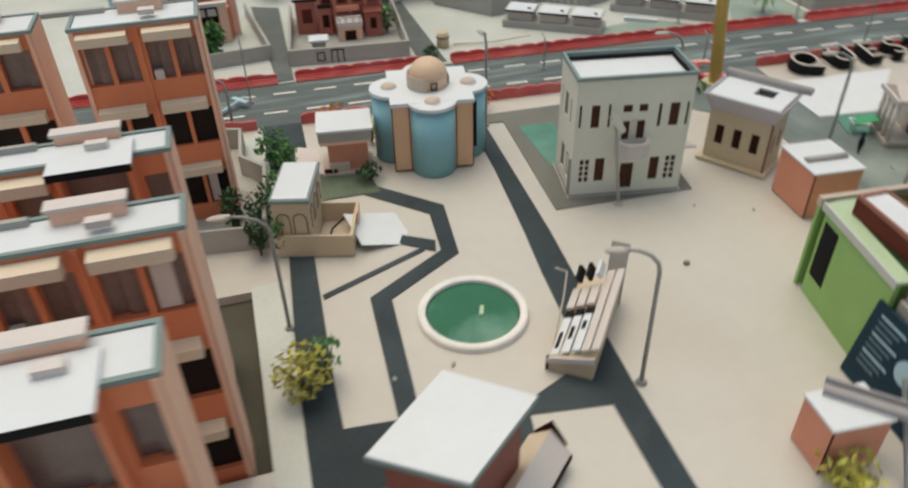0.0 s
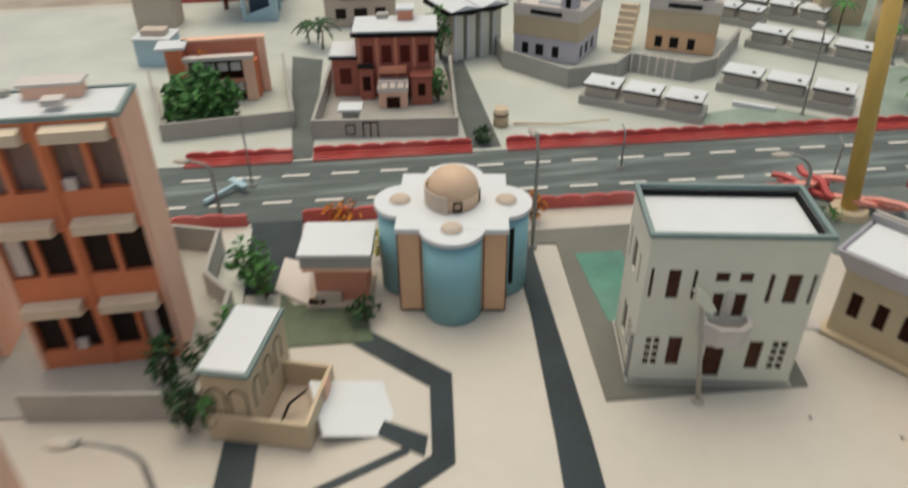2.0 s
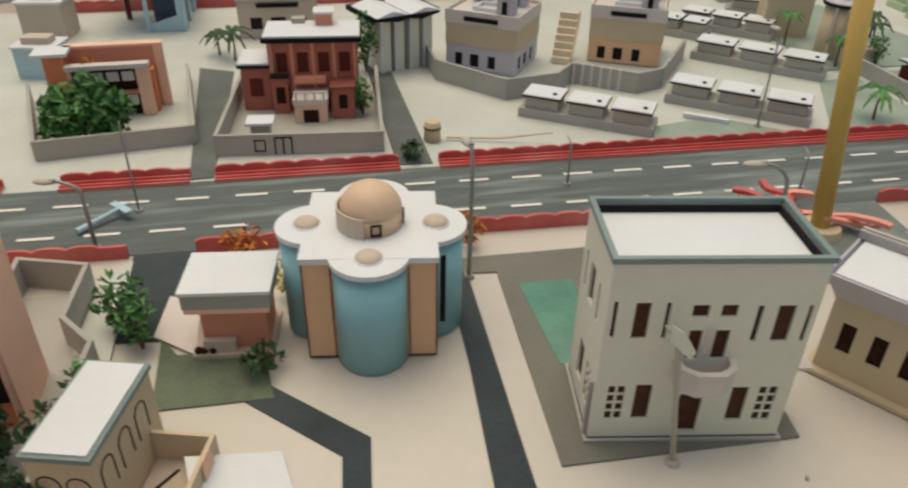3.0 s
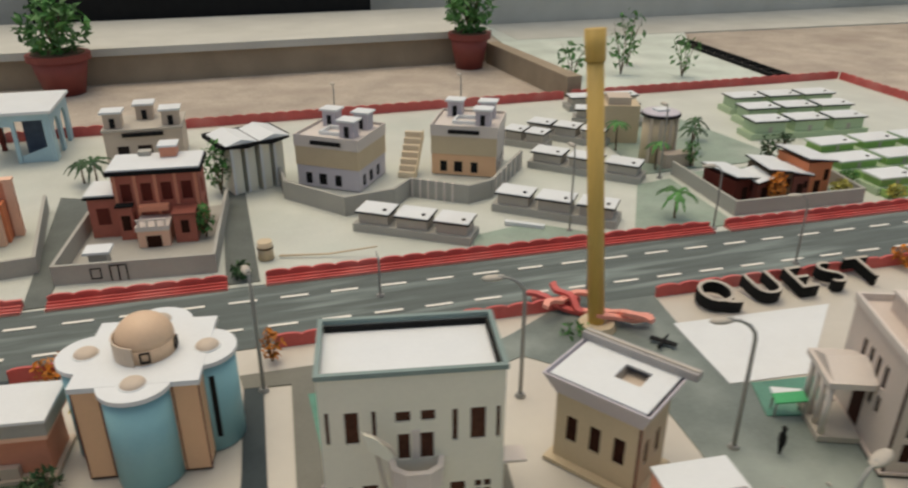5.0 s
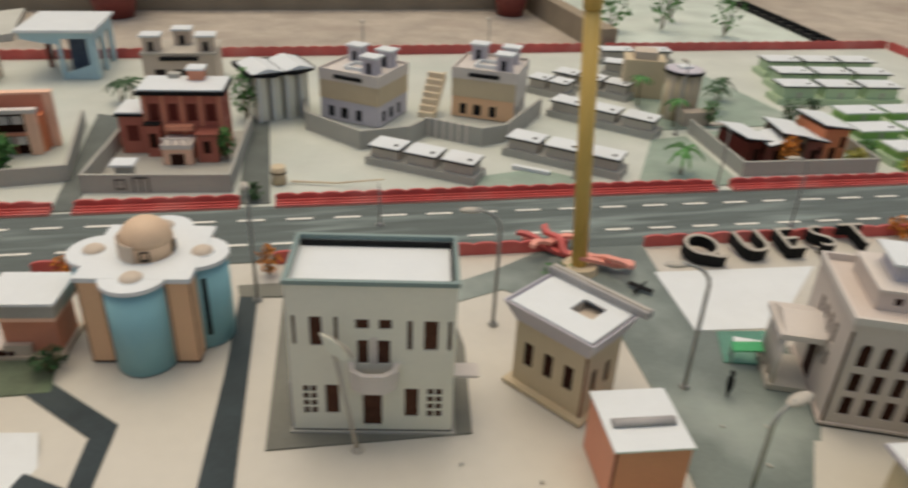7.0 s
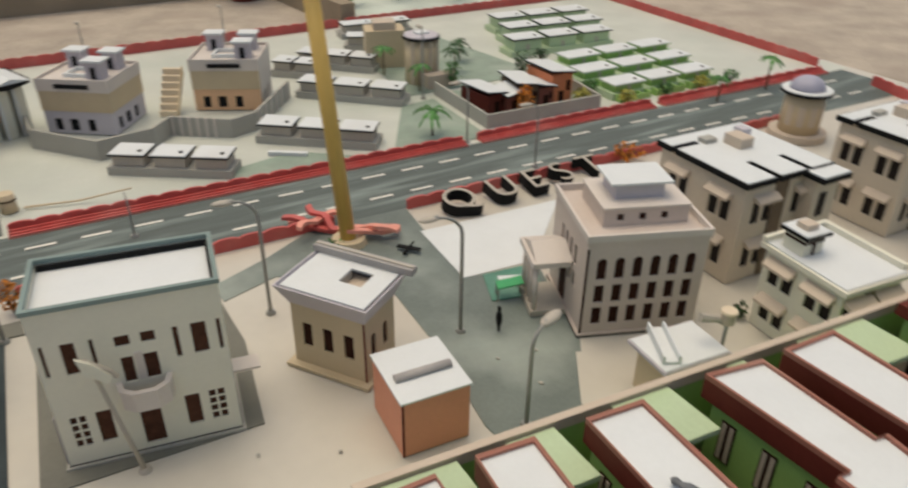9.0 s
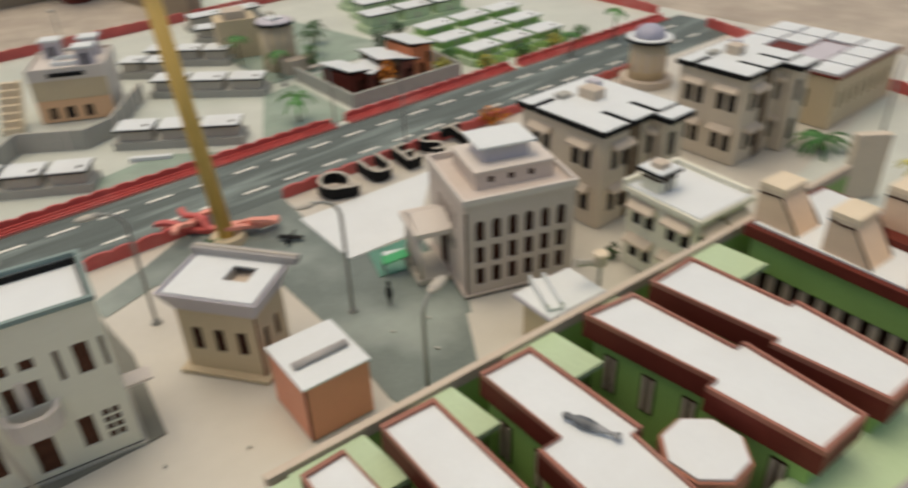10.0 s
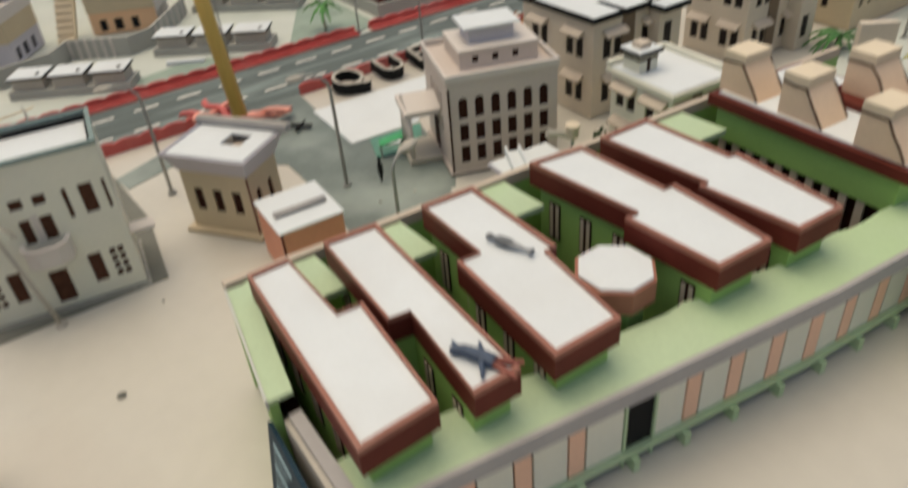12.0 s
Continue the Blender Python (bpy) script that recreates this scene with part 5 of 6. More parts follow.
    part("hall_back", prism(B(), L([(2.30, 0.40), (2.42, 0.385), (2.39, 0.10), (2.27, 0.12)]), 0.2396, 0.252), BROWNRED, t, "raised brown-red back block")
    rnd = random.Random(12)
    for k, (bx, by) in enumerate(GABLES):
        m = pose(bx - ox, by - oy, 0.2397 if k < 3 else 0.2522, 0, 0, -6)
        # flat top to the north, one steep slope to the south
        prof = [(-0.042, 0.0), (0.045, 0.0), (0.004, 0.058), (-0.042, 0.058)]
        turn = m @ pose(0, 0, 0, 90, 0, -90)
        g = part("gable", prism(B(), prof, -0.034, 0.034, turn), GABLE, t, "peach card gable block")
        for e in (-0.0345, 0.0345):
            pts = [(0.045, 0.001), (0.031, 0.021), (0.0175, 0.039), (0.004, 0.0585), (-0.018, 0.0585), (-0.042, 0.0585)]
            part("gable_edge", tube(B(), [turn @ Vector((u + rnd.uniform(-0.0025, 0.0025), v + rnd.uniform(-0.0015, 0.002), e)) for u, v in pts], 0.0019, n=5), DARKBROWN, g, "torn dark edge")
        part("gable_top", box(B(), -0.033, 0.033, -0.006, 0.043, 0.0582, 0.076, m), AWNING, g, "cream card ridge box")
        part("ridge_line", box(B(), -0.0336, 0.0336, -0.0066, 0.0436, 0.066, 0.0672, m), BEIGE, g)


green_complex()
po = thing("poster_board", 1.224, 0.425, 0.0035, -96, "dark navy poster board with pale marks leaning at the green wall", "poster")
part("board", box(B(), -0.02, 0.19, -0.003, 0.003, -0.001, 0.155, pose(0, -0.02, 0, -9, 0, 0)), NAVY, po)
for k in range(9):
    part("text_bar", box(B(), 0.0, 0.06 - 0.009 * (k % 3), -0.0042, -0.0031, 0.135 - 0.012 * k, 0.1385 - 0.012 * k, pose(0, -0.02, 0, -9, 0, 0)), SLATEBLUE if k % 3 else PALEBLUE, po)
    part("text_bar", box(B(), 0.125, 0.178 - 0.006 * (k % 4), -0.0042, -0.0031, 0.135 - 0.013 * k, 0.1385 - 0.013 * k, pose(0, -0.02, 0, -9, 0, 0)), SLATEBLUE, po)
part("disc", cyl(B(), 0, 0, 0.022, 0.022, 0.0031, 0.0042, 20, pose(0.09, -0.02, 0, -9, 0, 0) @ pose(0.0, 0.0, 0.09, 90, 0, 0)), PALEBLUE, po)


def figurine(x, y, z, m, material, label, s=1.0):
    bm = B()
    rows = [(-0.058, 0.003), (-0.052, 0.009), (-0.044, 0.008), (-0.038, 0.006), (-0.026, 0.0125), (-0.005, 0.0135), (0.016, 0.009), (0.034, 0.005), (0.044, 0.004), (0.054, 0.010), (0.058, 0.009)]
    rings = [[bm.verts.new((u * s, r * s * math.cos(k * math.pi / 5), r * s * 0.72 * math.sin(k * math.pi / 5))) for k in range(10)] for u, r in rows]
    for a, b in zip(rings, rings[1:]):
        for k in range(10):
            bm.faces.new((a[k], a[(k + 1) % 10], b[(k + 1) % 10], b[k]))
    bm.faces.new(rings[0][::-1]), bm.faces.new(rings[-1])
    bm.transform(m)
    ob = solid("figurine", bm, material, label, "figurine", smooth=True)
    ob.location = (x, y, z)
    return ob


figurine(1.603, 0.43, 0.2482, pose(0, 0, 0, 0, 0, -75), TOYGREY, "plain mottled grey figurine lying on a white roof", 0.66)
figurine(1.772, 1.075, 0.0275, pose(0, 0, 0, 0, 90, 0), BLACK, "plain dark figurine standing on the side road", 0.62)
toy = thing("paper_toy", 1.436, 0.285, 0.2408, -62, "crumpled blue and red paper toy lying on a white roof", "toy")
bd = tube(B(), [(-0.036, 0.0, 0.006), (-0.022, 0.002, 0.009), (0.0, 0.0, 0.010), (0.018, -0.002, 0.007)], 0.006, 0.009, 7)
part("body", bd, INDIGO, toy, "blue paper body")
for k, (a, b) in enumerate((((0.0, 0.004), (-0.012, 0.026)), ((0.004, -0.004), (0.014, -0.026)), ((-0.026, 0.0), (-0.042, 0.016)))):
    part("fold", tube(B(), [(*a, 0.009), (*b, 0.003)], 0.005, 0.002, 5), INDIGO, toy)
for e in (-0.008, 0.008):
    part("red_end", tube(B(), [(0.017, e * 0.4, 0.006), (0.036, e, 0.004), (0.048, e * 1.6, 0.004)], 0.0048, 0.003, 6), DARKRED, toy, "dark red paper end")

# ---- office block ----


def office():
    t = thing("office_block", 2.0574, 1.0363, 0.0035, -22.4, "beige card office block with dark windows and lilac penthouse", "building")
    w, d, h = 0.244, 0.226, 0.213
    rows = []
    for r, (z0, z1) in enumerate(((0.026, 0.067), (0.078, 0.119), (0.132, 0.180))):
        for c in range(6):
            u = 0.022 + c * 0.0362
            rows.append((u, u + 0.02, z0, z1, "arch") if r == 2 else (u, u + 0.02, z0, z1))
    side = [(0.06 + c * 0.03, 0.075 + c * 0.03, z0, z1) for c in range(4) for z0, z1 in ((0.078, 0.113), (0.129, 0.175))]
    shell(t, w, d, h, MAUVE, {"front": rows, "left": side, "right": side}, pane=DARKBROWN)
    part("roof", slab(w + 0.006, d + 0.006, h, h + 0.006), MAUVE, t)
    part("parapet", parapet(B(), w + 0.008, d + 0.008, h + 0.0062, h + 0.02, 0.006), PINKISH, t, "pale parapet")
    shell(t, 0.175, 0.135, 0.036, MAUVE, {"front": [(0.028 + c * 0.045, 0.042 + c * 0.045, 0.011, 0.026) for c in range(3)]}, z=h + 0.006, cx=0.01, cy=0.01)
    part("tier_roof", slab(0.18, 0.14, h + 0.042, h + 0.047, 0.01, 0.01), PINKISH, t)
    part("penthouse", slab(0.1, 0.075, h + 0.047, h + 0.079, 0.005, 0.015), LILAC, t, "lilac penthouse")
    part("penthouse_roof", slab(0.128, 0.095, h + 0.0792, h + 0.084, 0.005, 0.015), WHITE, t, "white penthouse roof")
    part("plinth", slab(w + 0.01, d + 0.01, -0.001, 0.007), MAUVE, t)
    po = part("portico_floor", slab(0.075, 0.11, 0.0, 0.012, -w / 2 - 0.043, 0.02), GREYBEIGE, t)
    part("portico_roof", slab(0.08, 0.115, 0.118, 0.13, -w / 2 - 0.0435, 0.02), PINKISH, t)
    part("portico_pediment", prism(B(), [(-0.055, 0.0), (0.055, 0.0), (0.0, 0.022)], -0.076, -0.0006, pose(-w / 2, 0.02, 0.1302, 90, 0, 90)), PINKISH, t, "pale pitched portico roof")
    for k in range(4):
        part("column", cyl(B(), -w / 2 - 0.072, -0.025 + 0.03 * k, 0.0062, 0.005, 0.0122, 0.1178, 10), PINKISH, t, smooth=True)
    part("portico_door", box(B(), -w / 2 - 0.0015, -w / 2 - 0.0004, 0.0, 0.04, 0.013, 0.09), DARKBROWN, t)
    part("corner_seam", box(B(), -w / 2 - 0.0009, -w / 2 + 0.004, -d / 2 - 0.0009, -d / 2 - 0.0002, 0.0072, h - 0.01), DARKBROWN, t)
    # black strip stands in for the contact shade below the plinth
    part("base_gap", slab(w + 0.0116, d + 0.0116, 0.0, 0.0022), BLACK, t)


office()
aw = thing("awning", 1.86, 1.165, 0.0035, -25, "bright green cloth awning by the office portico", "awning")
part("cloth", prism(B(), [(-0.028, 0.030), (0.028, 0.042), (0.028, 0.045), (-0.028, 0.033)], -0.016, 0.016, pose(0, 0, 0, 90, 0, 0)), AWNGREEN, aw)
for sx in (-0.026, 0.026):
    for sy in (-0.013, 0.013):
        part("post", cyl(B(), sx, sy, 0.002, 0.002, -0.001, 0.036 + sx * 0.17, 6), METAL, aw)
card = B()
box(card, -0.03, 0.03, -0.02, 0.02, 0, 0.006)
solid("card_step", card, WHITE, "white card step by the office portico", "step").matrix_world = pose(1.90, 1.21, 0.0035, 0, 0, -25)


def rail_hut():
    t = thing("bus_shelter", 1.947, 0.767, 0.0035, -6, "small hut with pale blue-grey roof and white roll", "hut")
    part("wall", slab(0.115, 0.075, -0.001, 0.092), TAN, t)
    part("roof", slab(0.145, 0.105, 0.0922, 0.099), LILAC, t, "pale blue-grey roof")
    part("roof_sheet", slab(0.139, 0.099, 0.0992, 0.1012), WHITE, t)
    part("paper_channel", prism(B(), [(-0.016, 0.0), (0.016, 0.0), (0.016, 0.018), (0.012, 0.018), (0.011, 0.006), (-0.011, 0.006), (-0.012, 0.018), (-0.016, 0.018)], -0.05, 0.05, pose(-0.03, 0.008, 0.1013, 0, 0, -22) @ pose(0, 0, 0, 90, 0, 0)), WHITE, t, "folded white paper channel")


rail_hut()
wt = thing("water_tower", 2.03, 0.74, 0.0, 0, "beige tank on a thin post", "water tower")
part("post", tube(B(), [(0, 0, 0.002), (0, 0, 0.14)], 0.0035), METAL, wt)
part("tank", cyl(B(), 0.0, 0.0, 0.012, 0.013, 0.14, 0.162, 14), BEIGE, wt)
part("arm", tube(B(), [(0, 0, 0.135), (-0.02, 0.008, 0.15), (-0.05, 0.02, 0.157)], 0.004, 0.009), GREYBEIGE, wt)
part("tank_lid", cyl(B(), 0.0, 0.0, 0.0155, 0.014, 0.1622, 0.167, 14), AWNING, wt)


def town_house(x, y, w, d, h, rz, wall, rim, label, cols=2, sheds=True, annex=0.0):
    t = thing("town_house", x, y, 0.0035, rz, label, "house", "town houses")
    holes = {}
    for s, n, ln in (("front", cols, w), ("left", cols, d), ("right", cols, d)):
        hs = []
        for f in range(2):
            for c in range(n):
                u = ln * (c + 0.5) / n
                hs.append((u - 0.03, u - 0.005, h * (0.14 + 0.46 * f), h * (0.36 + 0.46 * f)))
                hs.append((u + 0.005, u + 0.03, h * (0.14 + 0.46 * f), h * (0.36 + 0.46 * f)))
        holes[s] = hs
    shell(t, w, d, h, wall, holes, pane=DARKGLASS)
    for s, hs in holes.items():
        m = side_matrix(w, d, s)
        for o in hs[::2]:
            part("awning", prism(B(), [(0, 0.0), (-0.020, -0.012), (-0.020, -0.018), (0, -0.014)], o[0] - 0.004, o[0] + 0.064, m @ pose(0, 0.0, o[3] + 0.02, 90, 0, 90)), BEIGE, t)
    if sheds:
        X, Y, a, b, q = w / 2 + 0.01, d / 2 + 0.01, -w * 0.16, w * 0.22, 0.005
        line = lambda e: [(-X + e, -Y + e), (a - q - e, -Y + e), (a - q - e, -Y + 0.085 + e), (a + q + e, -Y + 0.085 + e), (a + q + e, -Y + e), (b - q - e, -Y + e), (b - q - e, -Y + 0.08 + e), (b + q + e, -Y + 0.08 + e), (b + q + e, -Y + e),
                          (X - e, -Y + e), (X - e, Y - e), (-X + e, Y - e), (-X + e, Y - 0.05 + e), (-X + 0.07 + e, Y - 0.05 + e), (-X + 0.07 + e, Y - 0.06 - e), (-X + e, Y - 0.06 - e)]
        part("roof", prism(B(), line(0.0), h, h + 0.012), rim, t, "black slotted roof edge")
        part("roof_sheet", prism(B(), line(0.0045), h + 0.0122, h + 0.0137), WHITE, t, "white slotted roof sheet")
    else:
        part("roof", slab(w + 0.02, d + 0.02, h, h + 0.010), rim, t)
        part("roof_sheet", slab(w + 0.008, d + 0.008, h + 0.0102, h + 0.0135), WHITE, t, "white roof sheet")
    if sheds:
        part("stair_head", slab(w * 0.16, d * 0.2, h + 0.0137, h + 0.038, w * 0.05, d * 0.12), BEIGE, t)
        part("roof_tank", slab(w * 0.14, d * 0.1, h + 0.0137, h + 0.024, -w * 0.15, d * 0.3), GREYCARD, t)
    # flat brown panel stands in for the shadow gap of a facade recess
    part("stair_panel", box(B(), -w * 0.14, w * 0.02, -d / 2 - 0.003, -d / 2 - 0.0004, 0.0, h - 0.001), BARKCARD, t, "brown panel painting the shaded facade recess")
    if annex:
        ax, ay = w * 0.36, -d / 2 - annex / 2 - 0.0004
        part("annex_wall", slab(w * 0.30, annex, 0.0, h - 0.006, ax, ay), wall, t)
        part("annex_roof", slab(w * 0.36, annex + 0.02, h - 0.0058, h + 0.006, ax, ay - 0.011), rim, t, "black roof edge")
        part("annex_sheet", slab(w * 0.34, annex + 0.014, h + 0.0062, h + 0.0095, ax, ay - 0.011), WHITE, t, "white roof sheet")
        for k in range(2):
            part("annex_window", slab(0.022, 0.002, h * (0.14 + 0.46 * k), h * (0.38 + 0.46 * k), ax - 0.008, ay - annex / 2 - 0.0012), DARKGLASS, t)
        part("roof_box", slab(w * 0.1, d * 0.12, h + 0.0137, h + 0.03, w * 0.3, d * 0.3), LILAC, t)
    return t


town_house(2.445, 1.085, 0.25, 0.26, 0.24, -3, CREAMCARD, BLACK, "beige two-storey card house with black roof edge", annex=0.035)
town_house(2.965, 1.005, 0.25, 0.20, 0.245, -2, CREAMCARD, BLACK, "tall beige card house with black roof edge before the long block", annex=0.04)
wg = town_house(2.309, 0.738, 0.15, 0.185, 0.18, -6.5, GREYGREEN, GREYGREEN, "pale grey-green card house with white roof", sheds=False)
part("roof_rim", slab(0.168, 0.010, 0.1937, 0.205, 0.0, 0.0965), GREYGREEN, wg)
part("roof_rim", slab(0.010, 0.181, 0.1937, 0.205, 0.079, 0.0007), GREYGREEN, wg)
part("roof_hut", slab(0.05, 0.05, 0.1937, 0.232, -0.04, 0.045), GREYGREEN, wg)
part("roof_hut_band", slab(0.0512, 0.0512, 0.219, 0.2245, -0.04, 0.045), DARKBROWN, wg, "dark band")
part("roof_hut_post", slab(0.008, 0.0512, 0.1938, 0.2188, -0.04, 0.0444), DARKBROWN, wg)
part("roof_hut_top", slab(0.066, 0.066, 0.2322, 0.238, -0.04, 0.045), BLACK, wg)
part("roof_hut_lid", slab(0.062, 0.062, 0.2382, 0.241, -0.04, 0.045), WHITE, wg)
part("chimney", slab(0.028, 0.028, 0.2412, 0.252, -0.04, 0.045), BEIGE, wg)


def long_block():
    t = thing("apartment_row", 3.46, 1.03, 0.0035, -2, "long tan card block with a roof of white panels", "building")
    hs = [(0.03 + 0.045 * k, 0.045 + 0.045 * k, 0.06, 0.11) for k in range(8)]
    shell(t, 0.41, 0.40, 0.155, TAN, {"front": hs, "left": [(0.06, 0.09, 0.03, 0.12), (0.2, 0.22, 0.05, 0.11), (0.3, 0.32, 0.05, 0.11)]}, pane=DARKGLASS)
    part("roof", slab(0.42, 0.41, 0.155, 0.161), BROWNRED, t, "dark red roof bed")
    for i in range(4):
        for j in range(4):
            if (i, j) not in ((1, 1), (2, 1), (1, 2)):
                part("roof_panel", slab(0.092, 0.09, 0.1612, 0.169, -0.155 + 0.103 * i, -0.152 + 0.101 * j), WHITE, t)
    part("roof_court", slab(0.18, 0.09, 0.1612, 0.164, 0.0, -0.05), LILAC, t)


long_block()


def dome_tower():
    t = thing("dome_tower", 3.235, 1.475, 0.0035, 0, "round tan tower with a lilac dome", "tower")
    part("base_wall", cyl(B(), 0, 0, 0.092, 0.092, -0.001, 0.022, 20), BEIGE, t)
    part("shaft", cyl(B(), 0, 0, 0.064, 0.061, 0.022, 0.15, 28), TAN, t, smooth=True)
    part("rim", cyl(B(), 0, 0, 0.08, 0.08, 0.15, 0.158, 28), BLACK, t)
    part("rim_top", cyl(B(), 0, 0, 0.078, 0.078, 0.1582, 0.162, 28), WHITE, t)
    part("dome", dome(B(), 0, 0, 0.162, 0.055, 24, 8, 0.75), DOMELILAC, t, "blue-lilac dome", smooth=True)
    for k in range(6):
        a = math.pi + k * 0.6
        part("arch_window", box(B(), 0.0615, 0.0648, -0.009, 0.009, 0.05, 0.115, Matrix.Rotation(a, 4, "Z")), BEIGE, t)


dome_tower()
sl = B()
box(sl, -0.043, 0.043, -0.012, 0.012, 0, 0.172)
solid("stone_slab", sl, CREAMCARD, "upright grey-beige card slab", "slab").matrix_world = pose(2.90, 0.60, 0.0035, 0, 0, -40)
street_lamp(3.30, 0.70, 0.25, 0, arm=0.07)
street_lamp(3.42, 0.47, 0.30, 20, arm=0.07)
palm(3.11, 0.79, 0.035, LEAF, 21, 16, 0.095, "low green spiky plant before the long block")
palm(2.99, 0.50, 0.085, LEAFYELLOW, 22, 10, 0.06, "yellow-green plastic palm tree on the model")
palm(3.40, 0.45, 0.11, LEAFYELLOW, 23, 10, 0.06, "yellow-green plastic palm tree on the model")
palm(3.27, 1.845, 0.09, LEAF, 24, 8, 0.04)
palm(3.55, 1.85, 0.12, LEAF, 25, 9, 0.05)
bush(2.80, 0.63, 0.06, 0.03, LEAFYELLOW, 26, "low yellow flowers beside the upright slab", 90, 0.009)
bush(2.60, 1.60, 0.05, 0.05, LEAFORANGE, 27, "orange flowers by the word sign", 110, 0.010)
bush(2.24, 0.86, 0.02, 0.035, LEAFDARK, 28, "small dark potted plant by the pale house", 40, 0.008)

bk2 = thing("green_block", 2.278, -0.002, 0.0, -10, "leaf-green card block beside the street", "building")
part("wall", slab(0.30, 0.11, 0.0, 0.15), LEAFGREEN, bk2)
part("roof", slab(0.31, 0.12, 0.1502, 0.16), BROWNRED, bk2)

# ---- north quarter ----


def red_house():
    cw = thing("compound_wall", 0, 0, 0, 0, "grey card compound wall with drawn gate bars", "wall")
    part("wall", strip_wall([(0.485, 2.60), (0.430, 2.148), (0.822, 2.106), (0.868, 2.58)], 0.009, 0.0, 0.056), GREYCARD, cw)
    gm = pose(0.430, 2.148 - 0.0049, 0, 0, 0, -6.1)
    for a, b, c, d in ((0.088, 0.0905, 0.012, 0.042), (0.112, 0.1145, 0.012, 0.042), (0.0907, 0.1118, 0.0395, 0.042), (0.0907, 0.1118, 0.012, 0.0145), (0.135, 0.138, 0.004, 0.048), (0.155, 0.158, 0.004, 0.0448), (0.175, 0.178, 0.004, 0.048), (0.1382, 0.1748, 0.045, 0.048)):
        part("gate_bar", box(B(), a, b, -0.0016, -0.0002, c, d, gm), BLACK, cw)
    part("yard_floor", prism(B(), [(0.437, 2.16), (0.815, 2.118), (0.86, 2.58), (0.49, 2.60)], 0.0, 0.004), GREYCARD, cw)
    t = thing("red_house", 0.688, 2.462, 0.004, -6, "dark red card house with white flat roof and porch", "house")
    w, d, h = 0.235, 0.13, 0.188
    hs = [(0.02 + 0.055 * k, 0.05 + 0.055 * k, 0.105, 0.16) for k in range(4)] + [(0.02, 0.05, 0.03, 0.075), (0.19, 0.215, 0.03, 0.075)]
    shell(t, w, d, h, BRICKRED, {"front": hs, "right": [(0.04, 0.07, 0.1, 0.15), (0.08, 0.105, 0.03, 0.075)]}, pane=BROWNRED, t=0.006)
    part("roof", slab(w + 0.024, d + 0.024, h, h + 0.012), BLACK, t, "black roof edge")
    part("roof_sheet", slab(w + 0.016, d + 0.016, h + 0.0122, h + 0.017), WHITE, t, "white roof sheet")
    part("roof_room", slab(0.045, 0.05, h + 0.0172, h + 0.047, 0.03, 0.05), SALMON, t)
    part("roof_room_lid", slab(0.055, 0.06, h + 0.0472, h + 0.053, 0.03, 0.05), WHITE, t)
    part("roof_tank", slab(0.035, 0.03, h + 0.0172, h + 0.03, -0.04, 0.06), GREYCARD, t)
    part("porch", slab(0.085, 0.085, 0.0, 0.05, -0.01, -d / 2 - 0.0475), PALEPEACH, t)
    for k in range(5):
        part("pilaster", slab(0.009, 0.004, 0.0, h, -w / 2 + 0.008 + 0.0548 * k, -d / 2 - 0.0022), SALMON, t)
    part("porch_roof", slab(0.09, 0.09, 0.0502, 0.064, -0.01, -d / 2 - 0.0495), PINKISH, t, "pale pink porch roof")
    part("balcony", slab(0.08, 0.026, 0.085, 0.1, -0.01, -d / 2 - 0.018), SALMON, t)
    part("porch_door", box(B(), -0.03, 0.01, -d / 2 - 0.0915, -d / 2 - 0.0902, 0.0, 0.035), DARKBROWN, t)
    part("bay", slab(0.04, 0.02, 0.0, 0.1, -0.09, -d / 2 - 0.0155), BRICKRED, t)
    part("bay_roof", slab(0.048, 0.026, 0.1002, 0.106, -0.09, -d / 2 - 0.018), BLACK, t)
    part("bay_window", slab(0.024, 0.0012, 0.03, 0.075, -0.09, -d / 2 - 0.0263), DARKBROWN, t)
    wing = part("west_wing", slab(0.075, 0.12, 0.0, 0.118, -w / 2 - 0.0385, 0.0), BRICKRED, t)
    part("wing_edge", slab(0.088, 0.13, 0.1182, 0.126, -w / 2 - 0.0405, 0.0), BLACK, t)
    part("wing_roof", slab(0.084, 0.126, 0.1262, 0.131, -w / 2 - 0.0405, 0.0), WHITE, t, "white roof sheet")
    part("wing_window", box(B(), -w / 2 - 0.055, -w / 2 - 0.02, -0.0612, -0.0602, 0.04, 0.09), BROWNRED, wing)
    for k in range(4):
        part("porch_rail", slab(0.006, 0.004, 0.0642, 0.082, -0.045 + 0.0235 * k, -d / 2 - 0.092), PINKISH, t)
    part("porch_handrail", slab(0.082, 0.005, 0.0822, 0.086, -0.01, -d / 2 - 0.092), PINKISH, t)
    part("lean_wing", slab(0.06, 0.07, 0.0, 0.085, 0.075, -d / 2 - 0.0365), BRICKRED, t)
    part("lean_roof", slab(0.066, 0.076, 0.0852, 0.091, 0.075, -d / 2 - 0.0395), DARKRED, t)
    part("lean_window", slab(0.022, 0.0012, 0.03, 0.068, 0.075, -d / 2 - 0.0725), DARKBROWN, t)
    g = thing("guard_hut", 0.535, 2.195, 0.004, -6, "small grey guard hut with white roof", "hut")
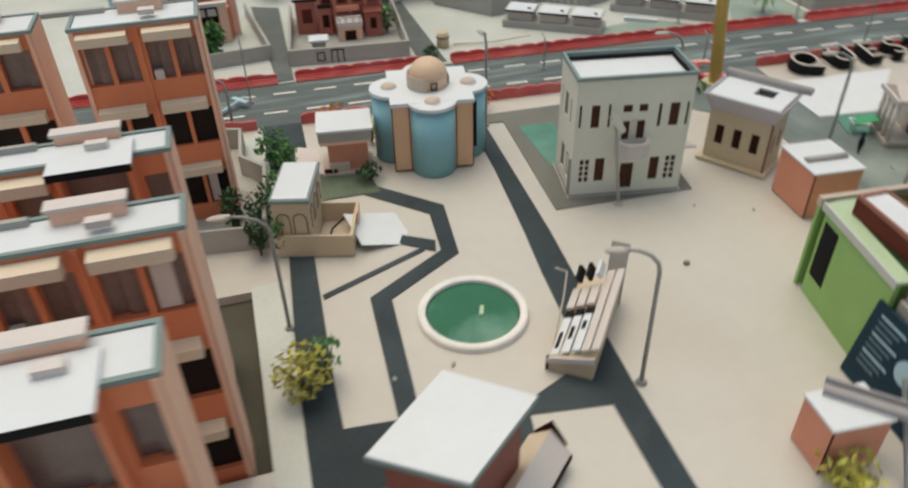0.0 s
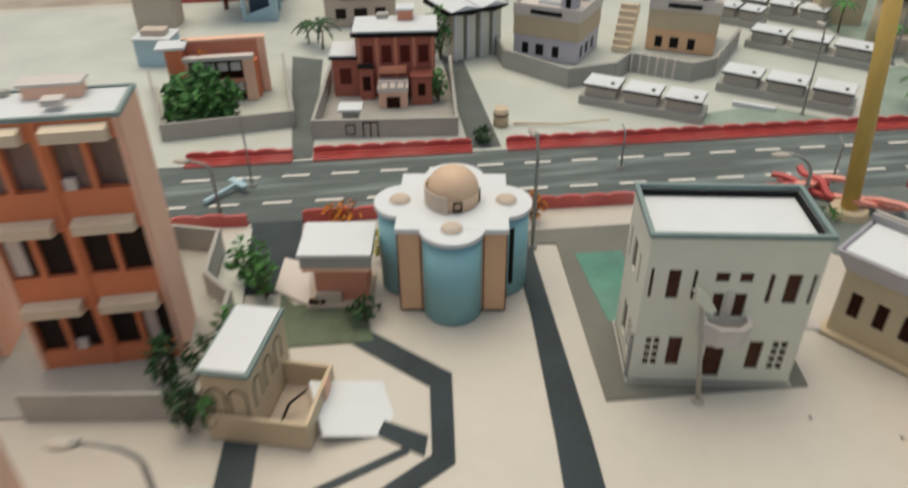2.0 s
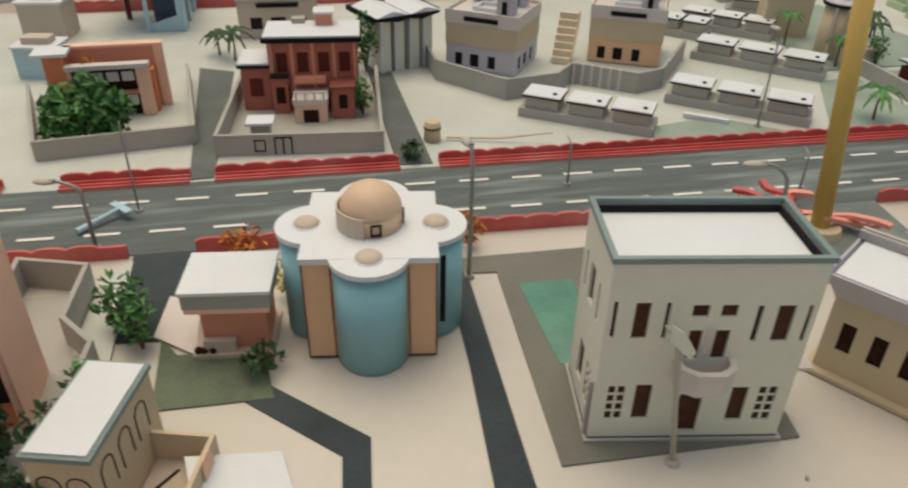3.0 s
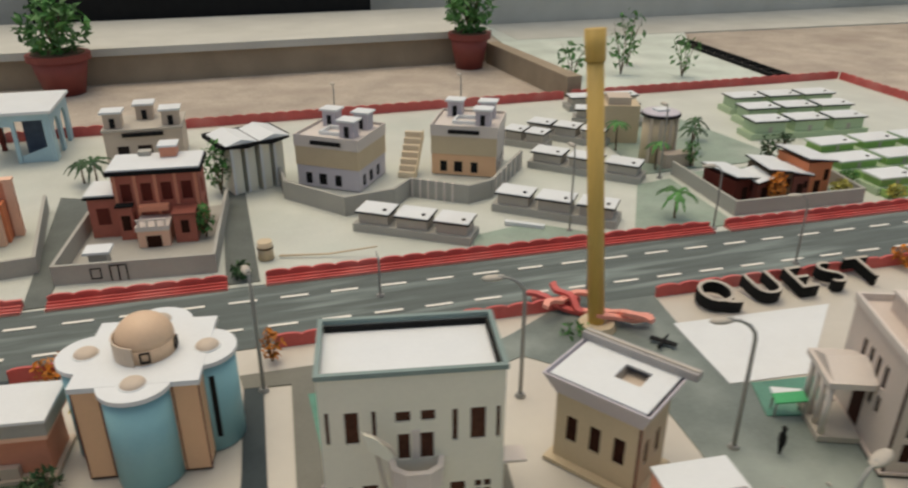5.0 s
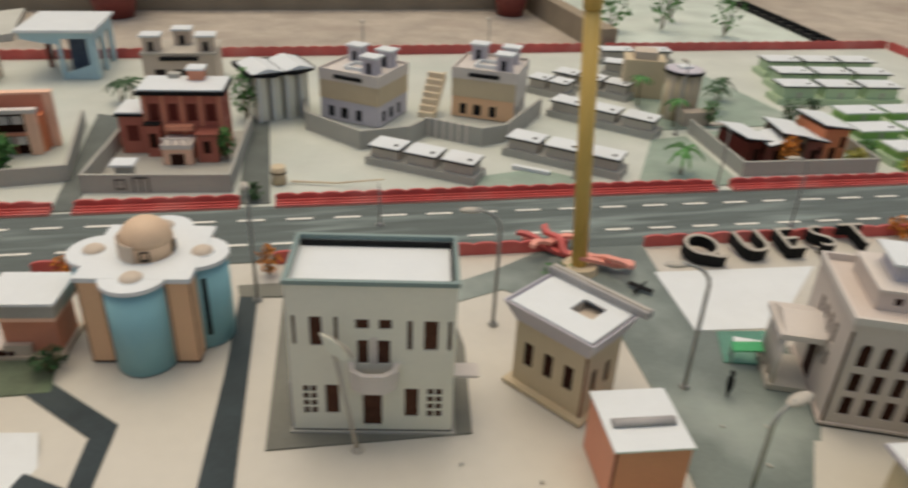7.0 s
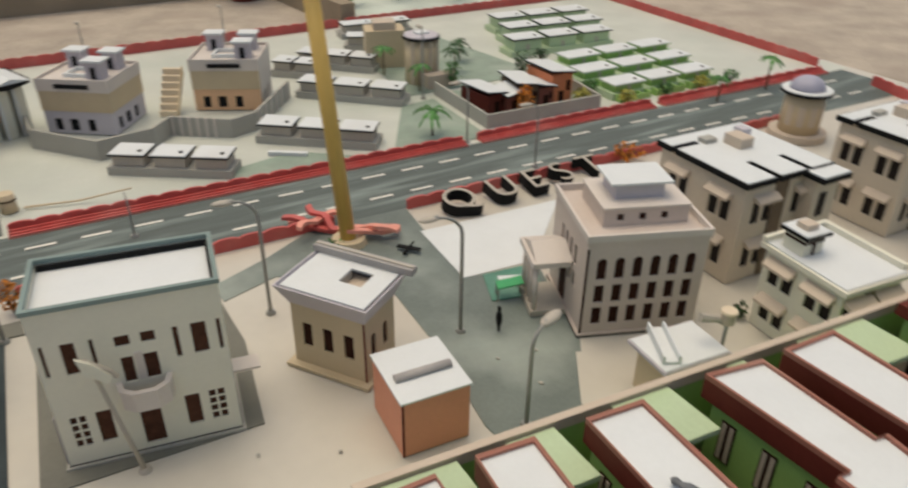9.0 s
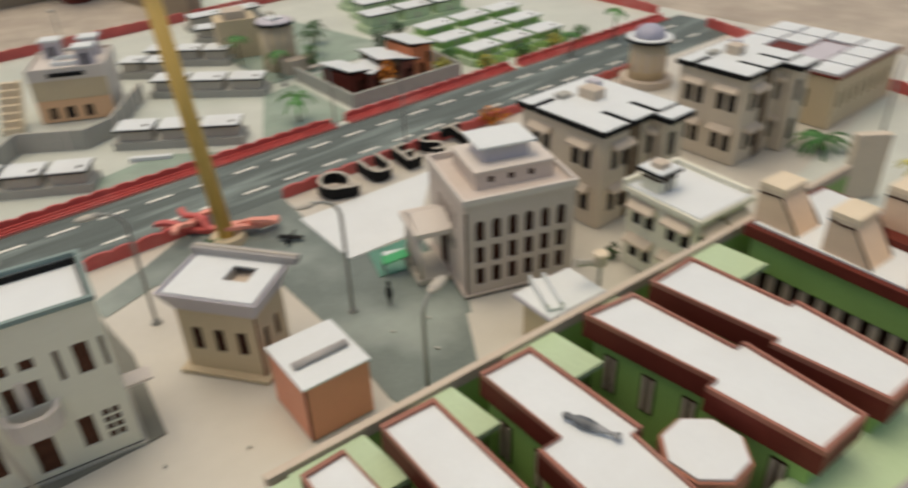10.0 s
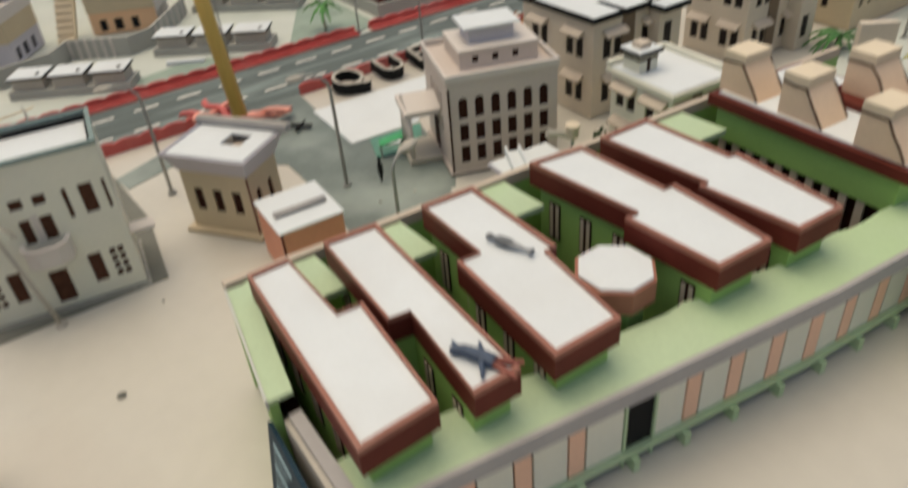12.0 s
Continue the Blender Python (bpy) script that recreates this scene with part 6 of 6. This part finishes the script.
    part("wall", slab(0.045, 0.04, 0.0, 0.058), GREYCARD, g)
    part("roof", slab(0.066, 0.056, 0.0582, 0.065), WHITE, g)
    bush(0.80, 2.34, 0.03, 0.10, LEAF, 31, "green bush beside the red house", 130, 0.010, dz=0.002)


red_house()


def garden_house():
    cw = thing("compound_wall", 0, 0, 0, 0, "grey card compound wall of the garden house", "wall")
    part("wall", strip_wall([(-0.09, 2.60), (0.018, 2.195), (0.373, 2.232), (0.322, 2.70)], 0.009, 0.0, 0.052), GREYCARD, cw)
    t = thing("arcade_house", 0.165, 2.49, 0.002, 1, "coral card house with white-sheeted front and taller rear slab", "house")
    # framed two-storey front
    part("front_pillar", box(B(), 0.060, 0.092, -0.052, -0.028, 0.0, 0.13), PALEPEACH, t, "broad peach pillar")
    part("front_pillar", box(B(), -0.105, -0.095, -0.052, -0.028, 0.0, 0.13), PALEPEACH, t)
    part("top_beam", box(B(), -0.108, 0.095, -0.054, -0.026, 0.1302, 0.142), PINKISH, t, "pale top beam")
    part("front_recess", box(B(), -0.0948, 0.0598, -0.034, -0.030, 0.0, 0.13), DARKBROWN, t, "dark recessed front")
    part("storey_band", box(B(), -0.0948, 0.0598, -0.048, -0.0342, 0.060, 0.068), SALMON, t)
    for f in range(2):
        for k in range(4):
            x = -0.088 + 0.0375 * k
            part("paper_sheet", box(B(), x, x + 0.029, -0.046, -0.044, 0.032 + 0.064 * f, 0.057 + 0.064 * f), PINKISH, t, "white paper sheet")
            part("sheet_post", box(B(), x - 0.0045, x - 0.002, -0.047, -0.0345, 0.0, 0.0598), SALMON, t)
    # taller slab behind with a passage between the two
    part("rear_slab", box(B(), -0.115, 0.125, 0.020, 0.046, 0.0, 0.166), SALMON, t, "coral rear slab")
    part("rear_cap", box(B(), -0.117, 0.128, 0.018, 0.048, 0.1662, 0.173), PALEPEACH, t)
    part("rear_frame", box(B(), 0.104, 0.128, 0.0165, 0.0198, 0.0, 0.166), PALEPEACH, t)
    part("link_floor", box(B(), -0.10, 0.09, -0.0258, 0.0162, 0.085, 0.092), SALMON, t)
    part("side_wall", box(B(), 0.092, 0.100, -0.0255, 0.016, 0.0, 0.115), ORANGE, t)
    part("tower", slab(0.05, 0.05, 0.0, 0.165, -0.135, -0.005), ORANGE, t)
    part("tower_roof", slab(0.085, 0.075, 0.1652, 0.173, -0.14, -0.005), WHITE, t)
    for k, (x, y, r) in enumerate(((0.07, 2.27, 0.055), (0.13, 2.29, 0.06), (0.05, 2.36, 0.05), (0.19, 2.27, 0.04), (0.12, 2.37, 0.05))):
        bush(x, y, r, 0.10 + 0.01 * k, LEAF, 40 + k, "dense green bush inside the compound wall", 170, 0.019)
    bush(0.11, 2.47, 0.03, 0.15, LEAFORANGE, 46, "orange plant beside the arcade house", 90, 0.010)


garden_house()


def blue_house():
    t = thing("blue_pavilion", 0.15, 3.375, 0.002, -2, "open pale blue card pavilion with a flat white roof", "house")
    w, d, h = 0.262, 0.31, 0.182
    side = panel(B(), side_matrix(w, d, "right"), d, h, 0.012, [(0.05, 0.13, 0.0, 0.15, "arch"), (0.17, 0.26, 0.0, 0.15, "arch")])
    part("side_wall", side, PALEBLUE, t, "pale blue wall with two open arches")
    part("front_beam", box(B(), -w / 2, w / 2 - 0.0125, -d / 2, -d / 2 + 0.012, 0.158, h), PALEBLUE, t)
    part("back_beam", box(B(), -w / 2, w / 2 - 0.0125, d / 2 - 0.012, d / 2, 0.158, h), PALEBLUE, t)
    for x, y in ((-0.002, -d / 2), (w / 2 - 0.026, -d / 2), (-w / 2, d / 2 - 0.012), (-0.002, d / 2 - 0.012)):
        part("leg", box(B(), x, x + 0.013, y, y + 0.012, 0.0, 0.1578), PALEBLUE, t)
    part("rear_leg", box(B(), -w / 2 + 0.03, -w / 2 + 0.046, 0.02, 0.036, 0.0, 0.1578), BROWNRED, t, "brown-red leg")
    # hanging card pieces under the front beam
    lean = pose(0, -d / 2 + 0.004, 0, 90, 0, 0)
    part("drape", prism(B(), [(-w / 2, 0.1578), (-0.003, 0.1578), (-0.003, 0.138), (-w / 2 + 0.09, 0.14)], -0.002, 0.002, lean), PALEBLUE, t)
    part("drape", prism(B(), [(0.012, 0.0), (0.104, 0.0), (0.104, 0.055), (0.012, 0.025)], -0.006, -0.002, lean), PALEBLUE, t)
    part("inner_screen", box(B(), 0.012, w / 2 - 0.014, -0.06, -0.056, 0.0, 0.1575), INDIGO, t, "dark blue inner screen")
    part("roof", slab(0.285, 0.335, h + 0.0002, h + 0.011), WHITE, t, "white flat roof")


blue_house()
t = thing("box_hut", -0.10, 2.83, 0.002, -10, "pale blue box hut with a small stall on top", "hut")
part("body", slab(0.12, 0.10, -0.001, 0.09), PALEBLUE, t)
part("roof", slab(0.13, 0.11, 0.0902, 0.096), WHITE, t)
part("stall", slab(0.08, 0.05, 0.0962, 0.115), BEIGE, t)


def chateau():
    t = thing("turret_house", 0.60, 3.19, 0.002, -2, "beige card house with three white-capped turrets", "house")
    w, d, h = 0.27, 0.2, 0.125
    shell(t, w, d, h, BEIGE, {"front": [(0.04, 0.08, 0.03, 0.07), (0.11, 0.16, 0.0, 0.07), (0.19, 0.23, 0.03, 0.07)]}, pane=DARKGLASS)
    part("band", slab(0.14, 0.008, 0.105, 0.118, 0.0, -d / 2 - 0.005), BLACK, t)
    part("roof", slab(w + 0.01, d + 0.01, h, h + 0.008), GREYBEIGE, t)
    for x, y in ((-0.10, -0.05), (0.0, 0.05), (0.10, -0.05)):
        part("turret", slab(0.06, 0.06, h + 0.008, h + 0.062, x, y), BEIGE, t)
        part("turret_cap", slab(0.076, 0.076, h + 0.0622, h + 0.07, x, y), WHITE, t, "white cap")
        part("turret_door", slab(0.018, 0.002, h + 0.01, h + 0.045, x, y - 0.0312), BLACK, t)


chateau()


def grey_house():
    t = thing("grey_pavilion", 0.955, 2.76, 0.002, 20, "grey-green card pavilion with folded white roof", "house")
    for k, x in enumerate((-0.075, -0.025, 0.025, 0.075)):
        part("fin_wall", slab(0.036, 0.15, -0.001, 0.16, x, 0.005 * (k % 2)), GREYGREEN, t)
        part("fin_edge", slab(0.007, 0.006, 0.0, 0.1595, x - 0.0145, -0.0785 + 0.005 * (k % 2)), WHITE, t)
    part("core", slab(0.16, 0.10, 0.0, 0.155, 0, 0.02), TEALGREY, t)
    part("eave", prism(B(), [(-0.12, -0.07), (-0.04, -0.105), (0.0, -0.085), (0.04, -0.105), (0.12, -0.07), (0.12, 0.1), (-0.12, 0.1)], 0.1602, 0.175), BLACK, t, "black roof edge")
    for s in (-1, 1):
        part("roof_fold", prism(B(), [(-0.055, 0.0), (0.055, 0.0), (0.0, 0.015)], -0.08, 0.095, pose(s * 0.057, 0, 0.1752, 90, 0, 0) @ pose(0, 0, 0)), WHITE, t, "folded white roof")


grey_house()
bush(0.85, 2.69, 0.05, 0.18, LEAF, 51, "tall green plant beside the grey pavilion", 190, 0.013)
palm(0.45, 2.86, 0.09, LEAFDARK, 52, 9, 0.075)
palm(0.40, 2.93, 0.07, LEAFDARK, 53, 9, 0.06)


def twin_house(x, y, rz, orange):
    t = thing("banded_house", x, y, 0.0045, rz, "card house in tan and lilac bands with white-capped turrets", "house", "banded houses")
    w, d = 0.23, 0.215
    hf = [(0.03, 0.055, 0.01, 0.05), (0.08, 0.11, 0.01, 0.05), (0.14, 0.165, 0.01, 0.05)]
    shell(t, w, d, 0.075, LILAC, {"front": hf, "right": hf, "left": hf}, pane=BLACK, walls={"front": PEACH, "right": PINKISH} if orange else {})
    shell(t, w + 0.004, d + 0.004, 0.065, TAN, {}, z=0.0752, walls={"right": PINKISH} if orange else {})
    shell(t, w + 0.008, d + 0.008, 0.04, PINKISH, {}, z=0.1404)
    part("balcony_slot", box(B(), -0.055, 0.055, -d / 2 - 0.0085, -d / 2 - 0.0042, 0.152, 0.165), BLACK, t)
    part("roof", slab(w - 0.004, d - 0.004, 0.166, 0.171), PINKISH, t)
    part("roof_edge", parapet(B(), 0.10, 0.08, 0.1712, 0.183, 0.008, 0, -0.02), WHITE, t)
    for a, b in ((-0.06, 0.06), (0.06, 0.06), (0.06, -0.05)):
        part("turret", slab(0.052, 0.045, 0.1712, 0.225, a, b), LILAC, t)
        part("turret_cap", slab(0.068, 0.06, 0.2252, 0.232, a, b), WHITE, t, "white cap")
        part("turret_door", slab(0.016, 0.002, 0.173, 0.21, a, b - 0.0237), BLACK, t)


twin_house(1.262, 2.715, -36, False)
twin_house(1.725, 2.715, -28, True)
cw = thing("compound_wall", 0, 0, 0, 0, "grey-green card wall bent round the banded houses", "wall")
part("wall", strip_wall([(1.05, 2.72), (1.052, 2.585), (1.215, 2.385), (1.375, 2.412), (1.447, 2.49), (1.61, 2.37), (1.70, 2.40), (1.905, 2.655)], 0.009, 0.0, 0.064), GREYCARD, cw)
for k in range(6):
    part("wall_post", slab(0.006, 0.006, 0.0, 0.067, 1.452 + 0.0226 * k, 2.480 - 0.0167 * k), PINKISH, cw)
    part("wall_post", slab(0.006, 0.006, 0.0, 0.067, 1.72 + 0.033 * k, 2.414 + 0.041 * k), PINKISH, cw)
st = thing("outdoor_stair", 1.50, 2.70, 0.002, -30, "beige card stair between the banded houses", "stair")
for k in range(7):
    part("step", box(B(), -0.03, 0.03, -0.05 + 0.016 * k, -0.034 + 0.016 * k, 0.02 * k, 0.02 * k + 0.0198), AWNING, st)
part("string", prism(B(), [(-0.05, -0.002), (0.062, 0.118), (0.062, 0.145), (-0.05, 0.025)], 0.0302, 0.036, pose(0, 0, 0, 90, 0, 90)), TAN, st)


def row_houses(ax, ay, bx, by, n, depth, wall, plinth, label, group, h=0.058):
    L = math.hypot(bx - ax, by - ay)
    rz = math.degrees(math.atan2(by - ay, bx - ax))
    t = thing("row_house", ax, ay, 0.0, rz, label, "row houses", group)
    part("plinth", box(B(), 0, L, 0, depth, 0.0, 0.026), plinth, t)
    u = L / n
    for k in range(n):
        c = u * (k + 0.5)
        ub = part("unit", box(B(), c - u * 0.38, c + u * 0.38, 0.012, depth - 0.006, 0.0262, h), wall, t)
        part("unit_edge", box(B(), c - u * 0.44, c + u * 0.44, 0.004, depth, h + 0.0002, h + 0.0045), BLACK if wall is not LEAFGREEN else MINT, ub)
        part("unit_roof", box(B(), c - u * 0.43, c + u * 0.43, 0.005, depth - 0.001, h + 0.0047, h + 0.008), WHITE, ub, "white roof sheet")
        part("roof_vent", cyl(B(), c + u * 0.25, depth * 0.35, 0.006, 0.006, h + 0.0082, h + 0.0115, 8), BLACK, ub)
        if wall is LEAFGREEN:
            yd = B()
            box(yd, c - u * 0.42, c + u * 0.42, -0.032, -0.029, 0.0, 0.024)
            for e in (-0.42, -0.14, 0.14, 0.38):
                box(yd, c + u * e, c + u * (e + 0.04), -0.0288, -0.0002, 0.0, 0.026)
            part("yard_wall", yd, LEAFGREEN, ub, "bright green card yard wall")
        part("unit_door", box(B(), c - 0.008, c + 0.008, 0.0108, 0.0119, 0.0262, 0.05), GREYBEIGE, ub)
    return t


for a in ((1.215, 2.262, 1.515, 2.058), (1.66, 2.288, 1.965, 2.042), (1.925, 2.64, 2.225, 2.355), (2.06, 3.0, 2.30, 2.76)):
    row_houses(*a, 3, 0.092, GREYBEIGE, GREYCARD, "row of small beige card houses with white roofs", "beige house rows")
for a in ((1.93, 2.93, 2.06, 2.80), (2.40, 3.30, 2.75, 3.26), (2.33, 3.12, 2.60, 2.98)):
    row_houses(*a, 2, 0.09, GREYBEIGE, GREYCARD, "row of small beige card houses with white roofs", "beige house rows")
for a in ((2.93, 2.04, 3.45, 2.02), (2.93, 2.22, 3.52, 2.20), (3.0, 2.40, 3.58, 2.38)):
    row_houses(*a, 3, 0.10, LEAFGREEN, MINT, "row of small green card houses with pale roofs", "green house rows", 0.05)
for a in ((2.92, 2.68, 3.45, 2.62), (3.02, 2.86, 3.55, 2.80), (3.08, 3.04, 3.62, 2.99)):
    row_houses(*a, 3, 0.11, MINT, MINT, "row of pale green card houses with white roofs", "green house rows", 0.07)
sb = B()
box(sb, 0, 0.12, 0, 0.016, 0, 0.012)
solid("kerb_slab", sb, WHITE, "loose white card strip", "card strip").matrix_world = pose(1.66, 2.17, 0.003, 0, 0, -35)

t = thing("round_tower", 2.425, 2.585, 0.0045, 0, "round tan card tower with a dark rim", "tower")
part("shaft", cyl(B(), 0, 0, 0.064, 0.062, -0.001, 0.17, 28), TAN, t, smooth=True)
part("rim", cyl(B(), 0, 0, 0.073, 0.071, 0.17, 0.179, 28), BLACK, t)
for k in range(5):
    part("rib", box(B(), 0.0625, 0.0675, -0.006, 0.006, 0.0, 0.1695, Matrix.Rotation(-2.6 + 0.55 * k, 4, "Z")), BEIGE, t)
part("roof", cyl(B(), 0, 0, 0.068, 0.066, 0.1792, 0.183, 28), LILAC, t)
part("roof_pad", slab(0.05, 0.04, 0.1832, 0.19, 0.005, 0.01), WHITE, t)
part("annex", slab(0.12, 0.05, 0.0, 0.05, 0.03, -0.088), BEIGE, t)
t = thing("tan_block", 2.40, 2.86, 0.0045, -20, "tan stepped card block behind the tower", "building")
part("body", slab(0.16, 0.12, -0.001, 0.15), TAN, t)
part("upper", slab(0.09, 0.09, 0.1502, 0.18), BEIGE, t)


def orange_house():
    cw = thing("compound_wall", 0, 0, 0, 0, "grey card wall round the orange house", "wall")
    part("wall", strip_wall([(2.395, 2.42), (2.375, 2.035), (2.84, 2.012), (2.90, 2.40)], 0.009, 0.0, 0.05), GREYCARD, cw)
    part("yard_floor", prism(B(), [(2.384, 2.045), (2.83, 2.022), (2.89, 2.40), (2.40, 2.42)], 0.0, 0.004), DULLGREEN, cw)
    t = thing("orange_house", 2.62, 2.175, 0.0045, -3, "brown and orange card house with pitched white roofs", "house")
    for x, y, w, d, h, rz, tip, paint in ((-0.155, 0.02, 0.085, 0.15, 0.070, 10, 9, BROWNRED), (-0.085, -0.02, 0.06, 0.10, 0.062, 6, -10, DARKRED), (-0.01, 0.01, 0.085, 0.14, 0.085, -6, 7, BARKCARD),
                                          (0.055, -0.015, 0.06, 0.11, 0.072, -2, 11, DARKRED), (0.125, 0.02, 0.095, 0.15, 0.108, 3, 8, ORANGE)):
        m = pose(x, y, 0, 0, 0, rz)
        part("wall", box(B(), -w / 2, w / 2, -d / 2, d / 2, 0.0, h, m), paint, t)
        r = m @ pose(0, 0, h + 0.0095, 0, tip, 0)
        part("roof_edge", box(B(), -w / 2 - 0.010, w / 2 + 0.010, -d / 2 - 0.012, d / 2 + 0.008, -0.004, 0.0, r), BLACK, t, "black roof edge")
        part("roof_sheet", box(B(), -w / 2 - 0.009, w / 2 + 0.009, -d / 2 - 0.011, d / 2 + 0.007, 0.0002, 0.0035, r), WHITE, t, "white sloping roof")
        part("door", box(B(), -0.012, 0.010, -d / 2 - 0.0014, -d / 2 - 0.0002, 0.0, 0.045, m), DARKBROWN, t)
        part("window", box(B(), w * 0.22, w * 0.40, -d / 2 - 0.0014, -d / 2 - 0.0002, h * 0.4, h * 0.75, m), DARKBROWN, t)
    bush(2.56, 2.08, 0.036, 0.11, LEAFORANGE, 61, "orange round bush before the orange house", 190, 0.010)
    bush(2.80, 2.06, 0.035, 0.06, LEAFYELLOW, 62, "yellow-green bush before the orange house", 120, 0.010)


orange_house()
palm(2.18, 2.065, 0.085, LEAF, 63, 10, 0.065)
palm(2.36, 2.48, 0.10, LEAF, 64, 10, 0.05)
palm(2.33, 2.72, 0.11, LEAF, 65, 10, 0.05)
palm(2.60, 2.62, 0.09, LEAFDARK, 66, 9, 0.06)
palm(2.70, 2.75, 0.08, LEAFDARK, 67, 9, 0.06)
bar = thing("barrel", 0.955, 2.148, 0.0045, 0, "small tan barrel beside the lane", "barrel")
part("body", cyl(B(), 0, 0, 0.022, 0.020, -0.001, 0.05, 16), TAN, bar, smooth=True)
part("hoop", cyl(B(), 0, 0, 0.0225, 0.0222, 0.030, 0.035, 16), BARK, bar)
stk = tube(B(), [(0.99, 2.142, 0.008), (1.12, 2.108, 0.011), (1.25, 2.074, 0.031)], 0.0035, 0.0022, 6)
solid("stick", stk, TAN, "thin tan stick lying by the barrel against the kerb", "stick")
bush(0.885, 2.045, 0.03, 0.045, LEAFDARK, 68, "dark green bush at the lane mouth", 90, 0.010)

# lamps along the main road
street_lamp(0.22, 1.765, 0.145, 168, arm=0.05)
street_lamp(0.281, 1.90, 0.2, 90, arm=0.008, head=False, r=0.0025)
for x, y, f in ((2.25, 1.965, 170), (2.325, 1.70, 170), (1.21, 1.85, 90), (1.70, 1.70, 80)):
    street_lamp(x, y, 0.11 if x < 2 else 0.2, f, arm=0.03, head=x > 2, r=0.003, label="thin grey lamp post by the main road")
for x, y in ((1.83, 2.075), (2.33, 2.40), (1.29, 3.02), (1.80, 3.05)):
    street_lamp(x, y, 0.26, 90, arm=0.01, r=0.003, label="thin lamp post among the row houses")


def pot(x, y, r, h, seed, z):
    t = thing("flower_pot", x, y, z, 0, "dark red flower pot with a leafy plant", "flower pot", "flower pots")
    part("pot", cyl(B(), 0, 0, r * 0.68, r, 0, h, 24), TERRACOTTA, t, smooth=True)
    part("pot_rim", cyl(B(), 0, 0, r * 1.08, r * 1.08, h * 0.86, h + 0.004, 24), TERRACOTTA, t)
    part("potting_soil", cyl(B(), 0, 0, r * 0.9, r * 0.9, h + 0.004, h + 0.008, 20), BARK, t)
    lf = B()
    leaf_cloud(lf, 0, 0, h + 0.13, r * 1.25, r * 1.25, 0.14, 420, 0.03, random.Random(seed))
    part("foliage", lf, LEAF, t, fix=False)
    stx = B()
    for k in range(6):
        a = k * 1.05
        tube(stx, [(0, 0, h), (r * 0.5 * math.cos(a), r * 0.5 * math.sin(a), h + 0.2)], 0.005, 0.002, 5)
    part("stem", stx, BARK, t)


pot(2.30, 4.46, 0.115, 0.2, 71, -0.022)
pot(0.12, 4.46, 0.14, 0.2, 72, -0.022)
for k, (x, y, h) in enumerate(((3.05, 4.0, 0.30), (3.2, 4.2, 0.35), (3.35, 3.85, 0.25), (2.75, 4.0, 0.2))):
    bush(x, y, 0.09, h, LEAF, 80 + k, "thin seedling growing beside the bed", 60, 0.022, name="seedling", dz=-0.018)

t = thing("beige_hut", -0.17, 3.24, 0.002, -8, "beige card hut with a white roof", "hut")
part("body", slab(0.14, 0.13, -0.001, 0.12), BEIGE, t)
part("roof", slab(0.155, 0.145, 0.1202, 0.128), WHITE, t)
part("upper_room", slab(0.07, 0.06, 0.1282, 0.165), PINKISH, t)
for a in ((3.18, 0.29, 3.45, 0.27), (3.55, 0.24, 3.85, 0.22)):
    row_houses(*a, 2, 0.10, BEIGE, GREYCARD, "row of small beige card houses with white roofs", "beige house rows", 0.09)

for k, (x, y, m) in enumerate(((2.97, 2.005, LEAFYELLOW), (3.16, 1.998, LEAF), (3.34, 1.99, LEAFYELLOW), (3.5, 1.985, LEAF), (2.93, 2.16, LEAF), (3.02, 2.60, LEAFDARK))):
    bush(x, y, 0.035, 0.045, m, 90 + k, "low green and yellow plants before the green house rows", 100, 0.009)
bush(2.50, 2.47, 0.035, 0.10, LEAF, 97, "green plant beside the round tower", 110, 0.010)
bush(2.78, 2.40, 0.04, 0.12, LEAFDARK, 98, "dark green plant behind the orange house", 110, 0.011)
